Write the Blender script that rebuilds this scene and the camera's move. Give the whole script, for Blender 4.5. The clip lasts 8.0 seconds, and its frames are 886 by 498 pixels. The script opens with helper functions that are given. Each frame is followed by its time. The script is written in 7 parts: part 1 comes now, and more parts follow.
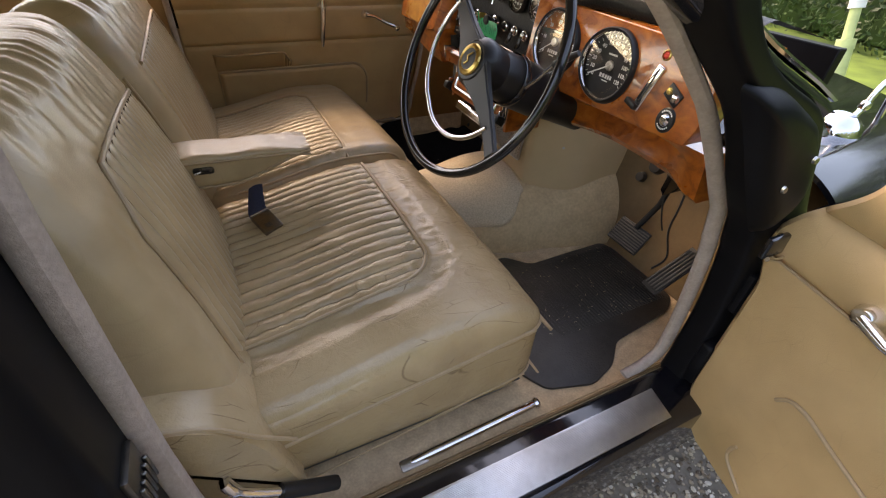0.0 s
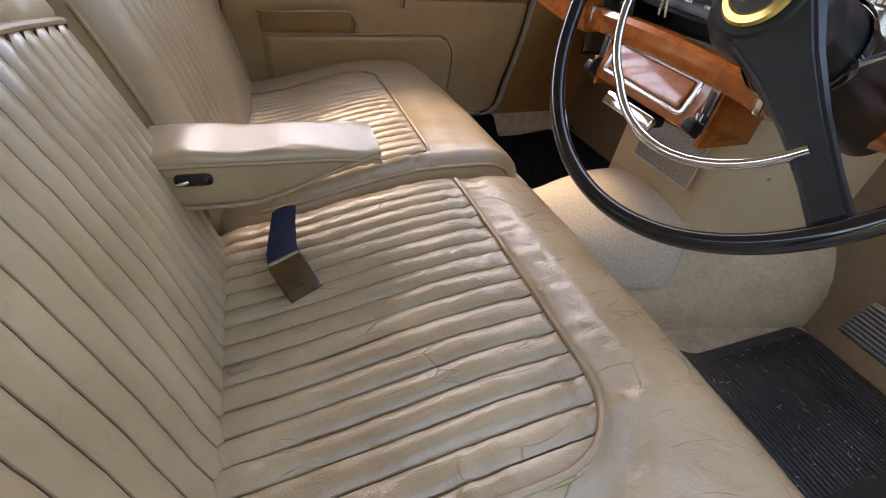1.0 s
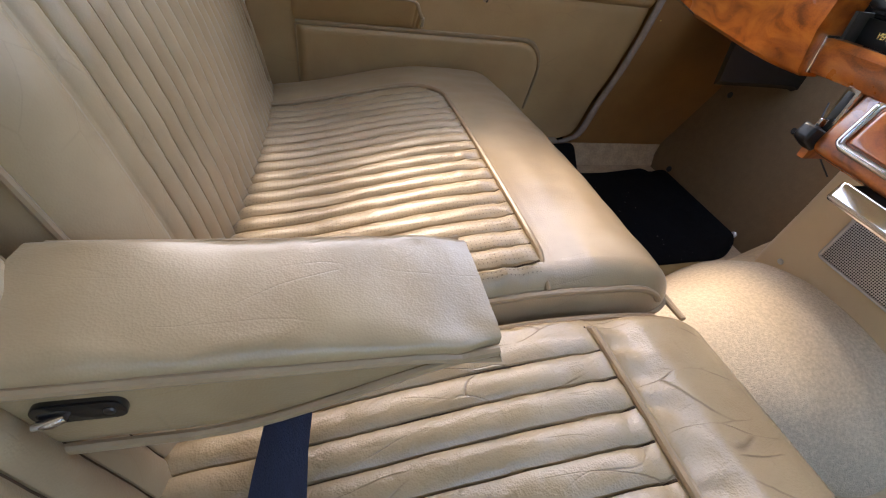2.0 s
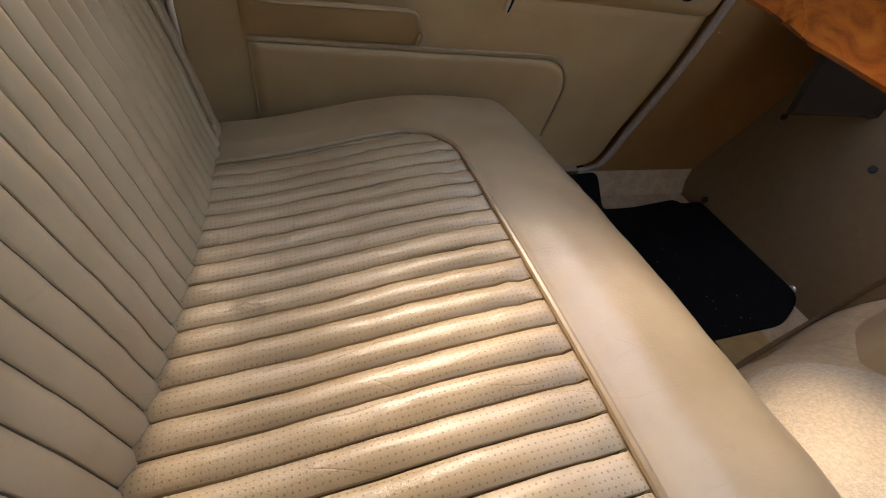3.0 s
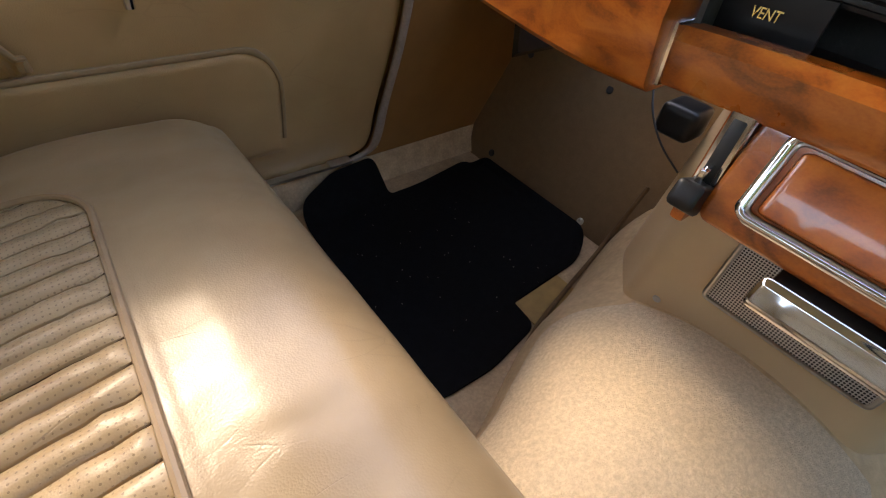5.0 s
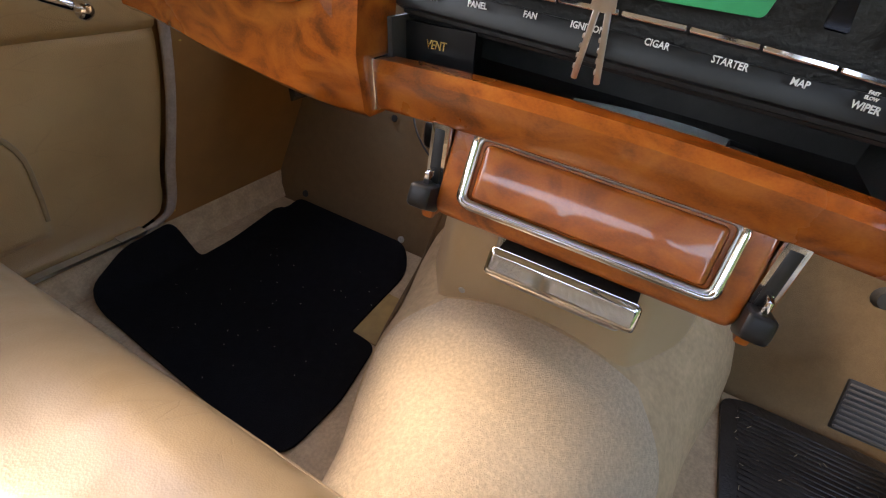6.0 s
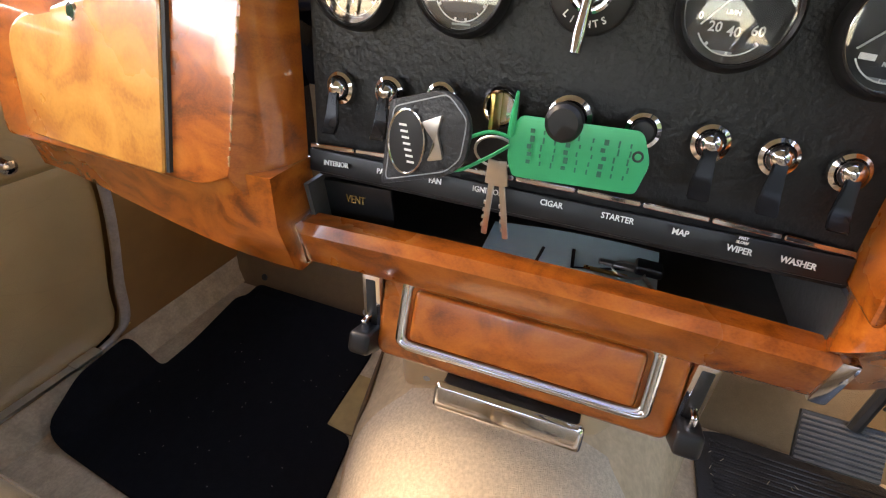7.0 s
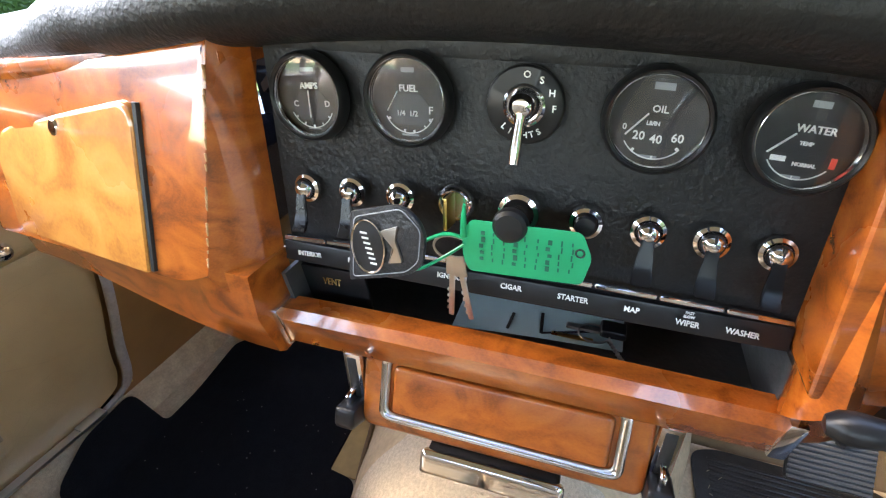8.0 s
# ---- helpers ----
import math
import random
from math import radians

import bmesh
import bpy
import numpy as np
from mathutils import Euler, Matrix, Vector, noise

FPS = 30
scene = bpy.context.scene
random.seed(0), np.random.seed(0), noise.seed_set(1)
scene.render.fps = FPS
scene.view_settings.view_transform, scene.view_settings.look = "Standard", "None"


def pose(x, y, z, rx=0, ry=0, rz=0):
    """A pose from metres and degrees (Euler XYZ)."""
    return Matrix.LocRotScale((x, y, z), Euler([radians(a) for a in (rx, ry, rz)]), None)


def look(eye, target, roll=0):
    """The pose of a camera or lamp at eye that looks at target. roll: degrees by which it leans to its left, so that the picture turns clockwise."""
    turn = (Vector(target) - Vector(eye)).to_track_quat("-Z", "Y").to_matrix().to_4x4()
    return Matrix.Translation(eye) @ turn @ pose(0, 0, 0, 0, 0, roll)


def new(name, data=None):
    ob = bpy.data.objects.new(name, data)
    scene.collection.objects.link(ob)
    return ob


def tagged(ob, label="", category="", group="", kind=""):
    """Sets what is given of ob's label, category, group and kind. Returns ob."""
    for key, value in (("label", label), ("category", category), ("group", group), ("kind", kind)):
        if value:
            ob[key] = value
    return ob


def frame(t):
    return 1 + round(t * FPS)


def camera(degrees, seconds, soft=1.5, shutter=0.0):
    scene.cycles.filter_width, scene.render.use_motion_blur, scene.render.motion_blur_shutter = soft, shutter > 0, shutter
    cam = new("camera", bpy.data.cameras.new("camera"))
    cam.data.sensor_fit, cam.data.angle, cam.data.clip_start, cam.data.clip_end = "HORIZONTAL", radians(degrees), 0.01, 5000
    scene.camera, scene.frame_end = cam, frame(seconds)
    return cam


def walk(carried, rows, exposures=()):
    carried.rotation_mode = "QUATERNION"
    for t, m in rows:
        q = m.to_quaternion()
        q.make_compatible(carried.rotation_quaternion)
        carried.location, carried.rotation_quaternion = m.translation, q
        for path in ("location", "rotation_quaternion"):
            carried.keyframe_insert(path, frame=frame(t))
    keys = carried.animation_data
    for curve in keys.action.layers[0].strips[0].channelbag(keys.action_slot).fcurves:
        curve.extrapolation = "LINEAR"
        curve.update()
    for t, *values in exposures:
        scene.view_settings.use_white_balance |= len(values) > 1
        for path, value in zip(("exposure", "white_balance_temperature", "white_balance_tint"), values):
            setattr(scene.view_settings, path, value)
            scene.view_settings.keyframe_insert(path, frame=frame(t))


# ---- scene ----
# The car: x forward, y to its left, z up from the gravel; right-hand drive.
cam = camera(90.0, 8.0, soft=1.15)
walk(cam, [
    (0, look((-0.7080, -1.1155, 1.1755), (-0.3331, -0.4182, 0.5646), 3.84)),
    (0.5, look((-0.6582, -0.9010, 1.0840), (-0.3202, -0.2003, 0.4557), 4.65)),
    (1, look((-0.6578, -0.6709, 0.9926), (-0.3674, 0.0554, 0.3697), 5.66)),
    (1.5, look((-0.6687, -0.4814, 0.9635), (-0.4159, 0.2473, 0.3269), 7.50)),
    (2, look((-0.6504, -0.2925, 0.9379), (-0.3958, 0.4221, 0.2863), 10.48)),
    (2.2, look((-0.6590, -0.2169, 0.9654), (-0.4032, 0.4631, 0.2782), 10.50)),
    (3.3, look((-0.6036, 0.0363, 0.9073), (-0.2962, 0.7056, 0.2308), 12.65)),
    (3.5, look((-0.5764, 0.0635, 0.9057), (-0.2656, 0.7355, 0.2335), 11.83)),
    (4, look((-0.4818, 0.0969, 0.9135), (-0.1448, 0.7444, 0.2300), 9.69)),
    (4.5, look((-0.3850, 0.0518, 0.9337), (-0.0068, 0.6595, 0.2354), 7.62)),
    (5, look((-0.3873, 0.0014, 0.9261), (0.1058, 0.5341, 0.2383), 7.39)),
    (5.2, look((-0.3940, -0.0178, 0.9188), (0.1509, 0.4720, 0.2383), 7.42)),
    (6.3, look((-0.3479, -0.0776, 0.9652), (0.4066, 0.2352, 0.3884), 6.18)),
    (6.5, look((-0.3368, -0.0747, 0.9848), (0.4223, 0.2354, 0.4124), 4.64)),
    (7, look((-0.3124, -0.0765, 1.0332), (0.4613, 0.2275, 0.4774), 1.39)),
    (7.5, look((-0.2922, -0.0863, 1.0670), (0.4886, 0.2164, 0.5205), -1.48)),
    (8, look((-0.2889, -0.0956, 1.0914), (0.4931, 0.2151, 0.5511), -2.95)),
], exposures=[(0.0, 2.83, 9600, 21), (1.0, 3.5, 8000, 20), (2.0, 3.68, 7500, 16), (3.5, 3.36, 7900, 14), (4.0, 3.4, 8100, 14), (5.0, 3.36, 8300, 16), (6.5, 3.78, 8700, 20), (7.5, 4.12, 7900, 17), (8.0, 4.3, 7200, 12)])

# ---- light ----
world = bpy.data.worlds.new("sky")
scene.world = world
world.use_nodes = True
sky = world.node_tree.nodes.new("ShaderNodeTexSky")
sky.sky_type, sky.sun_disc = "NISHITA", False
sky.sun_elevation, sky.sun_rotation = radians(45.0), radians(350.4)
world.node_tree.links.new(sky.outputs[0], world.node_tree.nodes["Background"].inputs[0])
world.node_tree.nodes["Background"].inputs[1].default_value = 0.15
sun = new("sun", bpy.data.lights.new("sun", "SUN"))
sun.data.energy, sun.data.angle, sun.data.color = 0.39, radians(13.0), (1.0, 0.93, 0.82)
sun.matrix_world = look((-1.02, 6.0, 6.09), (0, 0, 0))


# ---- materials ----
def mat(name, colour, rough=0.5, metal=0.0, scale=40.0, vary=0.12, bump=0.0, bscale=200.0, coat=0.0, detail=6.0, aniso=None, spec=None, sheen=0.0, second=None, wear=0.0):
    """Two scales of noise in the colour, a fine bump, and roughness that wanders a little."""
    m = bpy.data.materials.new(name)
    m.use_nodes = True
    nt = m.node_tree
    n, l = nt.nodes, nt.links
    b = n["Principled BSDF"]
    b.inputs["Roughness"].default_value, b.inputs["Metallic"].default_value = rough, metal
    b.inputs["Coat Weight"].default_value, b.inputs["Coat Roughness"].default_value = coat, 0.06
    b.inputs["Sheen Weight"].default_value = sheen
    if spec is not None:
        b.inputs["Specular IOR Level"].default_value = spec
    tc = n.new("ShaderNodeTexCoord")
    mp = n.new("ShaderNodeMapping")
    l.new(tc.outputs["Object"], mp.inputs[0])
    if aniso:
        mp.inputs["Scale"].default_value = aniso
    big, small = n.new("ShaderNodeTexNoise"), n.new("ShaderNodeTexNoise")
    for t, s in ((big, scale * 0.2), (small, scale)):
        t.inputs["Scale"].default_value, t.inputs["Detail"].default_value = s, detail
        l.new(mp.outputs[0], t.inputs[0])
    mix = n.new("ShaderNodeMath")
    mix.operation = "ADD"
    l.new(big.outputs[0], mix.inputs[0])
    l.new(small.outputs[0], mix.inputs[1])
    ramp = n.new("ShaderNodeValToRGB")
    c0 = [max(0, c * (1 - vary)) for c in colour]
    c1 = [min(1, c * (1 + vary)) for c in (second or colour)]
    ramp.color_ramp.elements[0].position, ramp.color_ramp.elements[1].position = 0.38, 0.66
    ramp.color_ramp.elements[0].color, ramp.color_ramp.elements[1].color = (*c0, 1), (*c1, 1)
    half = n.new("ShaderNodeMath")
    half.operation, half.inputs[1].default_value = "MULTIPLY", 0.5
    l.new(mix.outputs[0], half.inputs[0])
    l.new(half.outputs[0], ramp.inputs[0])
    l.new(ramp.outputs[0], b.inputs["Base Color"])
    rr = n.new("ShaderNodeMapRange")
    rr.inputs["To Min"].default_value, rr.inputs["To Max"].default_value = max(0.02, rough * (0.8 - wear)), min(1, rough * 1.2)
    l.new(half.outputs[0], rr.inputs[0])
    l.new(rr.outputs[0], b.inputs["Roughness"])
    if bump:
        t = n.new("ShaderNodeTexNoise")
        t.inputs["Scale"].default_value, t.inputs["Detail"].default_value = bscale, 4
        l.new(mp.outputs[0], t.inputs[0])
        bp = n.new("ShaderNodeBump")
        bp.inputs["Strength"].default_value, bp.inputs["Distance"].default_value = bump, 0.002
        l.new(t.outputs[0], bp.inputs["Height"])
        l.new(bp.outputs[0], b.inputs["Normal"])
    return m


def leather(name, a, b, rough=0.25, crease=0.66, grain=0.22, dots=None):
    """Hide: pores, a net of shallow creases that gather in places, worn pale patches, a darker colour in the deepest
    creases; dots are the two axes of a perforation.
    """
    m = mat(name, a, rough, scale=11, vary=0.06, second=b)
    nt = m.node_tree
    n, l = nt.nodes, nt.links
    bsdf = n["Principled BSDF"]
    base = bsdf.inputs["Base Color"].links[0].from_socket
    tc = n.new("ShaderNodeTexCoord")

    def math_node(op, p, q=None, clamp=False):
        k = n.new("ShaderNodeMath")
        k.operation, k.use_clamp = op, clamp
        for i, s in enumerate((p, q)):
            if s is None:
                continue
            if isinstance(s, (int, float)):
                k.inputs[i].default_value = s
            else:
                l.new(s, k.inputs[i])
        return k.outputs[0]

    def noise_node(scale, detail, distort=0.0):
        t = n.new("ShaderNodeTexNoise")
        t.inputs["Scale"].default_value, t.inputs["Detail"].default_value, t.inputs["Distortion"].default_value = scale, detail, distort
        l.new(tc.outputs["Object"], t.inputs[0])
        return t.outputs[0]
    pores = n.new("ShaderNodeTexVoronoi")
    pores.inputs["Scale"].default_value = 620
    l.new(tc.outputs["Object"], pores.inputs[0])

    def cracks(scale, stretch, sharp):
        mp = n.new("ShaderNodeMapping")
        mp.inputs["Scale"].default_value, mp.inputs["Rotation"].default_value = stretch, (0.3, 0.2, 0.7)
        warp = n.new("ShaderNodeTexNoise")
        warp.inputs["Scale"].default_value = scale * 0.7
        l.new(tc.outputs["Object"], warp.inputs[0])
        add = n.new("ShaderNodeVectorMath")
        add.operation = "MULTIPLY_ADD"
        add.inputs[1].default_value = (0.6 / scale,) * 3
        l.new(warp.outputs["Color"], add.inputs[0])
        l.new(tc.outputs["Object"], add.inputs[2])
        l.new(add.outputs[0], mp.inputs[0])
        v = n.new("ShaderNodeTexVoronoi")
        v.feature = "DISTANCE_TO_EDGE"
        v.inputs["Scale"].default_value = scale
        l.new(mp.outputs[0], v.inputs[0])
        return math_node("MULTIPLY", v.outputs["Distance"], sharp, True)
    lines = cracks(6, (1.0, 5.0, 3.0), 60)
    fold = cracks(95, (1.0, 1.3, 1.0), 5)
    where = n.new("ShaderNodeMapRange")
    where.inputs["From Min"].default_value, where.inputs["From Max"].default_value = 0.485, 0.62
    l.new(noise_node(16, 2), where.inputs[0])
    where = where.outputs[0]
    cut = math_node("MULTIPLY", math_node("SUBTRACT", 1.0, lines), where)
    net = math_node("MULTIPLY", math_node("SUBTRACT", 1.0, fold), 0.13)
    height = math_node("SUBTRACT", math_node("MULTIPLY", pores.outputs["Distance"], grain), math_node("MULTIPLY", math_node("ADD", cut, net), crease))
    # slack, rumpled places between the creases
    height = math_node("ADD", height, math_node("MULTIPLY", noise_node(38, 3, 1.6), crease * 2.2))
    mask = math_node("MULTIPLY", cut, 0.55 * min(1.0, crease * 2))
    if dots:
        sep, com = n.new("ShaderNodeSeparateXYZ"), n.new("ShaderNodeCombineXYZ")
        l.new(tc.outputs["Object"], sep.inputs[0])
        for i, k in enumerate(dots):
            l.new(sep.outputs[k], com.inputs[i])
        v = n.new("ShaderNodeTexVoronoi")
        v.inputs["Scale"].default_value, v.inputs["Randomness"].default_value = 210, 0.12
        l.new(com.outputs[0], v.inputs[0])
        hole = math_node("LESS_THAN", v.outputs["Distance"], 0.17)
        mask = math_node("MAXIMUM", mask, math_node("MULTIPLY", hole, 0.55))
        height = math_node("SUBTRACT", height, math_node("MULTIPLY", hole, 0.5))
    mix = n.new("ShaderNodeMixRGB")
    mix.inputs[2].default_value = (a[0] * 0.30, a[1] * 0.26, a[2] * 0.24, 1)
    l.new(mask, mix.inputs[0])
    l.new(base, mix.inputs[1])
    l.new(mix.outputs[0], bsdf.inputs["Base Color"])
    bp = n.new("ShaderNodeBump")
    bsdf.inputs["Coat Weight"].default_value, bsdf.inputs["Coat Roughness"].default_value = 0.10, 0.25
    bsdf.inputs["Specular IOR Level"].default_value = 0.65
    bp.inputs["Strength"].default_value, bp.inputs["Distance"].default_value = 0.75, 0.0014
    l.new(height, bp.inputs["Height"])
    l.new(bp.outputs[0], bsdf.inputs["Normal"])
    return m


LEATHER = leather("tan_leather", (0.35, 0.24, 0.128), (0.435, 0.318, 0.182))
LEATHER_PIERCED = leather("tan_pierced_leather", (0.35, 0.24, 0.128), (0.435, 0.318, 0.182), 0.43, 0.24, 0.14, dots=(0, 1))
LEATHER_SMOOTH = leather("smooth_tan_leather", (0.35, 0.24, 0.128), (0.435, 0.318, 0.182), 0.33, 0.10, 0.10)
LEATHER_DOOR = leather("tan_door_leather", (0.43, 0.275, 0.128), (0.475, 0.31, 0.150), 0.44, 0.12)
PIPING = mat("piping_leather", (0.36, 0.25, 0.145), 0.40, scale=60, vary=0.10)
CARPET = mat("beige_carpet", (0.60, 0.475, 0.33), 0.95, scale=1100, vary=0.20, bump=1.0, bscale=620, spec=0.1)
CARPET_TAN = mat("tan_carpet", (0.50, 0.36, 0.225), 0.95, scale=200, vary=0.18, bump=0.7, bscale=700, spec=0.1)
VINYL = mat("tan_vinyl", (0.60, 0.43, 0.25), 0.50, scale=8, vary=0.08, bump=0.06, bscale=500)
KICK = mat("brown_board", (0.29, 0.135, 0.042), 0.55, scale=20, vary=0.12, bump=0.06)
BLACK_HIDE = mat("black_grained_vinyl", (0.014, 0.014, 0.015), 0.42, scale=60, vary=0.2, bump=0.60, bscale=220, spec=0.28)
BLACK = mat("black_plastic", (0.012, 0.012, 0.013), 0.36, scale=80, vary=0.2, spec=0.35)
GLOSS = mat("glossy_black_plastic", (0.009, 0.009, 0.010), 0.13, scale=80, vary=0.2, coat=0.3)
BLACK_MAT = mat("black_felt_mat", (0.006, 0.006, 0.007), 0.95, scale=300, vary=0.35, bump=0.5, bscale=900, spec=0.1)
MAT_RUBBER = mat("worn_mat_rubber", (0.024, 0.022, 0.020), 0.33, scale=40, vary=0.35, bump=0.7)
RUBBER = mat("black_rubber", (0.016, 0.0155, 0.015), 0.55, scale=60, vary=0.3, bump=0.2)
PAINT = mat("black_car_paint", (0.006, 0.006, 0.008), 0.12, scale=30, vary=0.2, coat=0.6)
JAMB = mat("black_jamb_paint", (0.005, 0.005, 0.006), 0.42, scale=30, vary=0.2, spec=0.12)
TRAY = mat("black_tray_lining", (0.065, 0.062, 0.060), 0.6, scale=60, vary=0.2, bump=0.3)
CHROME = mat("chrome", (0.78, 0.78, 0.80), 0.08, metal=1.0, scale=60, vary=0.05)
ALLOY = mat("ribbed_alloy", (0.72, 0.73, 0.75), 0.30, metal=1.0, scale=50, vary=0.10)
SEAL = mat("grey_furflex", (0.36, 0.29, 0.25), 0.9, scale=200, vary=0.15, bump=0.5, bscale=600)


def wood_mat(name, a, b, c, stretch=(10.0, 7.0, 12.0)):
    """Figured walnut veneer under a thick lacquer."""
    m = mat(name, a, 0.28, scale=6, vary=0.1, coat=0.9)
    n, l = m.node_tree.nodes, m.node_tree.links
    tc, mp = n.new("ShaderNodeTexCoord"), n.new("ShaderNodeMapping")
    l.new(tc.outputs["Object"], mp.inputs[0])
    mp.inputs["Scale"].default_value = stretch
    t1 = n.new("ShaderNodeTexNoise")
    t1.inputs["Scale"].default_value, t1.inputs["Detail"].default_value, t1.inputs["Distortion"].default_value = 2.6, 9, 1.5
    l.new(mp.outputs[0], t1.inputs[0])
    t2 = n.new("ShaderNodeTexNoise")
    t2.inputs["Scale"].default_value, t2.inputs["Detail"].default_value = 60, 4
    l.new(mp.outputs[0], t2.inputs[0])
    ramp = n.new("ShaderNodeValToRGB")
    e = ramp.color_ramp.elements
    e[0].position, e[0].color = 0.28, (*c, 1)
    e[1].position, e[1].color = 0.72, (*b, 1)
    mid = e.new(0.5)
    mid.color = (*a, 1)
    add = n.new("ShaderNodeMath")
    add.operation, add.inputs[1].default_value = "MULTIPLY_ADD", 0.22
    l.new(t2.outputs[0], add.inputs[0])
    sub = n.new("ShaderNodeMath")
    sub.operation, sub.inputs[1].default_value = "SUBTRACT", 0.11
    l.new(t1.outputs[0], sub.inputs[0])
    l.new(sub.outputs[0], add.inputs[2])
    l.new(add.outputs[0], ramp.inputs[0])
    l.new(ramp.outputs[0], n["Principled BSDF"].inputs["Base Color"])
    return m


WOOD = wood_mat("walnut_veneer", (0.38, 0.090, 0.012), (0.50, 0.145, 0.022), (0.15, 0.032, 0.005))
WOOD_PALE = wood_mat("pale_walnut_veneer", (0.56, 0.24, 0.048), (0.66, 0.32, 0.085), (0.34, 0.10, 0.018), (5, 5, 5))
FLAG = mat("black_lever_plastic", (0.007, 0.007, 0.008), 0.24, scale=80, vary=0.2, spec=0.22)
STEEL_DARK = mat("dark_worn_steel", (0.16, 0.155, 0.15), 0.38, metal=1.0, scale=60, vary=0.15)
# seam thread, coloured dark to stand in for shade between pleats as well
THREAD_SHADE = mat("brown_thread_and_shade", (0.085, 0.048, 0.022), 0.9, scale=300, vary=0.2)
WOOD_CAP = wood_mat("wood_capping", (0.20, 0.07, 0.02), (0.30, 0.12, 0.04), (0.09, 0.03, 0.01))


# ---- mesh helpers ----
class Body:
    """The proportions in force: what is drawn in even sizes is laid into the car through fit, a function of a place."""
    fit = None


def steps(*pairs):
    """A piecewise straight scale from drawn to true sizes, carried on past both ends."""
    a, b = [p[0] for p in pairs], [p[1] for p in pairs]

    def scale(v):
        if v <= a[0]:
            return b[0] + (v - a[0])
        if v >= a[-1]:
            return b[-1] + (v - a[-1])
        k = next(i for i in range(1, len(a)) if v <= a[i])
        return b[k - 1] + (b[k] - b[k - 1]) * (v - a[k - 1]) / (a[k] - a[k - 1])
    return scale


def part(name, bm, material, parent=None, label="", smooth=True):
    me = bpy.data.meshes.new(name)
    if Body.fit:
        for v in bm.verts:
            v.co = Body.fit(v.co)
    bm.normal_update()
    bm.to_mesh(me)
    bm.free()
    me.materials.append(material)
    if smooth:
        me.shade_smooth()
        me.set_sharp_from_angle(angle=radians(38))
    ob = new(name, me)
    if parent is not None:
        ob.parent = parent
        ob.matrix_parent_inverse = parent.matrix_basis.inverted()
    if label:
        tagged(ob, label)
    return ob


def thing(name, at, label, category, group="", kind=""):
    e = new(name)
    e.empty_display_size = 0.05
    e.matrix_basis = Matrix.Translation(Body.fit(Vector(at)) if Body.fit else at)
    return tagged(e, label, category, group, kind)


def rbox(lo, hi, r=0.004, seg=2, m=None, bm=None):
    bm = bm or bmesh.new()
    got = bmesh.ops.create_cube(bm, size=1.0)["verts"]
    s = [hi[i] - lo[i] for i in range(3)]
    for v in got:
        v.co = Vector([(lo[i] + hi[i]) / 2 + v.co[i] * s[i] for i in range(3)])
    r = min(r, 0.45 * min(abs(k) for k in s))
    if r > 0:
        edges = list({e for v in got for e in v.link_edges})
        got = bmesh.ops.bevel(bm, geom=edges, offset=r, segments=seg, affect="EDGES", profile=0.6)["verts"]
    if m is not None:
        bmesh.ops.transform(bm, matrix=m, verts=list({v for v in got}) if r > 0 else got)
    return bm


def tube(points, r, sides=10, bm=None, closed=False, cap=True, flat=1.0):
    """A round bar along the points; r may be a number or one for each point."""
    bm = bm or bmesh.new()
    pts = [Vector(p) for p in points]
    n = len(pts)
    rad = r if isinstance(r, (list, tuple)) else [r] * n
    rings, ref = [], None
    for i, p in enumerate(pts):
        a = pts[(i - 1) % n] if closed or i else p
        b = pts[(i + 1) % n] if closed or i < n - 1 else p
        d = (b - a).normalized()
        if ref is None:
            ref = d.orthogonal().normalized() if abs(d.z) > 0.9 else Vector((0, 0, 1)).cross(d).normalized()
        u = (ref - d * ref.dot(d)).normalized()
        ref = u
        w = d.cross(u)
        rings.append([bm.verts.new(p + rad[i] * (math.cos(k) * u + flat * math.sin(k) * w)) for k in [2 * math.pi * j / sides for j in range(sides)]])
    for i in range(n if closed else n - 1):
        a, b = rings[i], rings[(i + 1) % n]
        for j in range(sides):
            bm.faces.new((a[j], a[(j + 1) % sides], b[(j + 1) % sides], b[j]))
    if cap and not closed:
        bm.faces.new(rings[0][::-1])
        bm.faces.new(rings[-1])
    return bm


def curve(points, steps=8, closed=False):
    """Catmull-Rom through the points."""
    p = [Vector(q) for q in points]
    n, out = len(p), []
    for i in range(n if closed else n - 1):
        a, b, c, d = (p[(i + k) % n] if closed else p[max(0, min(n - 1, i + k))] for k in (-1, 0, 1, 2))
        for s in range(steps):
            t = s / steps
            out.append(0.5 * ((2 * b) + (c - a) * t + (2 * a - 5 * b + 4 * c - d) * t * t + (3 * b - 3 * c + d - a) * t ** 3))
    if not closed:
        out.append(p[-1])
    return out


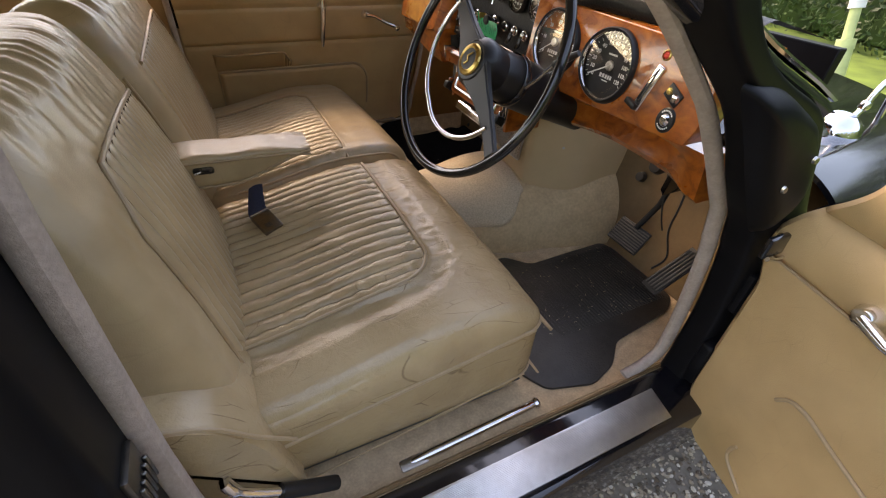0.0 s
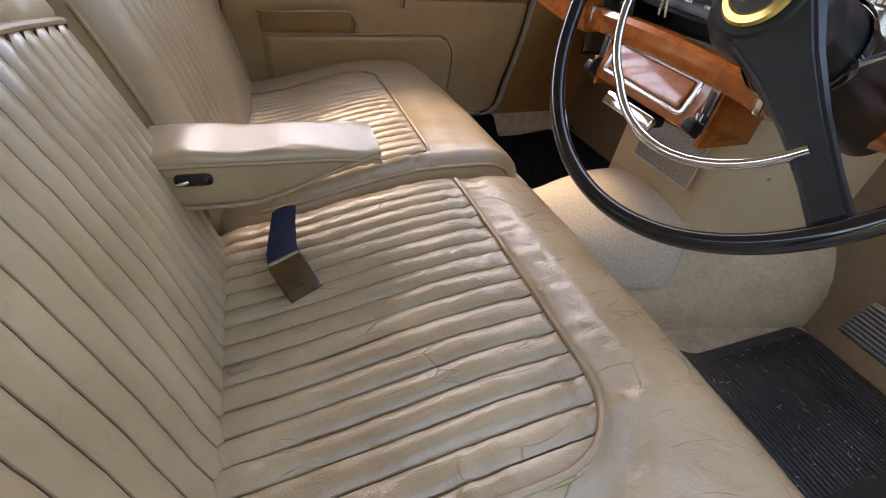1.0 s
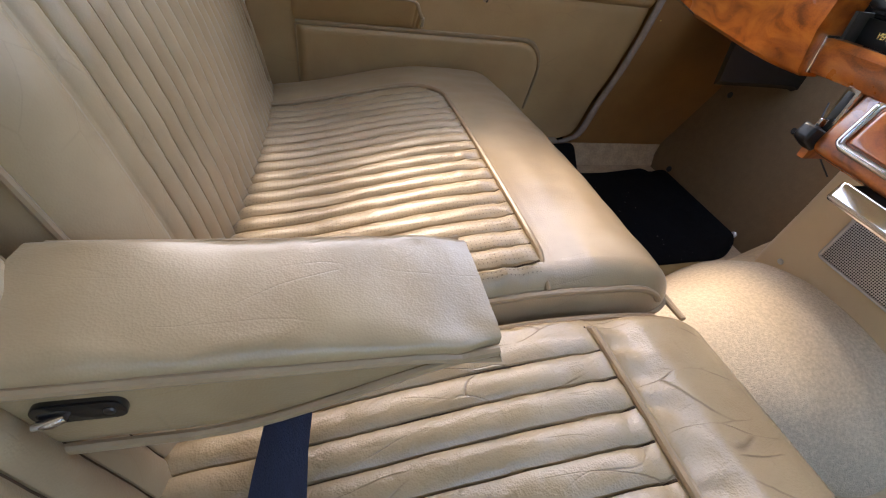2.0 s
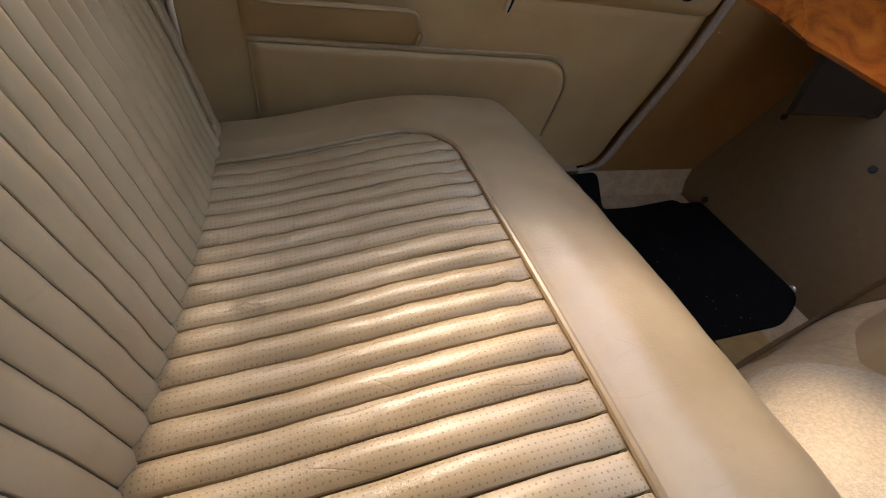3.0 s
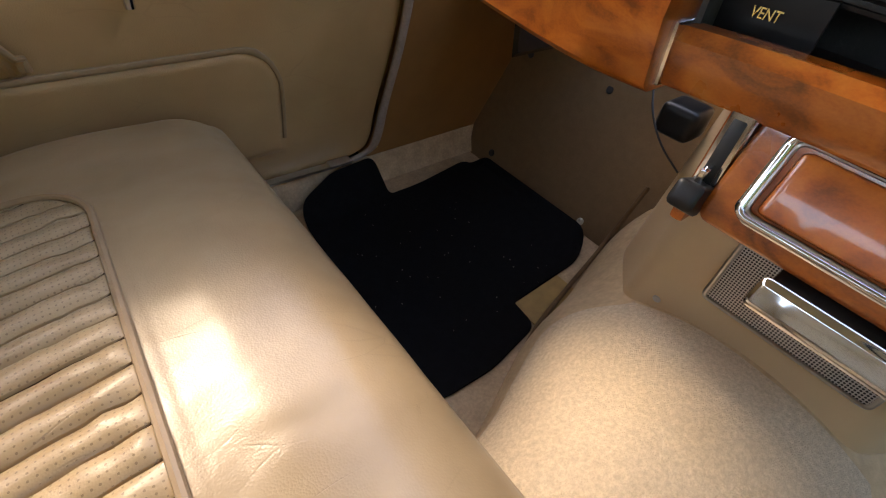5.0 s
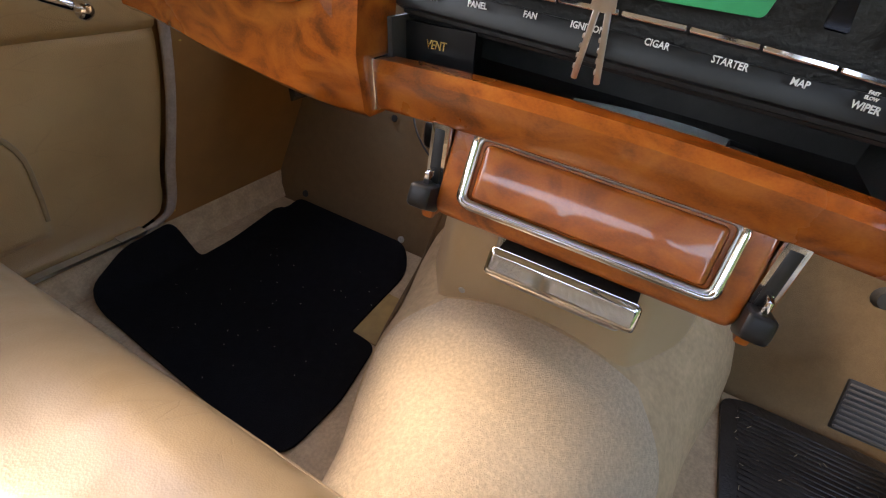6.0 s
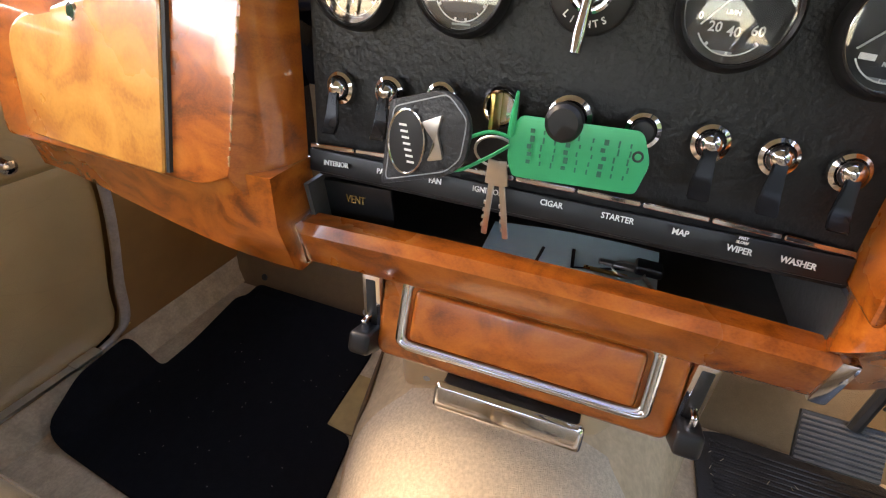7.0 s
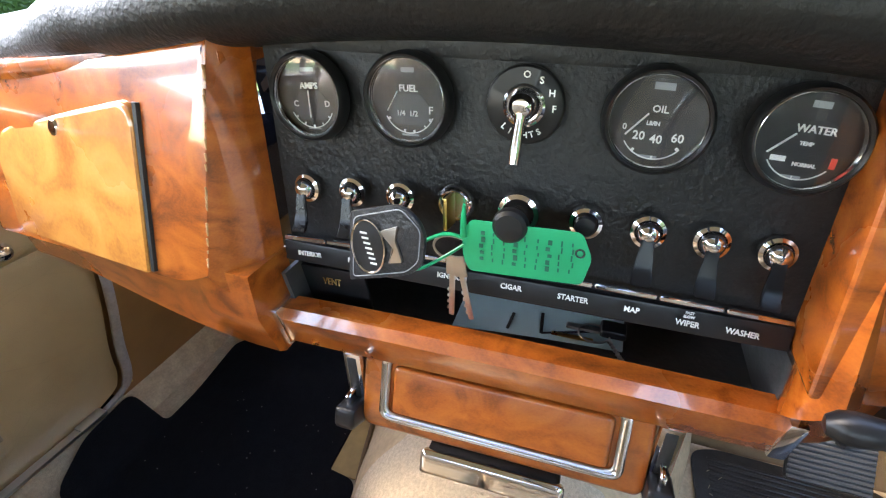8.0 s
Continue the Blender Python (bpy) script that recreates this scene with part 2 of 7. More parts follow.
def prism(outline, axis, lo, hi, bevel=0.0, bm=None, seg=2):
    """An outline in the two other axes, extruded from lo to hi along axis ('x', 'y' or 'z')."""
    bm = bm or bmesh.new()
    put = {"x": lambda a, b, k: (k, a, b), "y": lambda a, b, k: (a, k, b), "z": lambda a, b, k: (a, b, k)}[axis]
    low = [bm.verts.new(put(a, b, lo)) for a, b in outline]
    top = [bm.verts.new(put(a, b, hi)) for a, b in outline]
    n = len(outline)
    f = [bm.faces.new(low[::-1]), bm.faces.new(top)]
    f += [bm.faces.new((low[i], low[(i + 1) % n], top[(i + 1) % n], top[i])) for i in range(n)]
    bmesh.ops.recalc_face_normals(bm, faces=f)
    if bevel:
        bmesh.ops.bevel(bm, geom=list(f[0].edges) + list(f[1].edges), offset=bevel, segments=seg, affect="EDGES", profile=0.6)
    return bm


def lathe(profile, m, sides=24, bm=None):
    """A profile of (radius, height) turned round local z, placed by m."""
    bm = bm or bmesh.new()
    rings = []
    for r, h in profile:
        if r < 1e-6:
            rings.append([bm.verts.new(m @ Vector((0, 0, h)))])
        else:
            rings.append([bm.verts.new(m @ Vector((r * math.cos(2 * math.pi * k / sides), r * math.sin(2 * math.pi * k / sides), h))) for k in range(sides)])
    for a, b in zip(rings, rings[1:]):
        for k in range(sides):
            k2 = (k + 1) % sides
            q = [a[k % len(a)], a[k2 % len(a)], b[k2 % len(b)], b[k % len(b)]]
            q = list(dict.fromkeys(q))
            if len(q) > 2:
                bm.faces.new(q)
    bmesh.ops.recalc_face_normals(bm, faces=bm.faces[:])
    return bm


def sheet(fn, nu, nv, thick=0.0, us=None, vs=None):
    """A grid fn(u, v), u and v from 0 to 1, with a thickness away from its normal."""
    bm = bmesh.new()
    us = us or [i / nu for i in range(nu + 1)]
    vs = vs or [j / nv for j in range(nv + 1)]
    g = [[bm.verts.new(fn(u, v)) for v in vs] for u in us]
    for i in range(len(us) - 1):
        for j in range(len(vs) - 1):
            bm.faces.new((g[i][j], g[i + 1][j], g[i + 1][j + 1], g[i][j + 1]))
    if thick:
        bm.normal_update()
        bmesh.ops.solidify(bm, geom=bm.faces[:], thickness=thick)
    return bm


def smoothstep(a, b, x):
    t = max(0.0, min(1.0, (x - a) / (b - a)))
    return t * t * (3 - 2 * t)


def rounded(points, r, seg=6):
    """A polygon in two axes with its corners rounded by r (one number, or one for each)."""
    n, out = len(points), []
    for i in range(n):
        p = Vector(points[i])
        a, b = (Vector(points[i - 1]) - p), (Vector(points[(i + 1) % n]) - p)
        q = r[i] if isinstance(r, (list, tuple)) else r
        q = min(q, 0.49 * a.length, 0.49 * b.length)
        if q <= 0:
            out.append(tuple(p))
            continue
        s, e = p + a.normalized() * q, p + b.normalized() * q
        for k in range(seg + 1):
            t = k / seg
            out.append(tuple((1 - t) ** 2 * s + 2 * t * (1 - t) * p + t * t * e))
    return out


def axis_frame(at, forward, up=(0, 0, 1)):
    """A pose whose local z runs along forward."""
    z = Vector(forward).normalized()
    x = Vector(up).cross(z).normalized()
    y = z.cross(x)
    return Matrix.Translation(at) @ Matrix((x, y, z)).transposed().to_4x4()


# ---- ground and garden ----
GRAVEL = mat("gravel_bed", (0.20, 0.165, 0.13), 0.9, scale=60, vary=0.35, bump=1.0, bscale=90)
GRASS = mat("lawn_grass", (0.10, 0.17, 0.025), 0.9, scale=3, vary=0.3, bump=0.6, bscale=60, second=(0.15, 0.22, 0.035))
LEAF = mat("hedge_leaf", (0.025, 0.055, 0.012), 0.5, scale=3, vary=0.5, second=(0.05, 0.10, 0.02))
bm = bmesh.new()
bmesh.ops.create_grid(bm, x_segments=60, y_segments=60, size=60)
ground = tagged(part("ground", bm, GRASS), "mown green lawn reaching a dark hedge", "lawn", kind="structure")
drive = prism([(-4, -6), (1.15, -6), (1.15, 6), (-4, 6)], "z", 0.0, 0.02)
tagged(part("gravel_drive", drive, GRAVEL), "pale brown gravel drive under the car", "gravel drive", kind="structure")


PEBBLE = bpy.data.materials.new("gravel_stones")
PEBBLE.use_nodes = True
n_, l_ = PEBBLE.node_tree.nodes, PEBBLE.node_tree.links
geo, ramp = n_.new("ShaderNodeNewGeometry"), n_.new("ShaderNodeValToRGB")
l_.new(geo.outputs["Random Per Island"], ramp.inputs[0])
l_.new(ramp.outputs[0], n_["Principled BSDF"].inputs["Base Color"])
n_["Principled BSDF"].inputs["Roughness"].default_value = 0.75
e_ = ramp.color_ramp.elements
e_[0].position, e_[0].color = 0.0, (0.08, 0.055, 0.038, 1)
e_[1].position, e_[1].color = 1.0, (0.68, 0.62, 0.54, 1)
for at_, c_ in ((0.3, (0.25, 0.18, 0.12, 1)), (0.6, (0.38, 0.30, 0.22, 1)), (0.85, (0.50, 0.42, 0.32, 1))):
    e_.new(at_).color = c_


def pebbles():
    """Loose stones on the drive beside the sill."""
    rnd = random.Random(12)
    tmp = bmesh.new()
    bmesh.ops.create_icosphere(tmp, subdivisions=1, radius=1.0)
    base = [v.co.copy() for v in tmp.verts]
    tri = [[v.index for v in f.verts] for f in tmp.faces]
    tmp.free()
    verts, faces = [], []
    for _ in range(11000):
        x, y = rnd.uniform(-0.75, 0.55), rnd.uniform(-1.75, -0.74)
        r = rnd.choice((0.0028, 0.0036, 0.0045, 0.0058, 0.0072))
        q = Matrix.Rotation(rnd.uniform(0, 6.28), 3, "Z") @ Matrix.Rotation(rnd.uniform(-0.5, 0.5), 3, "X") @ Matrix.Diagonal((r * rnd.uniform(0.8, 1.4), r * rnd.uniform(0.7, 1.1), r * rnd.uniform(0.5, 0.9)))
        c, k = Vector((x, y, 0.02 + r * rnd.uniform(0.1, 0.7))), len(verts)
        verts += [c + (q @ v) * rnd.uniform(0.82, 1.12) for v in base]
        faces += [[k + i for i in f] for f in tri]
    me = bpy.data.meshes.new("gravel")
    me.from_pydata(verts, [], faces)
    me.materials.append(PEBBLE)
    tagged(new("gravel", me), "small pale and brown gravel stones on the drive", "gravel", kind="stuff")


pebbles()


def hedge(name, a, b, height, depth, count, seed, label):
    """A clipped hedge: a dense crowd of small leaf blades round a dark core."""
    rnd = random.Random(seed)
    e = thing(name, a, label, "hedge")
    a, b = Vector(a), Vector(b)
    d = (b - a).normalized()
    side = Vector((-d.y, d.x, 0))
    core = bmesh.new()
    n = 24
    for i in range(n):
        p = a + d * ((b - a).length * (i + 0.5) / n)
        h = height * (0.86 + 0.1 * math.sin(i * 1.7))
        rbox((p.x - 0.35, p.y - 0.35, 0), (p.x + 0.35, p.y + 0.35, h), 0.15, 2, bm=core)
    part("core", core, LEAF, e)
    verts, faces = [], []
    for _ in range(count):
        s, h = rnd.random(), rnd.random() ** 0.8 * height
        w = depth * (0.5 + 0.18 * math.sin(s * 40 + h * 5) + 0.12 * rnd.random())
        p = a + d * ((b - a).length * s) + side * (w * rnd.choice((-1, 1))) + Vector((0, 0, h))
        if rnd.random() < 0.25:
            p = a + d * ((b - a).length * s) + side * (depth * rnd.uniform(-0.6, 0.6)) + Vector((0, 0, height * rnd.uniform(0.93, 1.06)))
        t = Vector((rnd.uniform(-1, 1), rnd.uniform(-1, 1), rnd.uniform(-1, 1))).normalized()
        u = t.orthogonal().normalized() * rnd.uniform(0.014, 0.030)
        t = t * rnd.uniform(0.025, 0.052)
        k = len(verts)
        verts += [p - t, p + u, p + t, p - u]
        faces.append((k, k + 1, k + 2, k + 3))
    me = bpy.data.meshes.new("leaves")
    me.from_pydata(verts, [], faces)
    me.materials.append(LEAF)
    ob = new("leaves", me)
    ob.parent, ob.matrix_parent_inverse = e, e.matrix_basis.inverted()
    tagged(ob, kind="stuff")
    return e


hedge("hedge", (8.3, 9.0, 0), (6.6, -6.0, 0), 3.4, 1.3, 110000, 3, "dark green clipped garden hedge behind the lawn")
# added hedge, never in view: blocks low sky light and darkens reflections
hedge("hedge", (9.0, -7.4, 0), (-9.0, -6.6, 0), 4.2, 1.4, 40000, 8, "tall dark hedge added out of view to block low sky light")
hedge("hedge", (-6.0, 7.2, 0), (4.6, 8.2, 0), 2.4, 1.2, 40000, 5, "dark green garden hedge beside the gravel drive")

# ---- body shell ----
FLOOR_Z = 0.285
shell_x = steps((-0.80, -0.915), (-0.668, -0.79), (-0.588, -0.69), (-0.376, -0.436), (-0.274, -0.316), (-0.118, -0.137), (-0.02, -0.027), (0.05, 0.068), (0.262, 0.31), (0.30, 0.36), (0.46, 0.52))
shell_y = steps((-0.80, -0.905), (-0.69, -0.785), (-0.60, -0.695), (-0.40, -0.45), (-0.15, -0.18), (0.0, -0.02), (0.245, 0.215), (0.345, 0.322), (0.47, 0.448), (0.60, 0.655), (0.655, 0.728), (0.80, 0.875))
shell_z = steps((0.0, 0.0), (0.20, 0.235), (0.27, 0.315), (0.285, 0.33), (0.365, 0.392), (0.392, 0.407), (0.516, 0.578), (0.574, 0.663), (0.629, 0.724), (0.652, 0.738), (0.697, 0.80), (0.85, 0.985), (1.0, 1.10), (1.4, 1.46))


def shell_fit(p):
    return Vector((shell_x(p[0]), shell_y(p[1]), shell_z(p[2])))


Body.fit = shell_fit


def inside_floor():
    bm = prism([(-1.7, -0.69), (0.27, -0.69), (0.27, 0.67), (-1.7, 0.67)], "z", 0.235, FLOOR_Z, 0.0)
    return tagged(part("floor", bm, CARPET_TAN), "tan carpeted car floor", "floor", kind="structure")


floor = inside_floor()
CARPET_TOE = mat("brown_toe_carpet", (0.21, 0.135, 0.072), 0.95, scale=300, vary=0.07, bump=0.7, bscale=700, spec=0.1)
# toe board, leaning forward, and the bulkhead behind the dashboard
Body.fit = None
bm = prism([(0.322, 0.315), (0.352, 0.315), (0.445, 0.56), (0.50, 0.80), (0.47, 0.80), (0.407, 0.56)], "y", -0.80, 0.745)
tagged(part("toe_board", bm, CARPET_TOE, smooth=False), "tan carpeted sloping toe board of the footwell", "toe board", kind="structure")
tagged(part("bulkhead", rbox((0.47, -0.60, 0.80), (0.50, 0.60, 0.985), 0.002, 1), JAMB), "black painted bulkhead behind the dashboard", "bulkhead", kind="structure")


CARPET_TUN = mat("short_beige_carpet", (0.56, 0.40, 0.235), 0.9, scale=120, vary=0.14, bump=0.35, bscale=700, spec=0.15)
# transmission tunnel: an arch that widens towards the front
def tunnel_point(u, v):
    x = -1.6 + 2.06 * u
    half = 0.140 + 0.098 * smoothstep(-0.24, 0.08, x) + 0.062 * smoothstep(0.05, 0.36, x)
    top = 0.500 + 0.020 * smoothstep(-0.4, 0.05, x) + 0.05 * smoothstep(0.1, 0.4, x) - 0.05 * smoothstep(-0.4, -1.2, x)
    a = math.pi * v
    c, s = math.cos(a), math.sin(a)
    y = half * abs(c) * (1 if c > 0 else -1)
    return Vector((x, y - 0.02, 0.315 + (top - 0.315) * abs(s) ** 0.92))


tagged(part("tunnel", sheet(tunnel_point, 60, 28, 0.006), CARPET_TUN), "tan carpeted transmission tunnel", "tunnel", kind="structure")

# sills, posts, roof
Body.fit = shell_fit
HEADLINER_ = mat("rail_cloth", (0.48, 0.40, 0.30), 0.95, scale=100, vary=0.1, bump=0.3)
for side, name in ((1, "sill_left"), (-1, "sill_right")):
    y0, y1 = (0.705, 0.80) if side > 0 else (-0.80, -0.688)
    bm = rbox((-0.86 if side < 0 else -1.7, y0, 0.20), (0.10, y1, 0.352), 0.012, 3)
    tagged(part(name, bm, PAINT), "black painted door sill", "sill", kind="structure")
bm = rbox((-1.7, 0.665, 0.30), (-0.675, 0.80, 0.86), 0.02, 3)
tagged(part("wall_left_rear", bm, LEATHER_DOOR), "tan trimmed rear door of the car", "rear door", kind="structure")
# unseen rail, added to keep high sun off the driver cushion
tagged(part("sun_limit_rail_left", tube([(-0.26, 0.595, 1.245), (-0.7, 0.600, 1.265), (-1.7, 0.580, 1.25)], 0.045, 10), HEADLINER_), "unseen cloth-covered roof rail added above the near doors to limit sun", "roof rail", kind="structure")
bm = rbox((-1.75, -0.70, 0.2), (-1.68, 0.70, 1.0), 0.02)
tagged(part("wall_rear", bm, LEATHER_DOOR), "tan trimmed rear bulkhead", "bulkhead", kind="structure")


def roof_point(u, v):
    x, y = -1.75 + 1.62 * u, -0.62 + 1.24 * v
    return Vector((x, y, 1.40 - 0.10 * (abs(y) / 0.62) ** 3 - 0.05 * (1 - u) ** 3 - 0.05 * u ** 4))


HEADLINER = mat("headliner_cloth", (0.50, 0.42, 0.32), 0.95, scale=100, vary=0.1, bump=0.3)
tagged(part("ceiling", sheet(roof_point, 20, 16, 0.03), HEADLINER), "beige cloth headlining of the roof", "ceiling", kind="structure")
skin = sheet(lambda u, v: roof_point(u, v) + Vector((0.02 * (u - 0.5), 0.06 * (v - 0.5), 0.045)), 20, 16, 0.006)
tagged(part("roof", skin, PAINT), "black painted roof of the old saloon", "roof", kind="structure")
tagged(part("rear_door_skin_left", rbox((-1.74, 0.801, 0.22), (-0.672, 0.820, 0.86), 0.008, 3), PAINT), "black painted outside of the rear door", "door skin", kind="structure")
tagged(part("boot", rbox((-2.30, -0.74, 0.28), (-1.755, 0.74, 0.93), 0.10, 5), PAINT), "black painted boot of the old saloon", "boot", kind="structure")


Body.fit = None


# ---- seats ----
def padded(lo, hi, rad, cells, shape, fine=None):
    """A soft block: a box with elliptic rolls of rad on its edges; shape(x, y, p) gives what is added to its top face's height."""
    bm = bmesh.new()

    def ticks(a, b, r, n):
        k = [a + r * t for t in (0, 0.12, 0.25, 0.4, 0.55, 0.7, 0.85)] + [a + r + (b - a - 2 * r) * i / n for i in range(n + 1)]
        return k + [b - r * t for t in (0.85, 0.7, 0.55, 0.4, 0.25, 0.12, 0)]
    axes = [ticks(lo[i], hi[i], rad[i], cells[i]) for i in range(3)]
    if fine:
        # extra rows at every stitched valley
        k, start, pitch, stop = fine
        more = []
        y = start
        while (stop - y) * (1 if stop > start else -1) > 0:
            more += [y + abs(pitch) * t for t in (-0.10, -0.045, -0.015, 0.015, 0.045, 0.10)]
            y += pitch
        keep = [a for a in axes[k] if min(abs(a - b) for b in more) > 0.0007]
        axes[k] = sorted(keep + [b for b in more if lo[k] + rad[k] < b < hi[k] - rad[k]])
    xs, ys, zs = axes

    def put(p, top):
        q = [max(lo[i] + rad[i], min(hi[i] - rad[i], p[i])) for i in range(3)]
        d = [(p[i] - q[i]) / rad[i] for i in range(3)]
        k = max(1e-9, math.sqrt(sum(t * t for t in d)))
        o = Vector([q[i] + rad[i] * d[i] / k for i in range(3)])
        f = max(0.0, (p[2] - lo[2]) / (hi[2] - lo[2]) - 0.3) / 0.7
        o.z += f * shape(o.x, o.y)
        return bm.verts.new(o)

    def grid(us, vs, fn, top=False, flip=False):
        g = [[put(fn(u, v), top) for v in vs] for u in us]
        for i in range(len(us) - 1):
            for j in range(len(vs) - 1):
                f = (g[i][j], g[i + 1][j], g[i + 1][j + 1], g[i][j + 1])
                bm.faces.new(f[::-1] if flip else f)
    grid(xs, ys, lambda a, b: (a, b, hi[2]), True)
    grid(xs, ys, lambda a, b: (a, b, lo[2]), False, True)
    grid(xs, zs, lambda a, b: (a, lo[1], b), False)
    grid(xs, zs, lambda a, b: (a, hi[1], b), False, True)
    grid(ys, zs, lambda a, b: (lo[0], a, b), False, True)
    grid(ys, zs, lambda a, b: (hi[0], a, b), False)
    bmesh.ops.remove_doubles(bm, verts=bm.verts[:], dist=2e-5)
    return bm


def flute(y, y0, pitch, deep):
    """Rolled pleats side by side with narrow stitched valleys."""
    f = ((y - y0) / pitch) % 1.0
    a = abs(2 * f - 1)
    return -deep * (0.50 * a ** 2.4 + 0.50 * smoothstep(0.90, 1.0, a))


def wrinkle(x, y, s, size):
    return size * (noise.noise(Vector((x * s, y * s * 2.2, 3.1))) + 0.5 * noise.noise(Vector((x * s * 2.7, y * s * 4.1, 8.3))))


def cushion(seat, lo, hi, panel, pitch, crown, seed, pierced):
    """A seat cushion with a pleated, piped panel; panel is (front x, inner y, outer y, rear x, corner radius)."""
    xf, yi, yo, xr, rc = panel
    y0, y1 = min(yi, yo), max(yi, yo)
    out = 1 if yo > yi else -1

    def inside(x, y):
        # distance into the panel; the front outer corner is round
        dx, dy = xf - x, (yo - y) * out
        d = min(dx, dy)
        if dx < rc and dy < rc:
            d = rc - math.hypot(rc - dx, rc - dy)
        return min(d, (y - yi) * out + 0.004)

    def shape(x, y):
        d = inside(x, y)
        z = crown(x, y)
        z += wrinkle(x + seed, y, 9, 0.0016) + wrinkle(x + seed, y, 34, 0.0001 if pierced else 0.0006)
        k = smoothstep(0.0, 0.014, d)
        puff = 0.9 + 0.5 * noise.noise(Vector((x * 11 + seed, math.floor((y - yi) / pitch) * 1.7, 0)))
        z += k * (flute(y, yi, pitch, 0.0108 * puff) + 0.0015)
        # cross folds where the pleats have been sat on
        z += k * 0.0036 * smoothstep(0.10, 0.0, d) * noise.noise(Vector((x * 60, y * 26, seed)))
        z += k * 0.0009 * noise.noise(Vector((x * 44 + y * 12 + seed, y * 30, 5.0))) + k * 0.0007 * noise.noise(Vector((x * 110 - y * 40 + seed, y * 70, 2.0)))
        z -= 0.002 * (1 - smoothstep(0.0, 0.007, abs(d)))
        # a slack valley, then gathers beyond the piping
        z -= (0.0025 if pierced else 0.0070) * smoothstep(-0.060, -0.028, d) * (1 - smoothstep(-0.012, -0.001, d))
        if -0.07 < d < 0:
            z += (0.0002 if pierced else 0.0062) * smoothstep(-0.07, -0.012, d) * noise.noise(Vector((x * 16 + y * 14, y * 52, seed)))
        return z
    rad = (0.075, 0.036, 0.066)
    e = part("cushion", padded(lo, hi, rad, (72, int((hi[1] - lo[1]) / 0.0045), 8), shape, (1, yi, pitch * out, yo)), LEATHER_SMOOTH if pierced else LEATHER, seat)
    if pierced:
        e.data.materials.append(LEATHER_PIERCED)
        for f in e.data.polygons:
            if f.normal.z > 0.75 and inside(f.center.x, f.center.y) > 0.004:
                f.material_index = 1

    def top(x, y, up=0.0):
        # height of the soft block at x, y
        q = [max(lo[i] + rad[i], min(hi[i] - rad[i], c)) for i, c in ((0, x), (1, y))]
        k = math.hypot((x - q[0]) / rad[0], (y - q[1]) / rad[1])
        return hi[2] - rad[2] + rad[2] * math.sqrt(max(0.0, 1 - k * k)) + crown(x, y) + up
    line = [(xf, yi)] + [(xf, yi + (yo - out * rc - yi) * i / 12) for i in range(1, 13)]
    line += [(xf - rc + rc * math.cos(a), yo - out * rc + out * rc * math.sin(a)) for a in [math.pi / 2 * i / 8 for i in range(1, 9)]]
    line += [(xf - rc - (xf - rc - xr) * i / 10, yo) for i in range(1, 11)]
    # stitched seams in the valleys; the dark thread also paints the pleats' shade lines
    for k in range(1, int(abs(yo - yi) / pitch) + 1):
        y = yi + out * pitch * k
        xs = [xf - 0.004 - (xf - 0.004 - xr) * i / 40 for i in range(41)]
        run = [(x, y, top(x, y) - crown(x, y) + shape(x, y) + 0.0012) for x in xs if inside(x, y) > 0.003]
        if len(run) > 3:
            part("seam", tube(run, 0.0012, 5), THREAD_SHADE, e)
    part("panel_piping", tube([(x, y, top(x, y, 0.0012)) for x, y in line], 0.0038, 8), PIPING, e)
    # piping round the shoulder, and the band seam below it
    o = lo[1] if out < 0 else hi[1]
    i_ = hi[1] if out < 0 else lo[1]

    def skirt(h, grow):
        pts = [(lo[0] + 0.02, o + out * grow), (hi[0] - 0.07, o + out * grow)]
        pts += [(hi[0] - 0.07 + 0.07 * math.sin(a), o - out * (0.036 - 0.036 * math.cos(a)) + out * grow) for a in [math.pi / 2 * k / 6 for k in range(1, 7)]]
        pts += [(hi[0] + grow, i_ + out * 0.038)]
        pts += [(hi[0] - 0.075 + 0.075 * math.cos(a) + 0.5 * grow, i_ + out * (0.036 - 0.036 * math.sin(a)) - out * 0.5 * grow) for a in [math.pi / 2 * k / 5 for k in range(1, 6)]]
        return [(x, y, h + crown(x, y) * 0.8 - 0.03 * smoothstep(-0.5, -0.72, x)) for x, y in pts]
    part("shoulder_piping", tube(curve(skirt(hi[2] - 0.062, 0.0006), 4), 0.0034, 8), PIPING, e)
    # the gap side is piped along its upper edge, down round the nose
    ridge = [(x, i_ + out * 0.0075, top(x, i_ + out * 0.0085) + 0.0025) for x in [hi[0] - 0.034, hi[0] - 0.045] + [hi[0] - 0.07 - 0.05 * k for k in range(9)]]
    part("edge_piping", tube(curve(ridge, 4), 0.0038, 8), PIPING, e)
    part("band_seam", tube(curve(skirt(lo[2] + 0.07, 0.0002), 4), 0.0022, 6), PIPING, e)
    return e


def driver_crown(x, y):
    return -0.055 * smoothstep(-0.42, -0.80, x) - 0.010 * smoothstep(-0.40, -0.25, x) - 0.012 * ((y + 0.34) / 0.34) ** 2


def passenger_crown(x, y):
    return -0.055 * smoothstep(-0.42, -0.77, x) - 0.040 * max(0, min(1, (y + 0.02) / 0.70)) ** 2 - 0.006 * smoothstep(-0.40, -0.25, x)


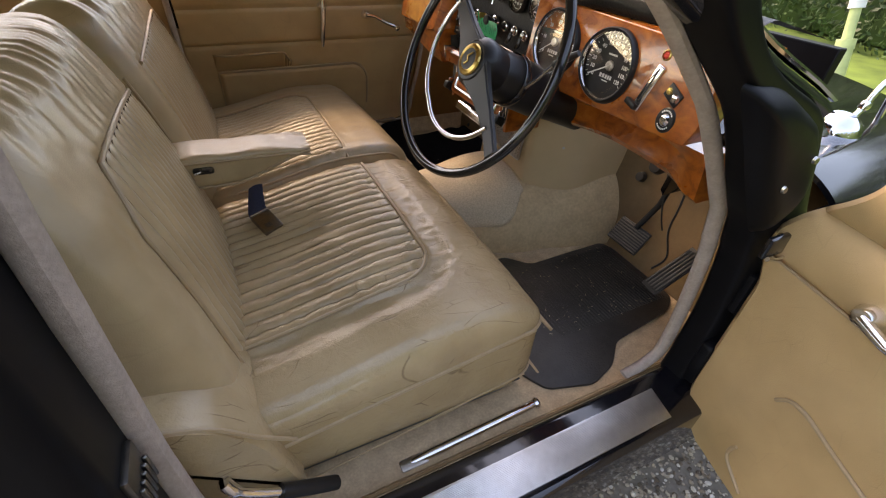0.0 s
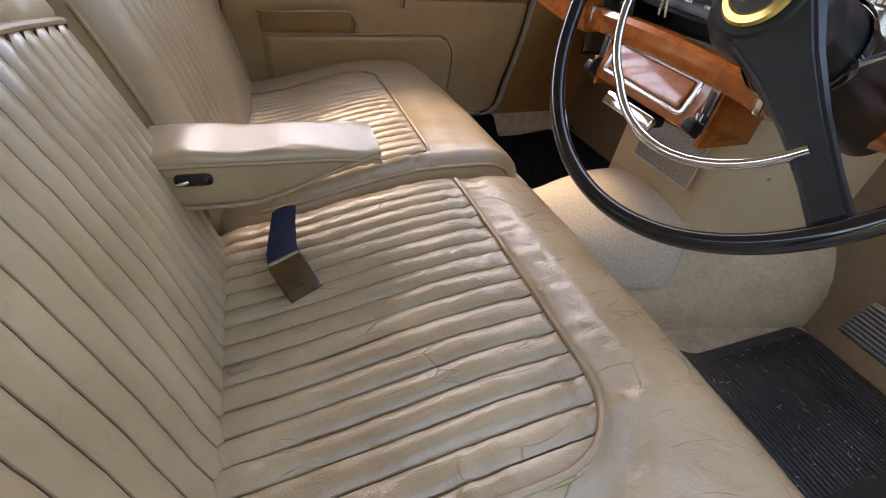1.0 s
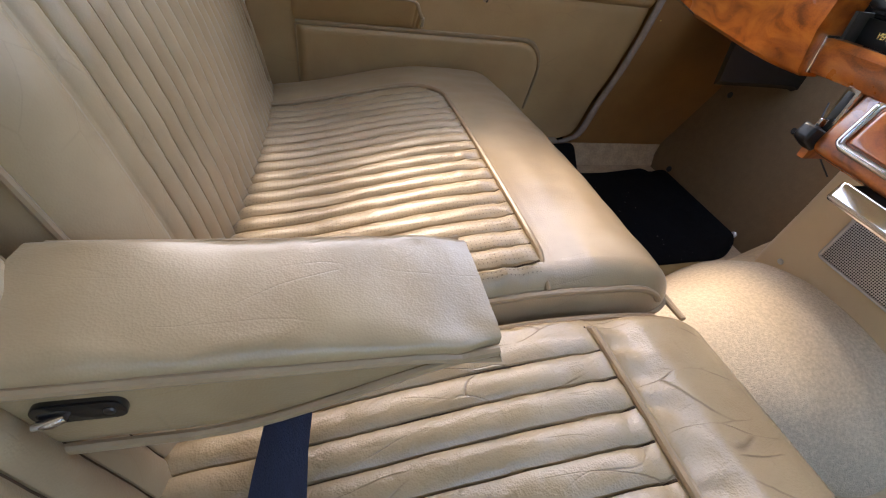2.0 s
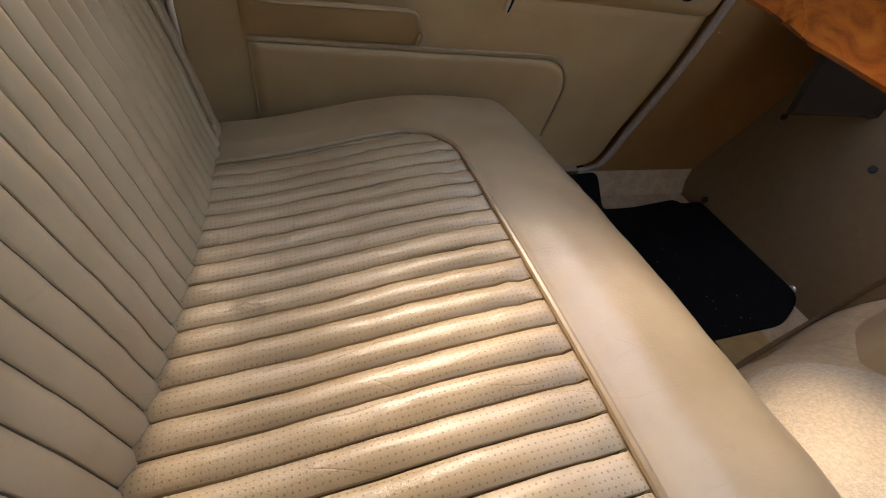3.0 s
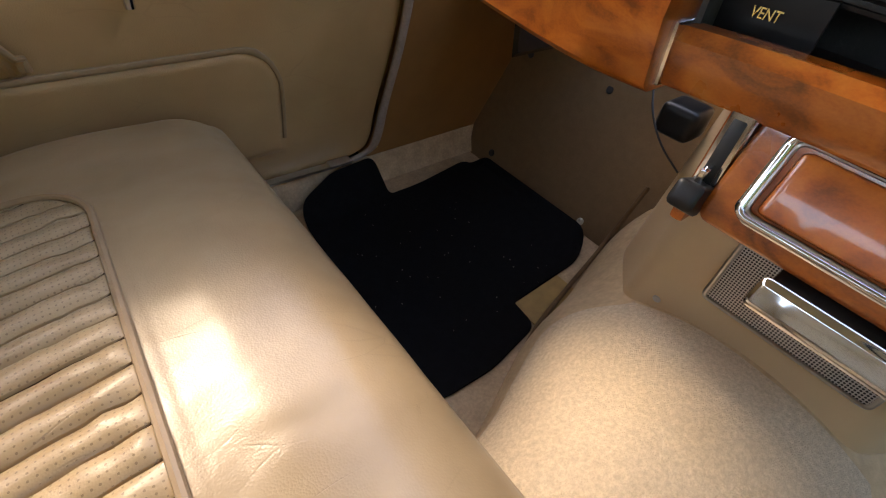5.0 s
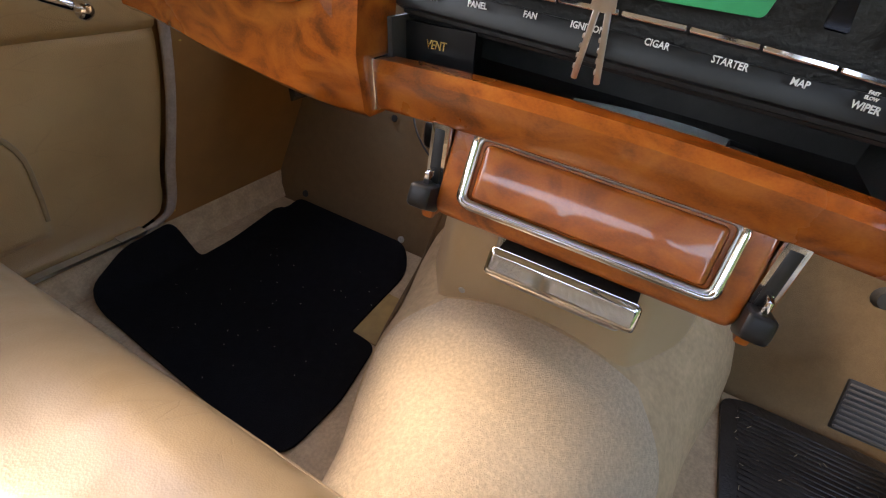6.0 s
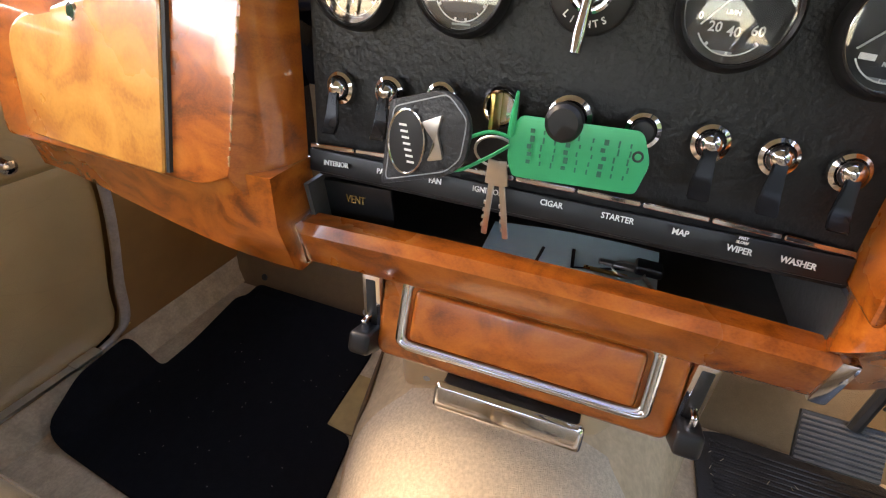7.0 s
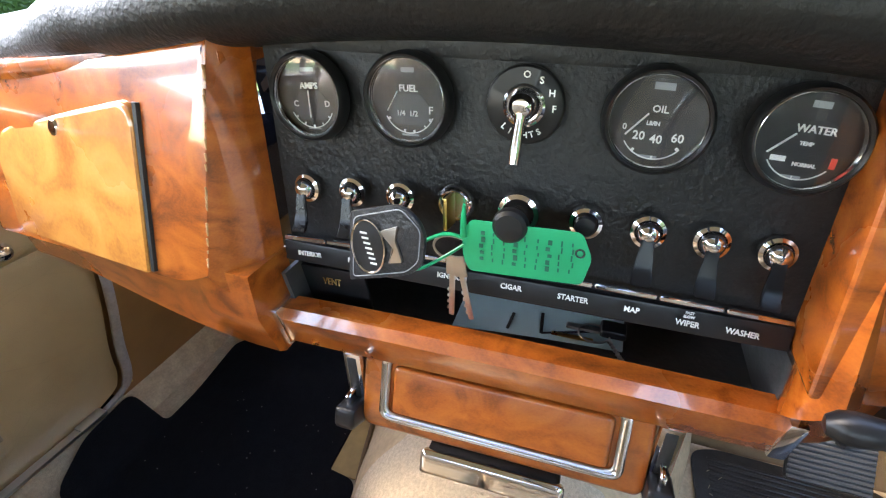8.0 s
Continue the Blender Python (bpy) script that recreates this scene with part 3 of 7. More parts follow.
driver_seat = thing("driver_seat", (-0.5, -0.32, 0.285), "tan leather driver seat with creased fluted pleats and piped edges", "car seat", "front seats")
passenger_seat = thing("passenger_seat", (-0.5, 0.29, 0.285), "tan leather passenger seat with fine pierced pleats and piped edges", "car seat", "front seats")
cushion(driver_seat, (-0.82, -0.700, 0.370), (-0.245, -0.036, 0.634), (-0.410, -0.040, -0.552, -0.79, 0.080), 0.0287, driver_crown, 1.0, False)
cushion(passenger_seat, (-0.80, -0.028, 0.385), (-0.250, 0.692, 0.642), (-0.431, -0.018, 0.530, -0.76, 0.075), 0.0270, passenger_crown, 7.0, True)


def backrest(seat, base, lean, y0, y1, height, panel, pitch, seed, yaw=0.0, taper=0.0):
    """A leaning seat back: plain head roll above a yoke of piping, pleats below; panel is (inner y, outer y, yoke height inner, yoke height outer)."""
    m = Matrix.Translation(base) @ Matrix(((0, -math.sin(lean), math.cos(lean)), (1, 0, 0), (0, math.cos(lean), math.sin(lean)))).to_4x4()
    m = Matrix.Translation((base[0], 0.15, 0)) @ Matrix.Rotation(yaw, 4, "Z") @ Matrix.Translation((-base[0], -0.15, 0)) @ m
    yi, yo, hi_, ho = panel
    out = 1 if yo > yi else -1

    def yoke(y):
        t = max(0.0, min(1.0, (y - yi) / (yo - yi)))
        return hi_ + (ho - hi_) * t + 0.014 * math.sin(math.pi * t) - 0.09 * smoothstep(0.90, 1.02, t)

    def shape(y, h):
        t = (y - y0) / (y1 - y0)
        z = 0.022 * math.sin(math.pi * max(0, min(1, t))) + 0.020 * math.sin(math.pi * max(0, min(1, (h - 0.02) / height)))
        z += wrinkle(y + seed, h, 8, 0.0016) + wrinkle(y + seed, h, 30, 0.0005)
        d = min(yoke(y) - h, (yo - y) * out, (y - yi) * out + 0.003)
        k = smoothstep(0.0, 0.016, d)
        z += k * flute(y, yi, pitch, 0.0100)
        z -= 0.004 * (1 - smoothstep(0.0, 0.009, abs(d)))
        z += k * 0.0022 * smoothstep(0.035, 0.0, d) * noise.noise(Vector((y * 18, h * 60, seed)))
        if h > yoke(y):
            z += 0.0026 * smoothstep(0.10, 0.0, h - yoke(y)) * noise.noise(Vector((y * 40, h * 7, seed)))
            # gathers over the head roll
            z += 0.0085 * smoothstep(0.13, 0.0, height - h) * noise.noise(Vector((y * 44, h * 9, seed + 2)))
        return z
    def narrow(p):
        # the back narrows upwards on its outer side
        q = m.inverted() @ Vector(p)
        k = smoothstep(0.0, 1.0, (q.x - yi) / (yo - yi))
        return m @ Vector((q.x - out * taper * k * max(0.0, q.y), q.y, q.z))
    Body.fit = narrow
    lo, hi = (y0, -0.06, -0.15), (y1, height, 0.0)
    rad = (0.055, 0.07, 0.07)
    bm = padded(lo, hi, rad, (int((y1 - y0) / 0.0045), 56, 4), shape, (0, yi, pitch * out, yo))
    bmesh.ops.transform(bm, matrix=m, verts=bm.verts[:])
    bmesh.ops.recalc_face_normals(bm, faces=bm.faces[:])
    e = part("backrest", bm, LEATHER_SMOOTH, seat)

    def front(y, h):
        q = [max(lo[i] + rad[i], min(hi[i] - rad[i], c)) for i, c in ((0, y), (1, h))]
        k = math.hypot((y - q[0]) / rad[0], (h - q[1]) / rad[1])
        t = (y - y0) / (y1 - y0)
        z = 0.022 * math.sin(math.pi * t) + 0.020 * math.sin(math.pi * max(0, min(1, (h - 0.02) / height)))
        return -rad[2] + rad[2] * math.sqrt(max(0, 1 - k * k)) + z
    line = [(yi, yoke(yi))] + [(yi + (yo - yi) * i / 22, yoke(yi + (yo - yi) * i / 22)) for i in range(1, 23)]
    line += [(yo, yoke(yo) - (yoke(yo) - 0.02) * i / 8) for i in range(1, 9)]
    def swell(y, h):
        return 0.022 * math.sin(math.pi * max(0, min(1, (y - y0) / (y1 - y0)))) + 0.020 * math.sin(math.pi * max(0, min(1, (h - 0.02) / height)))
    # seams stand proud of the valleys so their dark colour reads as valley shade
    for k in range(1, int(abs(yo - yi) / pitch) + 1):
        y = yi + out * pitch * k
        hs = [0.01 + (yoke(y) - 0.014) * i / 40 for i in range(41)]
        if abs(yo - y) > 0.006:
            part("seam", tube([m @ Vector((y, h, front(y, h) - swell(y, h) + shape(y, h) + 0.0036)) for h in hs], 0.0014, 5), THREAD_SHADE, e)
    part("yoke_piping", tube([m @ Vector((y, h, front(y, h))) for y, h in line], 0.0038, 8), PIPING, e)
    o = y0 if out < 0 else y1
    edge = [(o, 0.0), (o, 0.15), (o, 0.3), (o, height - 0.10)]
    part("side_piping", tube([m @ Vector((o + out * 0.0008, h, -0.07)) for _, h in edge], 0.0034, 8), PIPING, e)
    i_ = y1 if out < 0 else y0
    part("inner_piping", tube(curve([m @ Vector((i_ + out * 0.012, h, front(i_ + out * 0.012, h) + 0.001)) for h in (0.02, 0.12, 0.24, 0.33)], 4), 0.0034, 8), PIPING, e)
    Body.fit = None
    return e


backrest(driver_seat, (-0.775, 0, 0.560), radians(20), -0.700, -0.036, 0.490, (-0.050, -0.590, 0.310, 0.345), 0.0310, 2.0, 0.0, 0.20)
backrest(passenger_seat, (-0.760, 0, 0.555), radians(18), -0.028, 0.692, 0.490, (0.050, 0.610, 0.330, 0.345), 0.0262, 5.0, radians(-2.0), 0.06)


def arm_fit(p):
    # the pad dips a little towards its nose
    t = (p[0] + 0.755) / 0.255
    return Vector((-0.825 + 0.278 * t, -0.0925 + 1.09 * (p[1] + 0.065), p[2] + 0.022 - 0.010 * t))


Body.fit = arm_fit


def armrest():
    e = thing("armrest", (-0.62, -0.065, 0.64), "folded-down tan leather centre armrest with piped edges", "armrest")

    def side(x):
        # underside rises towards the nose
        return 0.640 + 0.060 * smoothstep(-0.67, -0.49, x)

    def pt(u, v):
        x = -0.755 + 0.255 * u
        a = 2 * math.pi * v
        nose = 1 - 0.10 * smoothstep(0.9, 1.0, u)
        hw = 0.048 * nose
        lo, hi = side(x), 0.716 - 0.006 * smoothstep(0.8, 1.0, u) + 0.0015 * math.sin(x * 60)
        c, s = math.cos(a), math.sin(a)
        y = hw * (abs(c) ** 0.28) * (1 if c > 0 else -1)
        z = (lo + hi) / 2 + (hi - lo) / 2 * (abs(s) ** 0.35) * (1 if s > 0 else -1)
        return Vector((x, -0.065 + y, z + wrinkle(x, y, 24, 0.0019)))
    bm = sheet(pt, 40, 48)
    bmesh.ops.remove_doubles(bm, verts=bm.verts[:], dist=1e-5)
    bmesh.ops.contextual_create(bm, geom=[ed for ed in bm.edges if ed.is_boundary])
    bmesh.ops.holes_fill(bm, edges=[ed for ed in bm.edges if ed.is_boundary], sides=0)
    bmesh.ops.recalc_face_normals(bm, faces=bm.faces[:])
    part("pad", bm, LEATHER_SMOOTH, e)
    for s, name in ((-1, "piping"), (1, "piping")):
        y = -0.065 + s * 0.0488
        top = [(x, y, 0.7035 - 0.006 * smoothstep(-0.55, -0.50, x)) for x in [-0.75 + 0.25 * i / 10 for i in range(11)]]
        low = [(x, y - s * 0.0, side(x) + 0.006) for x in [-0.503 - 0.247 * i / 12 for i in range(13)]]
        part(name, tube(top + low, 0.0031, 8), PIPING, e)
    plate = part("latch_plate", prism(rounded([(-0.727, 0.6785), (-0.689, 0.6785), (-0.689, 0.6935), (-0.727, 0.6935)], 0.0072, 6), "y", -0.1165, -0.1125, 0.0008), GLOSS, e, "dark oval latch plate")
    part("screw", lathe([(0.0, 0.0012), (0.0022, 0.0010), (0.0026, 0.0), (0.0, 0.0)], axis_frame((-0.696, -0.1165, 0.686), (0, -1, 0)), 12), STEEL_DARK, plate)
    part("lever", tube([(-0.713, -0.1175, 0.6855), (-0.719, -0.1190, 0.684), (-0.726, -0.1190, 0.682)], [0.0020, 0.0028, 0.0020], 10), CHROME, plate, "small chrome latch lever")
    return e


armrest()


# ---- dashboard ----
dash_y = steps((-0.64, -0.71), (-0.553, -0.628), (-0.392, -0.472), (-0.255, -0.302), (-0.19, -0.236), (0.0, -0.044), (0.64, 0.60))
dash_z = steps((0.64, 0.692), (0.661, 0.716), (0.685, 0.753), (0.746, 0.805), (0.762, 0.818), (0.800, 0.870), (0.8135, 0.886), (0.862, 0.939), (0.9245, 1.004), (0.962, 1.042), (1.012, 1.098))


dash_lean = steps((0.0, 0.004), (0.74, 0.004), (0.80, -0.012), (0.862, -0.022), (0.95, -0.036), (2.0, -0.036))


def bow_fit(p):
    # the whole dash is gently bowed towards the cabin
    y, z = max(-0.20, min(0.42, p[1] + 0.044)), p[2] - 0.90
    return Vector((p[0] - 0.0075 - 0.066 * y + 0.08 * z + 0.224 * y * y, p[1] + 0.05 * y, p[2] + 0.008 + 0.05 * y + 0.045 * z - 0.29 * y * y))


def dash_fit(p):
    # the panel stands nearly upright
    return bow_fit((p[0] + dash_lean(p[2]), dash_y(p[1]), dash_z(p[2])))


Body.fit = dash_fit
WHITE = mat("white_print", (0.75, 0.75, 0.73), 0.6, scale=80, vary=0.03)
GREY_PRINT = mat("grey_print", (0.30, 0.32, 0.33), 0.6, scale=80, vary=0.05)
RED = mat("red_print", (0.65, 0.05, 0.03), 0.5, scale=80, vary=0.05)
DIAL = mat("black_dial", (0.010, 0.010, 0.011), 0.5, scale=80, vary=0.2)
DIAL_GREY = mat("grey_dial_window", (0.045, 0.05, 0.055), 0.5, scale=80, vary=0.1)
BRASS = mat("brass", (0.62, 0.42, 0.14), 0.28, metal=1.0, scale=60, vary=0.1)
STEEL = mat("worn_steel", (0.55, 0.53, 0.50), 0.32, metal=1.0, scale=60, vary=0.12)
GLASS = bpy.data.materials.new("dial_glass")
GLASS.use_nodes = True
g = GLASS.node_tree.nodes["Principled BSDF"]
g.inputs["Transmission Weight"].default_value, g.inputs["Roughness"].default_value, g.inputs["IOR"].default_value = 1.0, 0.0, 1.45
g.inputs["Base Color"].default_value = (1, 1, 1, 1)


def lettering(text, size, m, material, parent, name="lettering", deep=0.0004, bold=0.0):
    """Raised print in the built-in font, lying in the x-y plane of m."""
    c = bpy.data.curves.new("print", "FONT")
    c.body, c.size, c.align_x, c.align_y, c.extrude, c.offset = text, size, "CENTER", "CENTER", deep, bold
    c.resolution_u = 2
    tmp = new("print", c)
    bpy.context.view_layer.update()
    me = bpy.data.meshes.new_from_object(tmp.evaluated_get(bpy.context.evaluated_depsgraph_get()))
    bpy.data.objects.remove(tmp)
    me.materials.clear()
    me.materials.append(material)
    me.transform(m)
    if Body.fit:
        for v in me.vertices:
            v.co = Body.fit(v.co)
    ob = new(name, me)
    ob.parent, ob.matrix_parent_inverse = parent, parent.matrix_basis.inverted()
    return ob


def bars(rows, m, material, parent, name="print_bar"):
    """Writing that cannot be read, as short plain bars: (x, y, width, height) in m's plane."""
    for x, y, w, h in rows:
        part(name, rbox((x - w / 2, y - h / 2, 0), (x + w / 2, y + h / 2, 0.0004), 0, m=m), material, parent, smooth=False)


def panel_x(z):
    return -0.005 + 0.156 * (z - 0.815)


PN = Vector((-1, 0, 0.156)).normalized()


def on_panel(y, z, off=0.0):
    return axis_frame(Vector((panel_x(z), y, z)) + PN * off, PN)


dash = thing("dashboard", (0.05, 0, 0.75), "walnut dashboard with a black grained centre panel and padded top", "dashboard")
# centre panel
panel_m = on_panel(0, 0.885)
bm = prism(rounded([(-0.180, -0.085), (0.180, -0.085), (0.172, 0.082), (-0.172, 0.082)], 0.004), "z", -0.02, 0.0, 0.0015)
bmesh.ops.transform(bm, matrix=panel_m, verts=bm.verts[:])
part("centre_panel", bm, BLACK_HIDE, dash, "black grained vinyl instrument panel")
# label strip under the switches, tilted to the eye
strip_n = Vector((-1, 0, 0.32)).normalized()
strip_m = axis_frame((-0.012, 0.004, 0.8135), strip_n) 
bm = rbox((-0.178, -0.0075, -0.010), (0.178, 0.0080, 0.0), 0.0015, 2)
bmesh.ops.transform(bm, matrix=strip_m, verts=bm.verts[:])
part("label_strip", bm, BLACK, dash)
for k in range(9):
    a, b = -0.177 + 0.0394 * k, -0.177 + 0.0394 * (k + 1) - 0.0015
    bm = rbox((a, 0.0083, -0.006), (b, 0.0118, 0.0006), 0.0008, 1)
    bmesh.ops.transform(bm, matrix=strip_m, verts=bm.verts[:])
    part("strip_edge", bm, CHROME, dash)
for word, y, dz in (("INTERIOR", 0.158, 0), ("PANEL", 0.116, 0), ("FAN", 0.078, 0), ("IGNITION", 0.040, 0), ("CIGAR", -0.002, 0), ("STARTER", -0.043, 0),
                    ("MAP", -0.080, 0), ("FAST", -0.114, 0.0052), ("SLOW", -0.114, 0.0026), ("WIPER", -0.114, -0.0018), ("WASHER", -0.146, -0.001)):
    s = 0.0024 if word in ("FAST", "SLOW") else 0.0049
    lettering(word, s, strip_m @ Matrix.Translation((-(y - 0.004), -0.001 + dz, 0.0004)), WHITE, dash, bold=0.00008)

# open parcel tray behind a walnut rail
bm = prism([(-0.182, 0.752), (-0.182, 0.800), (-0.178, 0.800), (-0.178, 0.757), (0.178, 0.757), (0.178, 0.800), (0.182, 0.800), (0.182, 0.752)], "x", -0.025, 0.16)
part("tray", bm, TRAY, dash, "black open parcel tray")
part("tray_back", rbox((0.15, -0.18, 0.752), (0.16, 0.18, 0.82), 0.001), TRAY, dash)
part("tray_roof", rbox((0.0, -0.18, 0.798), (0.16, 0.18, 0.803), 0.001), BLACK, dash)
for y in (0.044, -0.049):
    part("tray_hole", lathe([(0.0, 0.0012), (0.005, 0.0012), (0.0068, 0.0002), (0.0068, -0.001)], Matrix.Translation((-0.008, y, 0.757)), 18), RUBBER, dash)
lettering("VENT", 0.0070, axis_frame((-0.0055, 0.150, 0.7865), strip_n), BRASS, dash)
part("vent_plate", rbox((-0.0045, 0.118, 0.765), (-0.001, 0.182, 0.797), 0.001), BLACK, dash)


def rail_section(y):
    x = -0.030 + 0.05 * smoothstep(0.20, 0.62, abs(y))
    return x


RAIL = [(-0.016, -0.014), (-0.014, -0.018), (0.012, -0.018), (0.014, -0.014), (0.014, 0.013), (0.010, 0.017), (-0.008, 0.017), (-0.015, 0.011)]


def rail(name, y0, y1, z0, z1, label=""):
    """The rounded walnut rail below the dash; its ends may differ in height."""
    bm = bmesh.new()
    n, rings = 14, []
    for i in range(n + 1):
        y = y0 + (y1 - y0) * i / n
        z = z0 + (z1 - z0) * i / n
        rings.append([bm.verts.new((rail_section(y) + a, y, z + b)) for a, b in RAIL])
    k = len(RAIL)
    for p, q in zip(rings, rings[1:]):
        for j in range(k):
            bm.faces.new((p[j], p[(j + 1) % k], q[(j + 1) % k], q[j]))
    bm.faces.new(rings[0][::-1])
    bm.faces.new(rings[-1])
    bmesh.ops.recalc_face_normals(bm, faces=bm.faces[:])
    return part(name, bm, WOOD, dash, label)


rail("walnut_rail", -0.180, 0.180, 0.762, 0.762, "lacquered walnut rail")
for s in (1, -1):
    part("rail_clip", rbox((-0.0485, s * 0.186 - 0.006, 0.742), (-0.010, s * 0.186 + 0.006, 0.7815), 0.003, 2), CHROME, dash, "chrome rail clip")


# fascias either side: thick veneered boards that lean forward
def glove_face(y, z):
    return -0.075 + 0.03 * (y - 0.16) + 0.16 * (z - 0.89)


def driver_face(y, z):
    return -0.042 + 0.25 * (z - 0.85)


def board(name, outline, face, thick, material, label="", off=0.0, nest=None, bevel=0.004):
    """A board cut to an outline in y, z and laid on a leaning face."""
    bm = prism(outline, "x", -thick, 0.0, 0.0)
    front = [f for f in bm.faces if all(abs(v.co.x + thick) < 1e-6 for v in f.verts)]
    if bevel:
        bmesh.ops.bevel(bm, geom=list({e for f in front for e in f.edges}), offset=bevel, segments=3, affect="EDGES", profile=0.6)
    for v in bm.verts:
        v.co.x = face(v.co.y, v.co.z) + v.co.x + thick - off
    return part(name, bm, material, nest or dash, label)


Body.fit = bow_fit
board("glovebox_fascia", rounded([(0.175, 0.884), (0.205, 0.874), (0.50, 0.888), (0.50, 1.035), (0.145, 1.044)], [0.004, 0.02, 0.01, 0.01, 0.004]), glove_face, 0.05, WOOD, "walnut fascia round the glovebox")
# bevelled returns from the fascias down to the centre panel
for s in (1, -1):
    def post(u, v, s=s):
        z0 = 0.884 - 0.056 * u ** 0.7
        z = z0 + (1.044 - z0) * v
        yo, yi = (0.219 - 0.030 * v, 0.190 - 0.010 * v) if s > 0 else (-0.190 + 0.006 * v, -0.184 + 0.008 * v)
        x0 = glove_face(0.16, z) if s > 0 else driver_face(-0.19, 0.8135 + (z - 0.886) * 0.95) - 0.026
        return Vector((x0 + (-0.022 - x0) * u, -0.044 + yo + (yi - yo) * u - s * 0.010 * math.sin(math.pi * u) * (1 - v), z))
    part("post", sheet(post, 10, 12, 0.012 * s), WOOD, dash, "bevelled walnut post")
door = board("glovebox_door", rounded([(0.242, 0.880), (0.448, 0.898), (0.448, 0.985), (0.410, 1.003), (0.222, 1.013)], [0.006, 0.012, 0.03, 0.03, 0.020]), glove_face, 0.014, WOOD_PALE, "pale burr walnut glovebox door", off=0.006)
lock_at = Vector((glove_face(0.334, 0.998) - 0.0062, 0.334, 0.998))
part("lock", lathe([(0.0, 0.002), (0.0062, 0.0018), (0.0075, 0.0), (0.0, 0.0)], axis_frame(lock_at, (-1, 0.03, 0.16)), 18), CHROME, door, "small chrome lock")
part("door_gap", tube([(glove_face(0.225, z) - 0.0005, 0.2215 + (1.013 - z) * 0.14, z) for z in [0.882 + 0.128 * i / 6 for i in range(7)]], 0.003, 6), RUBBER, dash)
# rounded under-roll and side rail below the glovebox
bm = bmesh.new()
rings = []
for i in range(15):
    y = 0.142 + 0.36 * i / 14
    x = -0.066 + 0.04 * (y - 0.142)
    zt, zb = 0.886 + 0.02 * (y - 0.142), 0.797 + 0.045 * smoothstep(0.16, 0.50, y)
    prof = [(0.045, zt), (-0.004, zt), (-0.004 + 0.010 * smoothstep(0.19, 0.23, y), (zt + zb) / 2 + 0.005), (0.010, zb + 0.006), (0.018, zb), (0.045, zb)]
    rings.append([bm.verts.new((x + a, y, b)) for a, b in prof])
for p, q in zip(rings, rings[1:]):
    for j in range(6):
        bm.faces.new((p[j], p[(j + 1) % 6], q[(j + 1) % 6], q[j]))
bm.faces.new(rings[0][::-1])
bm.faces.new(rings[-1])
bmesh.ops.recalc_face_normals(bm, faces=bm.faces[:])
part("lower_rail", bm, WOOD, dash, "curved walnut rail under the glovebox")
CHIP = mat("bare_wood", (0.42, 0.24, 0.11), 0.7, scale=200, vary=0.25)
rnd = random.Random(31)
bm = bmesh.new()
for k in range(26):
    z = 0.892 + 0.140 * rnd.random()
    w = rnd.uniform(0.0012, 0.0042)
    y = 0.1765 - 0.030 * (z - 0.884) / 0.16
    x = glove_face(y, z)
    rbox((x - 0.0004, y - 0.0009, z - w), (x + 0.0012, y + 0.0008, z + w), 0.0004, 1, bm=bm)
tagged(part("worn_chips", bm, CHIP, dash), kind="stuff")
# driver's side
Body.fit = dash_fit
board("driver_fascia", rounded([(-0.175, 0.805), (-0.168, 0.962), (-0.600, 0.955), (-0.622, 0.872), (-0.605, 0.826), (-0.26, 0.815)], [0.004, 0.004, 0.02, 0.03, 0.006, 0.01]), driver_face, 0.05, WOOD, "walnut fascia before the driver")
bm = bmesh.new()
rings = []
for i in range(17):
    y = -0.186 - 0.45 * i / 16
    x = -0.045 + 0.03 * smoothstep(-0.186, -0.26, y)
    scoop = 0.045 * math.sin(math.pi * max(0, min(1, (-0.25 - y) / 0.34))) ** 0.5
    zt, zb = 0.818, 0.742 + 0.018 * smoothstep(-0.25, -0.4, y) - 0.02 * smoothstep(-0.55, -0.63, y)
    prof = [(0.06, zt), (0.0, zt), (0.004 + scoop, (zt + zb) / 2 + 0.008), (0.006 + 0.5 * scoop, zb + 0.010), (0.014 + 0.5 * scoop, zb), (0.06, zb)]
    rings.append([bm.verts.new((x + a, y, b)) for a, b in prof])
for p, q in zip(rings, rings[1:]):
    for j in range(6):
        bm.faces.new((p[j], p[(j + 1) % 6], q[(j + 1) % 6], q[j]))
bm.faces.new(rings[0][::-1])
bm.faces.new(rings[-1])
bmesh.ops.recalc_face_normals(bm, faces=bm.faces[:])
part("driver_lower_rail", bm, WOOD, dash, "scooped walnut rail under the driver fascia")


# padded roll along the top, running forward to the windscreen
def crash_pad(u, v):
    y = -0.61 + 1.27 * v
    drop = 0.020 * smoothstep(0.25, 0.66, abs(y)) + 0.006 * (abs(y) / 0.3) ** 2 * (abs(y) < 0.3)
    fore = 0.035 * smoothstep(0.22, 0.62, abs(y))
    a = u * 1.0
    if a < 0.62:
        t = math.radians(-70 - 200 * a / 0.62)
        x, z = 0.018 + 0.045 * math.cos(t), 0.985 + 0.027 * math.sin(t)
        if a > 0.40:
            x += 0.0
    else:
        k = (a - 0.62) / 0.38
        x, z = 0.018 + 0.045 * math.cos(math.radians(-270)) + 0.17 * k, 1.012 - 0.03 * k
    return Vector((x + fore, y, z - drop))


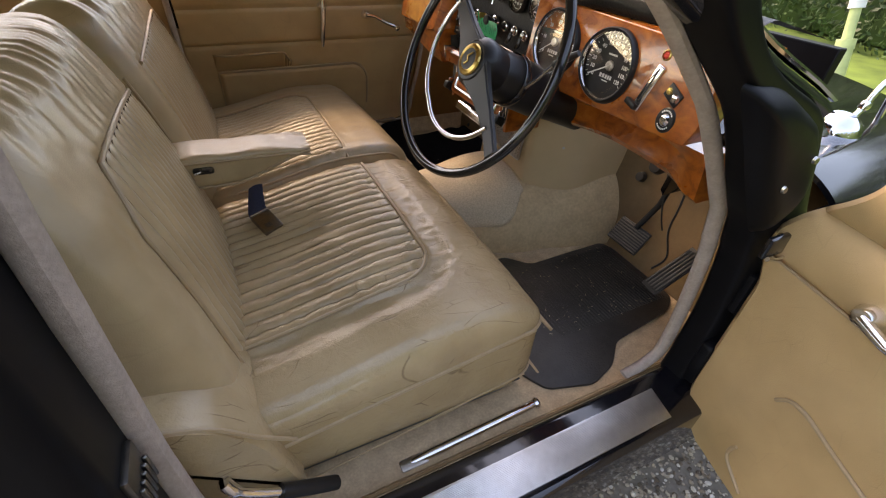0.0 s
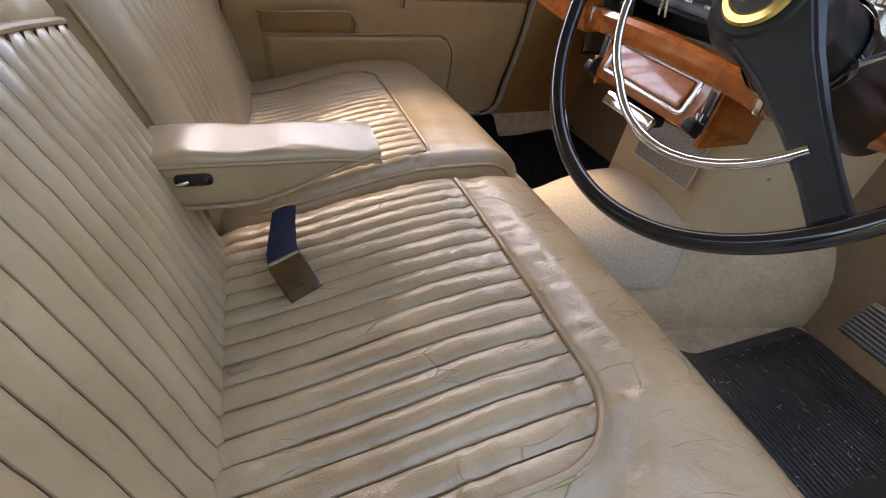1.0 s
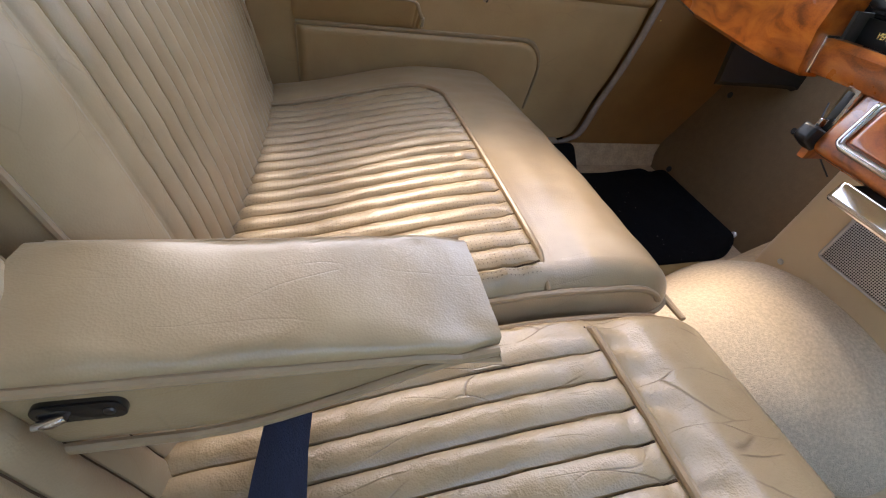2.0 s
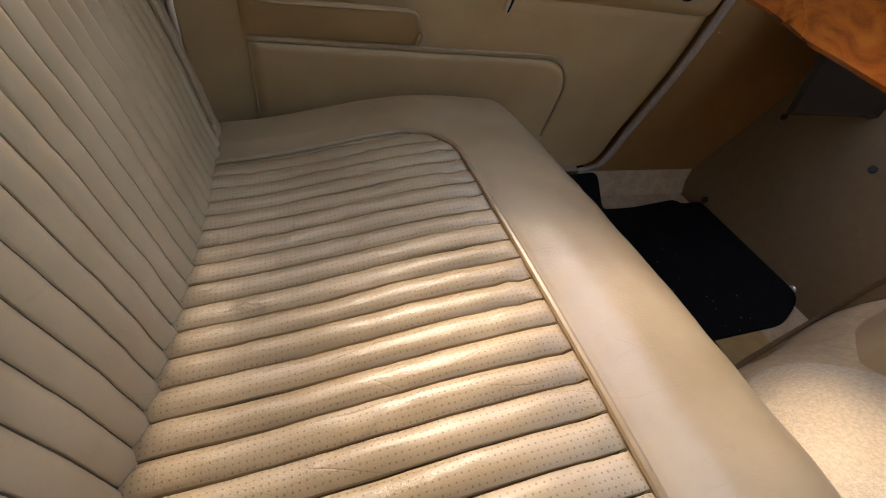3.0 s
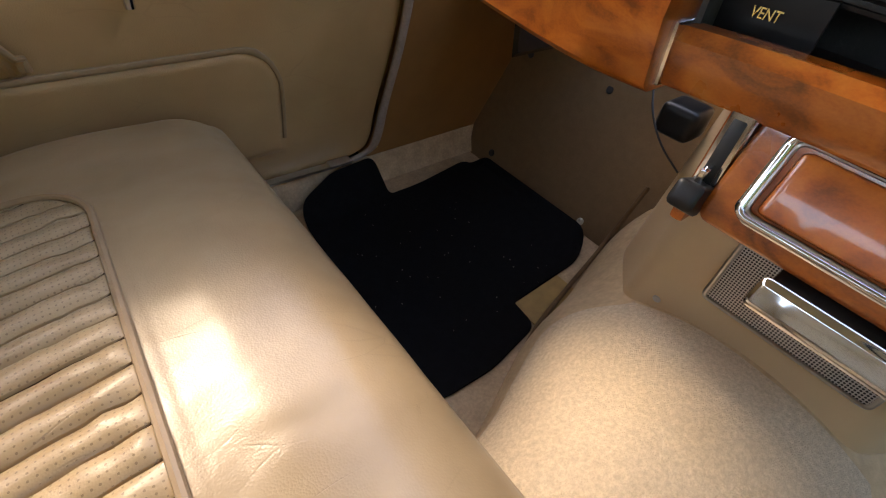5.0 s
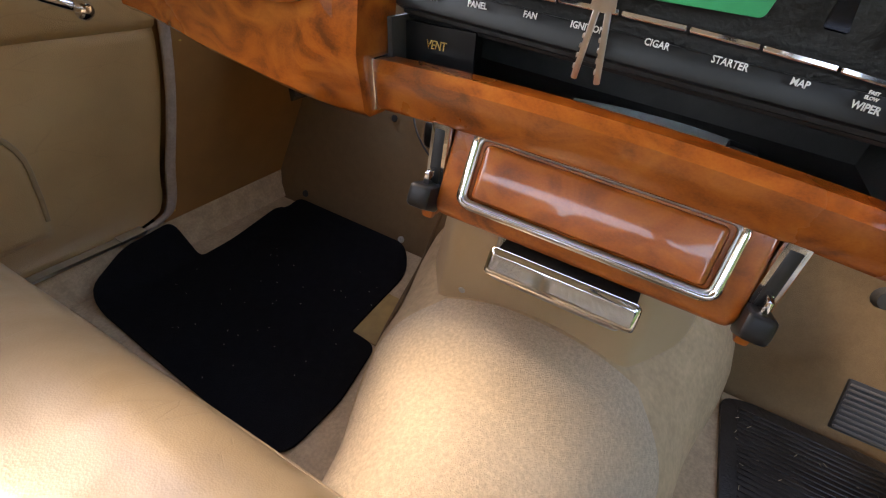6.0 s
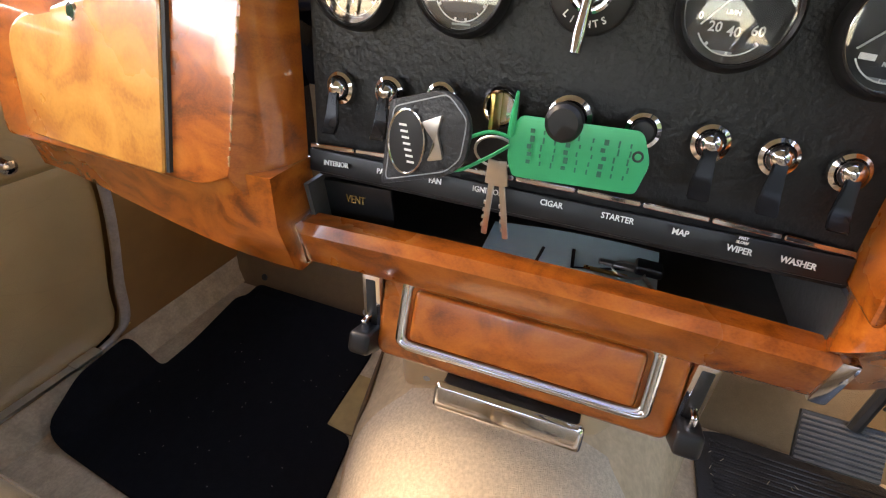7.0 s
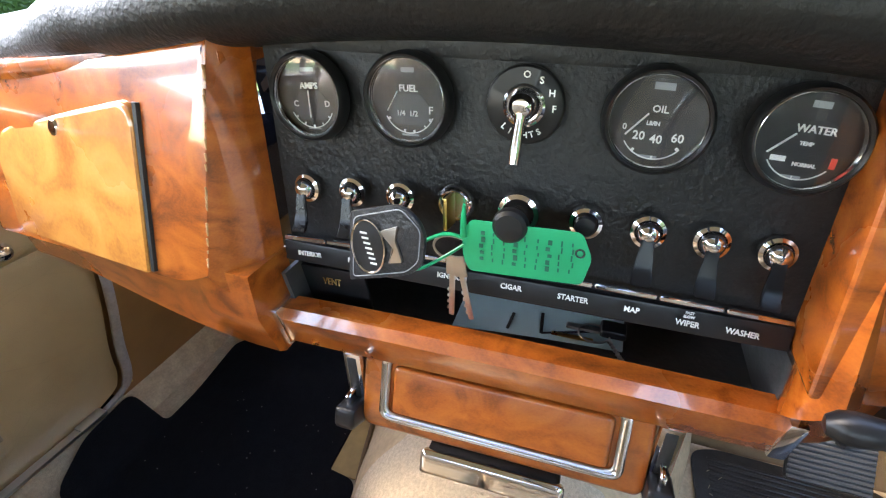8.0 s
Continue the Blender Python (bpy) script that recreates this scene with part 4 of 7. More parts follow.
bm = sheet(crash_pad, 48, 40)
part("crash_pad", bm, BLACK_HIDE, dash, "black padded vinyl dash top")
for s, a, b in ((1, 0.185, 0.64), (-1, -0.62, -0.185)):
    part("pad_underside", rbox((-0.010, a, 0.945), (0.10, b, 0.962), 0.006), WOOD, dash)
part("panel_top", rbox((0.016, -0.185, 0.955), (0.10, 0.185, 0.975), 0.004), BLACK_HIDE, dash)


# ---- instruments ----
def gauge(name, y, z, r, label, marks):
    e = thing(name, (panel_x(z), y, z), label, "gauge", "centre gauges")
    m = on_panel(y, z)
    part("bezel", lathe([(r * 0.86, 0.002), (r * 0.88, 0.0085), (r * 0.93, 0.0098), (r * 0.99, 0.0075), (r * 1.02, 0.0), (r * 0.86, 0.0)], m, 40), BLACK, e, "black bezel")
    part("rim", lathe([(r * 0.835, 0.0045), (r * 0.86, 0.0075), (r * 0.885, 0.0072), (r * 0.885, 0.004)], m, 40), CHROME, e)
    part("dial", lathe([(0.0, 0.0012), (r * 0.87, 0.0012), (r * 0.87, 0.0)], m, 40), DIAL, e)
    glass = part("glass", lathe([(0.0, 0.0066), (r * 0.85, 0.0062), (r * 0.85, 0.0054), (0.0, 0.0058)], m, 40), GLASS, e)
    glass.visible_shadow = False
    marks(e, m, r)
    return e


def arc_marks(e, m, r, a0, a1, ticks, radius=0.60):
    pts = [m @ Vector((radius * r * math.cos(a), radius * r * math.sin(a) - 0.10 * r, 0.0018)) for a in [a0 + (a1 - a0) * i / 16 for i in range(17)]]
    part("scale", tube(pts, 0.0004, 5), WHITE, e)
    bm = bmesh.new()
    for t, w in ticks:
        a = a0 + (a1 - a0) * t
        p, d = Vector((radius * r * math.cos(a), radius * r * math.sin(a) - 0.10 * r, 0.0016)), Vector((math.cos(a), math.sin(a), 0))
        k = tube([m @ (p - d * 0.0018), m @ (p + d * 0.0002)], w, 4, bm=bm)
    part("ticks", bm, WHITE, e)


def needle(e, m, r, angle, at=(0, -0.10), long=0.56):
    p = Vector((at[0] * r, at[1] * r, 0.0034))
    d = Vector((math.cos(angle), math.sin(angle), 0))
    part("needle", tube([m @ (p + d * r * 0.02), m @ (p + d * r * long)], 0.0010, 6, flat=0.4), WHITE, e)


def window(e, m, r):
    out = rounded([(-0.52 * r, -0.20 * r), (-0.30 * r, 0.12 * r), (0.30 * r, 0.12 * r), (0.55 * r, -0.20 * r), (0.36 * r, -0.52 * r), (-0.36 * r, -0.52 * r)], 0.003, 4)
    bm = prism(out, "z", 0.0012, 0.00145)
    bmesh.ops.transform(bm, matrix=m, verts=bm.verts[:])
    part("window", bm, DIAL_GREY, e)


def put_words(e, m, r, words):
    for w, x, y, s in words:
        lettering(w, s * r * 0.74, m @ Matrix.Translation((x * r, y * r, 0.0016)), WHITE, e, bold=0.0001)


def amps_marks(e, m, r):
    window(e, m, r)
    put_words(e, m, r, [("AMPS", 0, 0.24, 0.27), ("C", -0.42, -0.16, 0.26), ("D", 0.44, -0.16, 0.26)])
    bars([(0, 0.60 * r, 0.36 * r, 0.09 * r), (0, -0.72 * r, 0.34 * r, 0.04 * r)], m @ Matrix.Translation((0, 0, 0.0012)), GREY_PRINT, e)
    arc_marks(e, m, r, radians(205), radians(335), [(0.1, 0.0006), (0.3, 0.0005), (0.5, 0.0007), (0.7, 0.0005), (0.9, 0.0006)])
    needle(e, m, r, radians(-92), (0, 0.16), 0.62)


def fuel_marks(e, m, r):
    window(e, m, r)
    put_words(e, m, r, [("FUEL", 0, 0.24, 0.27), ("1/4", -0.20, -0.28, 0.22), ("1/2", 0.10, -0.28, 0.22), ("F", 0.50, -0.20, 0.30)])
    bars([(0, 0.62 * r, 0.30 * r, 0.10 * r), (0, -0.74 * r, 0.40 * r, 0.04 * r)], m @ Matrix.Translation((0, 0, 0.0012)), GREY_PRINT, e)
    arc_marks(e, m, r, radians(205), radians(335), [(0.05, 0.0008), (0.4, 0.0008), (0.58, 0.0008), (0.8, 0.0005), (0.95, 0.0009)])
    needle(e, m, r, radians(238), (-0.22, 0.20), 0.5)


def oil_marks(e, m, r):
    put_words(e, m, r, [("OIL", 0.02, 0.22, 0.25), ("LB/IN", -0.06, -0.05, 0.14), ("20", -0.28, -0.30, 0.31), ("40", 0.04, -0.34, 0.31), ("60", 0.42, -0.28, 0.31), ("0", -0.56, -0.16, 0.22)])
    bars([(0.02 * r, 0.64 * r, 0.36 * r, 0.13 * r), (-0.05 * r, -0.68 * r, 0.34 * r, 0.05 * r)], m @ Matrix.Translation((0, 0, 0.0012)), GREY_PRINT, e)
    arc_marks(e, m, r, radians(212), radians(322), [(0.2, 0.0008), (0.55, 0.0008), (0.98, 0.0009)], 0.62)
    needle(e, m, r, radians(230), (-0.16, 0.15), 0.58)


def water_marks(e, m, r):
    put_words(e, m, r, [("WATER", 0.10, 0.20, 0.26), ("TEMP", 0.02, -0.06, 0.13), ("NORMAL", 0.10, -0.44, 0.13)])
    bars([(0.05 * r, 0.64 * r, 0.30 * r, 0.12 * r), (-0.05 * r, -0.68 * r, 0.34 * r, 0.05 * r)], m @ Matrix.Translation((0, 0, 0.0012)), GREY_PRINT, e)
    arc_marks(e, m, r, radians(212), radians(322), [(0.5, 0.0004)], 0.62)
    bars([(-0.36 * r, -0.37 * r, 0.26 * r, 0.10 * r)], m @ Matrix.Translation((0, 0, 0.0014)), WHITE, e)
    part("red_mark", rbox((0.50 * r, -0.44 * r, 0.0014), (0.60 * r, -0.24 * r, 0.0019), 0, m=m), RED, e)
    needle(e, m, r, radians(226), (-0.20, 0.12), 0.56)


gauge("ammeter", 0.138, 0.9245, 0.0280, "round black ammeter with white print on the centre panel", amps_marks)
gauge("fuel_gauge", 0.068, 0.9245, 0.0280, "round black fuel gauge with white print", fuel_marks)
gauge("oil_gauge", -0.072, 0.9245, 0.0280, "round black oil pressure gauge with white numbers", oil_marks)
gauge("water_gauge", -0.143, 0.9245, 0.0280, "round black water temperature gauge with a red mark", water_marks)


def light_switch():
    y, z = -0.002, 0.9260
    e = thing("light_switch", (panel_x(z), y, z), "rotary light switch with a chrome lever on a black disc", "switch")
    m = on_panel(y, z)
    part("disc", lathe([(0.0, 0.0025), (0.0205, 0.0025), (0.0218, 0.0015), (0.0222, 0.0)], m, 40), BLACK, e)
    part("collar", lathe([(0.0075, 0.003), (0.0105, 0.0055), (0.0118, 0.0045), (0.0122, 0.0025)], m, 30), CHROME, e)
    part("ball", lathe([(0.0, 0.0155), (0.0045, 0.0145), (0.0072, 0.011), (0.0072, 0.006), (0.0055, 0.003)], m, 24), CHROME, e)
    part("lever", tube([m @ Vector(p) for p in ((0, -0.001, 0.011), (-0.0004, -0.010, 0.013), (-0.001, -0.022, 0.016), (-0.0014, -0.031, 0.018))], [0.0036, 0.0028, 0.0036, 0.0030], 12), CHROME, e)
    for ch, a in (("O", 88), ("S", 58), ("H", 27), ("F", -3)):
        lettering(ch, 0.0052, m @ Matrix.Translation((0.0165 * math.cos(radians(a)), 0.0165 * math.sin(radians(a)), 0.0028)), WHITE, e, bold=0.0001)
    for ch, a in zip("LIGHTS", (228, 243, 258, 274, 288, 303)):
        lettering(ch, 0.0048, m @ pose(0.0165 * math.cos(radians(a)), 0.0165 * math.sin(radians(a)), 0.0028, 0, 0, a - 268), WHITE, e, bold=0.0001)


light_switch()


def toggle(y, z):
    e = thing("toggle_switch", (panel_x(z), y, z), "chrome toggle switch with a black flag lever", "switch", "dash switches")
    m = on_panel(y, z)
    part("ring", lathe([(0.0068, 0.001), (0.0080, 0.0040), (0.0102, 0.0028), (0.0106, 0.0)], m, 26), CHROME, e)
    part("ball", lathe([(0.0, 0.0120), (0.0028, 0.0115), (0.0053, 0.0098), (0.0070, 0.0070), (0.0074, 0.0040), (0.0070, 0.002)], m, 22), CHROME, e)
    part("slot", rbox((-0.0007, 0.0, 0.006), (0.0007, 0.0066, 0.0116), 0.0003, 1, m=m), RUBBER, e)
    prof = [(0.003, 0.006), (-0.007, 0.010), (-0.015, 0.0118), (-0.022, 0.0145), (-0.0275, 0.0195)]
    bm = bmesh.new()
    rows = []
    for (h, d), w in zip(prof, (0.0036, 0.0038, 0.0048, 0.0056, 0.0058)):
        rows.append([bm.verts.new(m @ Vector((s * w, h, d + k))) for s, k in ((-1, 0.0), (1, 0.0), (1, 0.0032), (-1, 0.0032))])
    for a, b in zip(rows, rows[1:]):
        for j in range(4):
            bm.faces.new((a[j], a[(j + 1) % 4], b[(j + 1) % 4], b[j]))
    bm.faces.new(rows[0][::-1])
    bm.faces.new(rows[-1])
    bmesh.ops.recalc_face_normals(bm, faces=bm.faces[:])
    bmesh.ops.bevel(bm, geom=bm.edges[:], offset=0.0008, segments=2, affect="EDGES")
    part("flag", bm, FLAG, e, "glossy black flag lever")
    return e


for y in (0.153, 0.115, 0.078, -0.080, -0.115, -0.150):
    toggle(y, 0.862)


def push_parts():
    z = 0.862
    e = thing("ignition_lock", (panel_x(z), 0.039, z), "chrome ignition lock with a brass key in it", "ignition lock")
    m = on_panel(0.039, z)
    part("collar", lathe([(0.0, 0.0032), (0.0085, 0.0036), (0.0100, 0.0060), (0.0122, 0.0035), (0.0128, 0.0)], m, 30), CHROME, e)
    part("key_bow", rbox((-0.0016, -0.012, 0.004), (0.0012, 0.009, 0.022), 0.001, 2, m=m), BRASS, e, "brass key")
    e = thing("cigar_lighter", (panel_x(z), -0.003, z), "black cigar lighter knob in a chrome ring", "cigar lighter")
    m = on_panel(-0.003, z)
    part("ring", lathe([(0.0085, 0.002), (0.0100, 0.0062), (0.0128, 0.0052), (0.0140, 0.0)], m, 30), CHROME, e)
    part("stem", lathe([(0.0066, 0.0), (0.0066, 0.020)], m, 24), CHROME, e)
    part("knob", lathe([(0.0, 0.0335), (0.0078, 0.0335), (0.0100, 0.0315), (0.0108, 0.026), (0.0080, 0.019), (0.0, 0.018)], m, 30), BLACK, e)
    e = thing("starter_button", (panel_x(z), -0.044, z), "black starter button in a chrome ring", "starter button")
    m = on_panel(-0.044, z)
    part("ring", lathe([(0.0066, 0.002), (0.0076, 0.0058), (0.0098, 0.0048), (0.0106, 0.0)], m, 28), CHROME, e)
    part("button", lathe([(0.0, 0.0125), (0.0055, 0.0120), (0.0066, 0.0105), (0.0068, 0.0)], m, 26), BLACK, e)


push_parts()


Body.fit = lambda p: dash_fit((p[0], p[1] * 1.09, p[2]))


def drawer():
    e = thing("ashtray_drawer", (0.01, 0, 0.655), "walnut ashtray box with a chrome-framed front under the dash", "ashtray")
    n = Vector((-1, 0, 0.30)).normalized()
    m = axis_frame((-0.047, 0, 0.715), n)
    bm = prism(rounded([(-0.104, -0.041), (0.104, -0.041), (0.104, 0.040), (-0.104, 0.040)], 0.008, 5), "z", -0.016, 0.0, 0.004, seg=3)
    bmesh.ops.transform(bm, matrix=m, verts=bm.verts[:])
    part("front", bm, WOOD, e, "glossy walnut drawer front")
    bm = prism(rounded([(-0.078, -0.024), (0.078, -0.024), (0.078, 0.024), (-0.078, 0.024)], 0.005, 4), "z", 0.0, 0.0046, 0.0036, seg=3)
    bmesh.ops.transform(bm, matrix=m, verts=bm.verts[:])
    bmesh.ops.triangulate(bm, faces=[f for f in bm.faces if len(f.verts) > 4])
    part("raised_panel", bm, WOOD, e)
    path = rounded([(-0.086, -0.031), (0.086, -0.031), (0.086, 0.031), (-0.086, 0.031)], 0.008, 5)
    part("chrome_frame", tube([m @ Vector((a, b, 0.0012)) for a, b in path], 0.0030, 10, closed=True), CHROME, e, "chrome frame bead")
    part("frame_bead", tube([m @ Vector((a * 0.965, b * 0.90, 0.0010)) for a, b in path], 0.0016, 8, closed=True), STEEL, e)
    part("case", rbox((-0.036, -0.098, 0.668), (0.085, 0.098, 0.738), 0.004), WOOD, e)
    for s in (1, -1):
        y = s * 0.112
        part("end_cheek", rbox((-0.040, min(y, y + s * 0.010), 0.662), (0.070, max(y, y + s * 0.010), 0.745), 0.003), WOOD, e)
        part("slide", rbox((-0.047, y - 0.0075 * 1, 0.675), (-0.038, y + 0.0075, 0.747), 0.003), CHROME, e, "chrome slide")
        part("slot", rbox((-0.0485, y - 0.0042, 0.680), (-0.046, y + 0.0042, 0.742), 0.001, 1), RUBBER, e)
        k = part("lever", rbox((-0.074, y - 0.0085, 0.672), (-0.046, y + 0.0085, 0.690), 0.004, 3, m=Matrix.Translation((-0.05, y, 0.68)) @ pose(0, 0, 0, 0, 20, 0) @ Matrix.Translation((0.05, -y, -0.68))), BLACK, e, "black sliding lever")
        part("shank", rbox((-0.062, y - 0.002, 0.684), (-0.046, y + 0.002, 0.706), 0.001, 1), CHROME, k)
    b = axis_frame((-0.060, 0, 0.660), Vector((-1, 0, 0.5)))
    bm = rbox((-0.054, -0.009, -0.006), (0.054, 0.009, 0.007), 0.005, 3, m=b)
    h = part("pull", bm, CHROME, e, "chrome pull bar")
    part("backing", rbox((-0.062, -0.050, 0.656), (-0.030, 0.050, 0.668), 0.003), RUBBER, h)


drawer()


Body.fit = None


def steering_wheel():
    c = Vector((-0.262, -0.350, 0.948))
    nrm = Vector((-math.cos(0.45), -0.07, math.sin(0.45))).normalized()
    e = thing("steering_wheel", c, "large thin-rimmed black steering wheel with a chrome half horn ring", "steering wheel")
    m = axis_frame(c, nrm)
    part("rim", tube([m @ Vector((0.216 * math.cos(a), 0.216 * math.sin(a), 0)) for a in [2 * math.pi * i / 96 for i in range(96)]], 0.0090, 14, closed=True), GLOSS, e, "glossy black rim")
    hub = lathe([(0.0, 0.004), (0.036, 0.003), (0.046, -0.006), (0.050, -0.02), (0.044, -0.06), (0.0, -0.06)], m, 40)
    part("hub", hub, BLACK, e)
    badge = part("badge", lathe([(0.0, 0.009), (0.020, 0.0085), (0.026, 0.0075), (0.030, 0.0045)], m, 36), DIAL, e, "round black and gold horn badge")
    part("gold_ring", lathe([(0.0200, 0.0088), (0.0225, 0.0098), (0.0280, 0.0080), (0.0300, 0.0050)], m, 36), BRASS, badge)
    bm = tube([m @ Vector(p) for p in ((-0.006, -0.012, 0.0095), (0.002, -0.004, 0.010), (-0.004, 0.004, 0.010), (0.007, 0.013, 0.0095))], 0.0016, 6)
    part("emblem", bm, BRASS, badge)
    for a in (-38, 142):
        d = Vector((math.cos(radians(a)), math.sin(radians(a)), 0))
        n_ = Vector((-d.y, d.x, 0))
        bm = bmesh.new()
        rows = []
        for t, w, h in ((0.0, 0.044, -0.004), (0.035, 0.036, -0.004), (0.07, 0.026, -0.008), (0.12, 0.018, -0.010), (0.17, 0.015, -0.006), (0.208, 0.015, 0.0)):
            rows.append([bm.verts.new(m @ (d * t + n_ * (k * w) + Vector((0, 0, h + j)))) for k, j in ((-1, -0.005), (1, -0.005), (0.8, 0.005), (-0.8, 0.005))])
        for p, q in zip(rows, rows[1:]):
            for j in range(4):
                bm.faces.new((p[j], p[(j + 1) % 4], q[(j + 1) % 4], q[j]))
        bm.faces.new(rows[0][::-1])
        bm.faces.new(rows[-1])
        bmesh.ops.recalc_face_normals(bm, faces=bm.faces[:])
        bmesh.ops.bevel(bm, geom=bm.edges[:], offset=0.0025, segments=2, affect="EDGES")
        part("spoke", bm, BLACK, e)
    ring = [m @ Vector(((0.136 + 0.012 * abs(math.cos(radians(a - 142)))) * math.cos(radians(a)), (0.136 + 0.012 * abs(math.cos(radians(a - 142)))) * math.sin(radians(a)), -0.004)) for a in range(142, 324, 6)]
    part("horn_ring", tube(ring, 0.0048, 10), CHROME, e, "chrome half horn ring")
    col = thing("steering_column", c + m.to_3x3() @ Vector((0, 0, -0.25)), "black steering column cowl with stalks", "steering column")
    part("cowl", lathe([(0.0, -0.055), (0.040, -0.056), (0.045, -0.07), (0.052, -0.12), (0.050, -0.19), (0.040, -0.26), (0.034, -0.36), (0.0, -0.36)], m, 36), BLACK, col)
    part("cowl_band", lathe([(0.0525, -0.10), (0.0545, -0.105), (0.0545, -0.112), (0.0525, -0.117)], m, 36), PAINT, col)
    p0 = m @ Vector((0.045, -0.005, -0.11))
    p1 = m @ Vector((0.115, 0.055, -0.085))
    p2 = m @ Vector((0.165, 0.085, -0.075))
    stalk = part("indicator_stalk", tube([p0, (p0 + p1) / 2 + Vector((0, 0, -0.004)), p1], 0.0038, 10), CHROME, col, "chrome indicator stalk")
    part("grip", tube([p1, (p1 + p2) / 2, p2], [0.006, 0.0078, 0.005], 12), BLACK, stalk)
    q0, q1, q2 = m @ Vector((-0.04, -0.02, -0.10)), Vector((-0.100, -0.295, 0.900)), Vector((-0.090, -0.236, 0.885))
    sel = part("gear_selector", tube(curve([q0, q1, q2], 5), 0.0042, 10), CHROME, col, "chrome gear selector arm")
    part("knob", lathe([(0.0, 0.014), (0.005, 0.0125), (0.0085, 0.007), (0.0092, 0.0), (0.0075, -0.010), (0.004, -0.016)], axis_frame(q2, q2 - q1), 20), BLACK, sel)


steering_wheel()
Body.fit = dash_fit


def big_dial(name, y, z, r, label, numbers):
    x = driver_face(y, z)
    n = Vector((-1, 0, 0.25)).normalized()
    e = thing(name, (x, y, z), label, "gauge", "driver gauges")
    m = axis_frame((x, y, z), n)
    part("bezel", lathe([(r * 0.90, 0.003), (r * 0.93, 0.012), (r * 0.97, 0.013), (r * 1.02, 0.009), (r * 1.03, 0.0)], m, 56), BLACK, e)
    part("rim", lathe([(r * 0.88, 0.006), (r * 0.91, 0.011), (r * 0.93, 0.010), (r * 0.93, 0.004)], m, 56), CHROME, e)
    part("dial", lathe([(0.0, 0.0020), (r * 0.91, 0.0020), (r * 0.91, 0.0)], m, 48), DIAL, e)
    part("boss", lathe([(0.0, 0.006), (r * 0.12, 0.0055), (r * 0.15, 0.002)], m, 24), STEEL, e)
    gl = part("glass", lathe([(0.0, 0.0090), (r * 0.90, 0.0085), (r * 0.90, 0.0075), (0.0, 0.0080)], m, 40), GLASS, e)
    gl.visible_shadow = False
    k = len(numbers)
    bm = bmesh.new()
    for i in range(2 * k - 1):
        a = radians(215 - 250 * i / (2 * k - 2))
        d = Vector((math.cos(a), math.sin(a), 0))
        o = Vector((0, 0, 0.0024))
        tube([m @ (d * r * (0.76 if i % 2 else 0.73) + o), m @ (d * r * 0.82 + o)], 0.0006, 4, bm=bm)
    part("ticks", bm, WHITE, e)
    for i, num in enumerate(numbers):
        a = radians(215 - 250 * i / (k - 1))
        lettering(num, 0.0095, m @ Matrix.Translation((0.60 * r * math.cos(a), 0.60 * r * math.sin(a), 0.0024)), WHITE, e, bold=0.0001)
    a = radians(213)
    part("needle", tube([m @ Vector((0, 0, 0.005)), m @ Vector((0.72 * r * math.cos(a), 0.72 * r * math.sin(a), 0.005))], 0.0011, 6), WHITE, e)
    bars([(-0.012 + 0.006 * i, -0.30 * r, 0.0042, 0.0065) for i in range(5)] + [(0, 0.30 * r, 0.020, 0.003), (0, -0.42 * r, 0.014, 0.002)], m @ Matrix.Translation((0, 0, 0.002)), WHITE, e)


big_dial("speedometer", -0.392, 0.889, 0.060, "large black speedometer with white numbers on walnut", [str(n) for n in range(0, 130, 10)])
big_dial("rev_counter", -0.255, 0.892, 0.060, "large black rev counter with white numbers on walnut", [str(n) for n in range(0, 65, 10)])


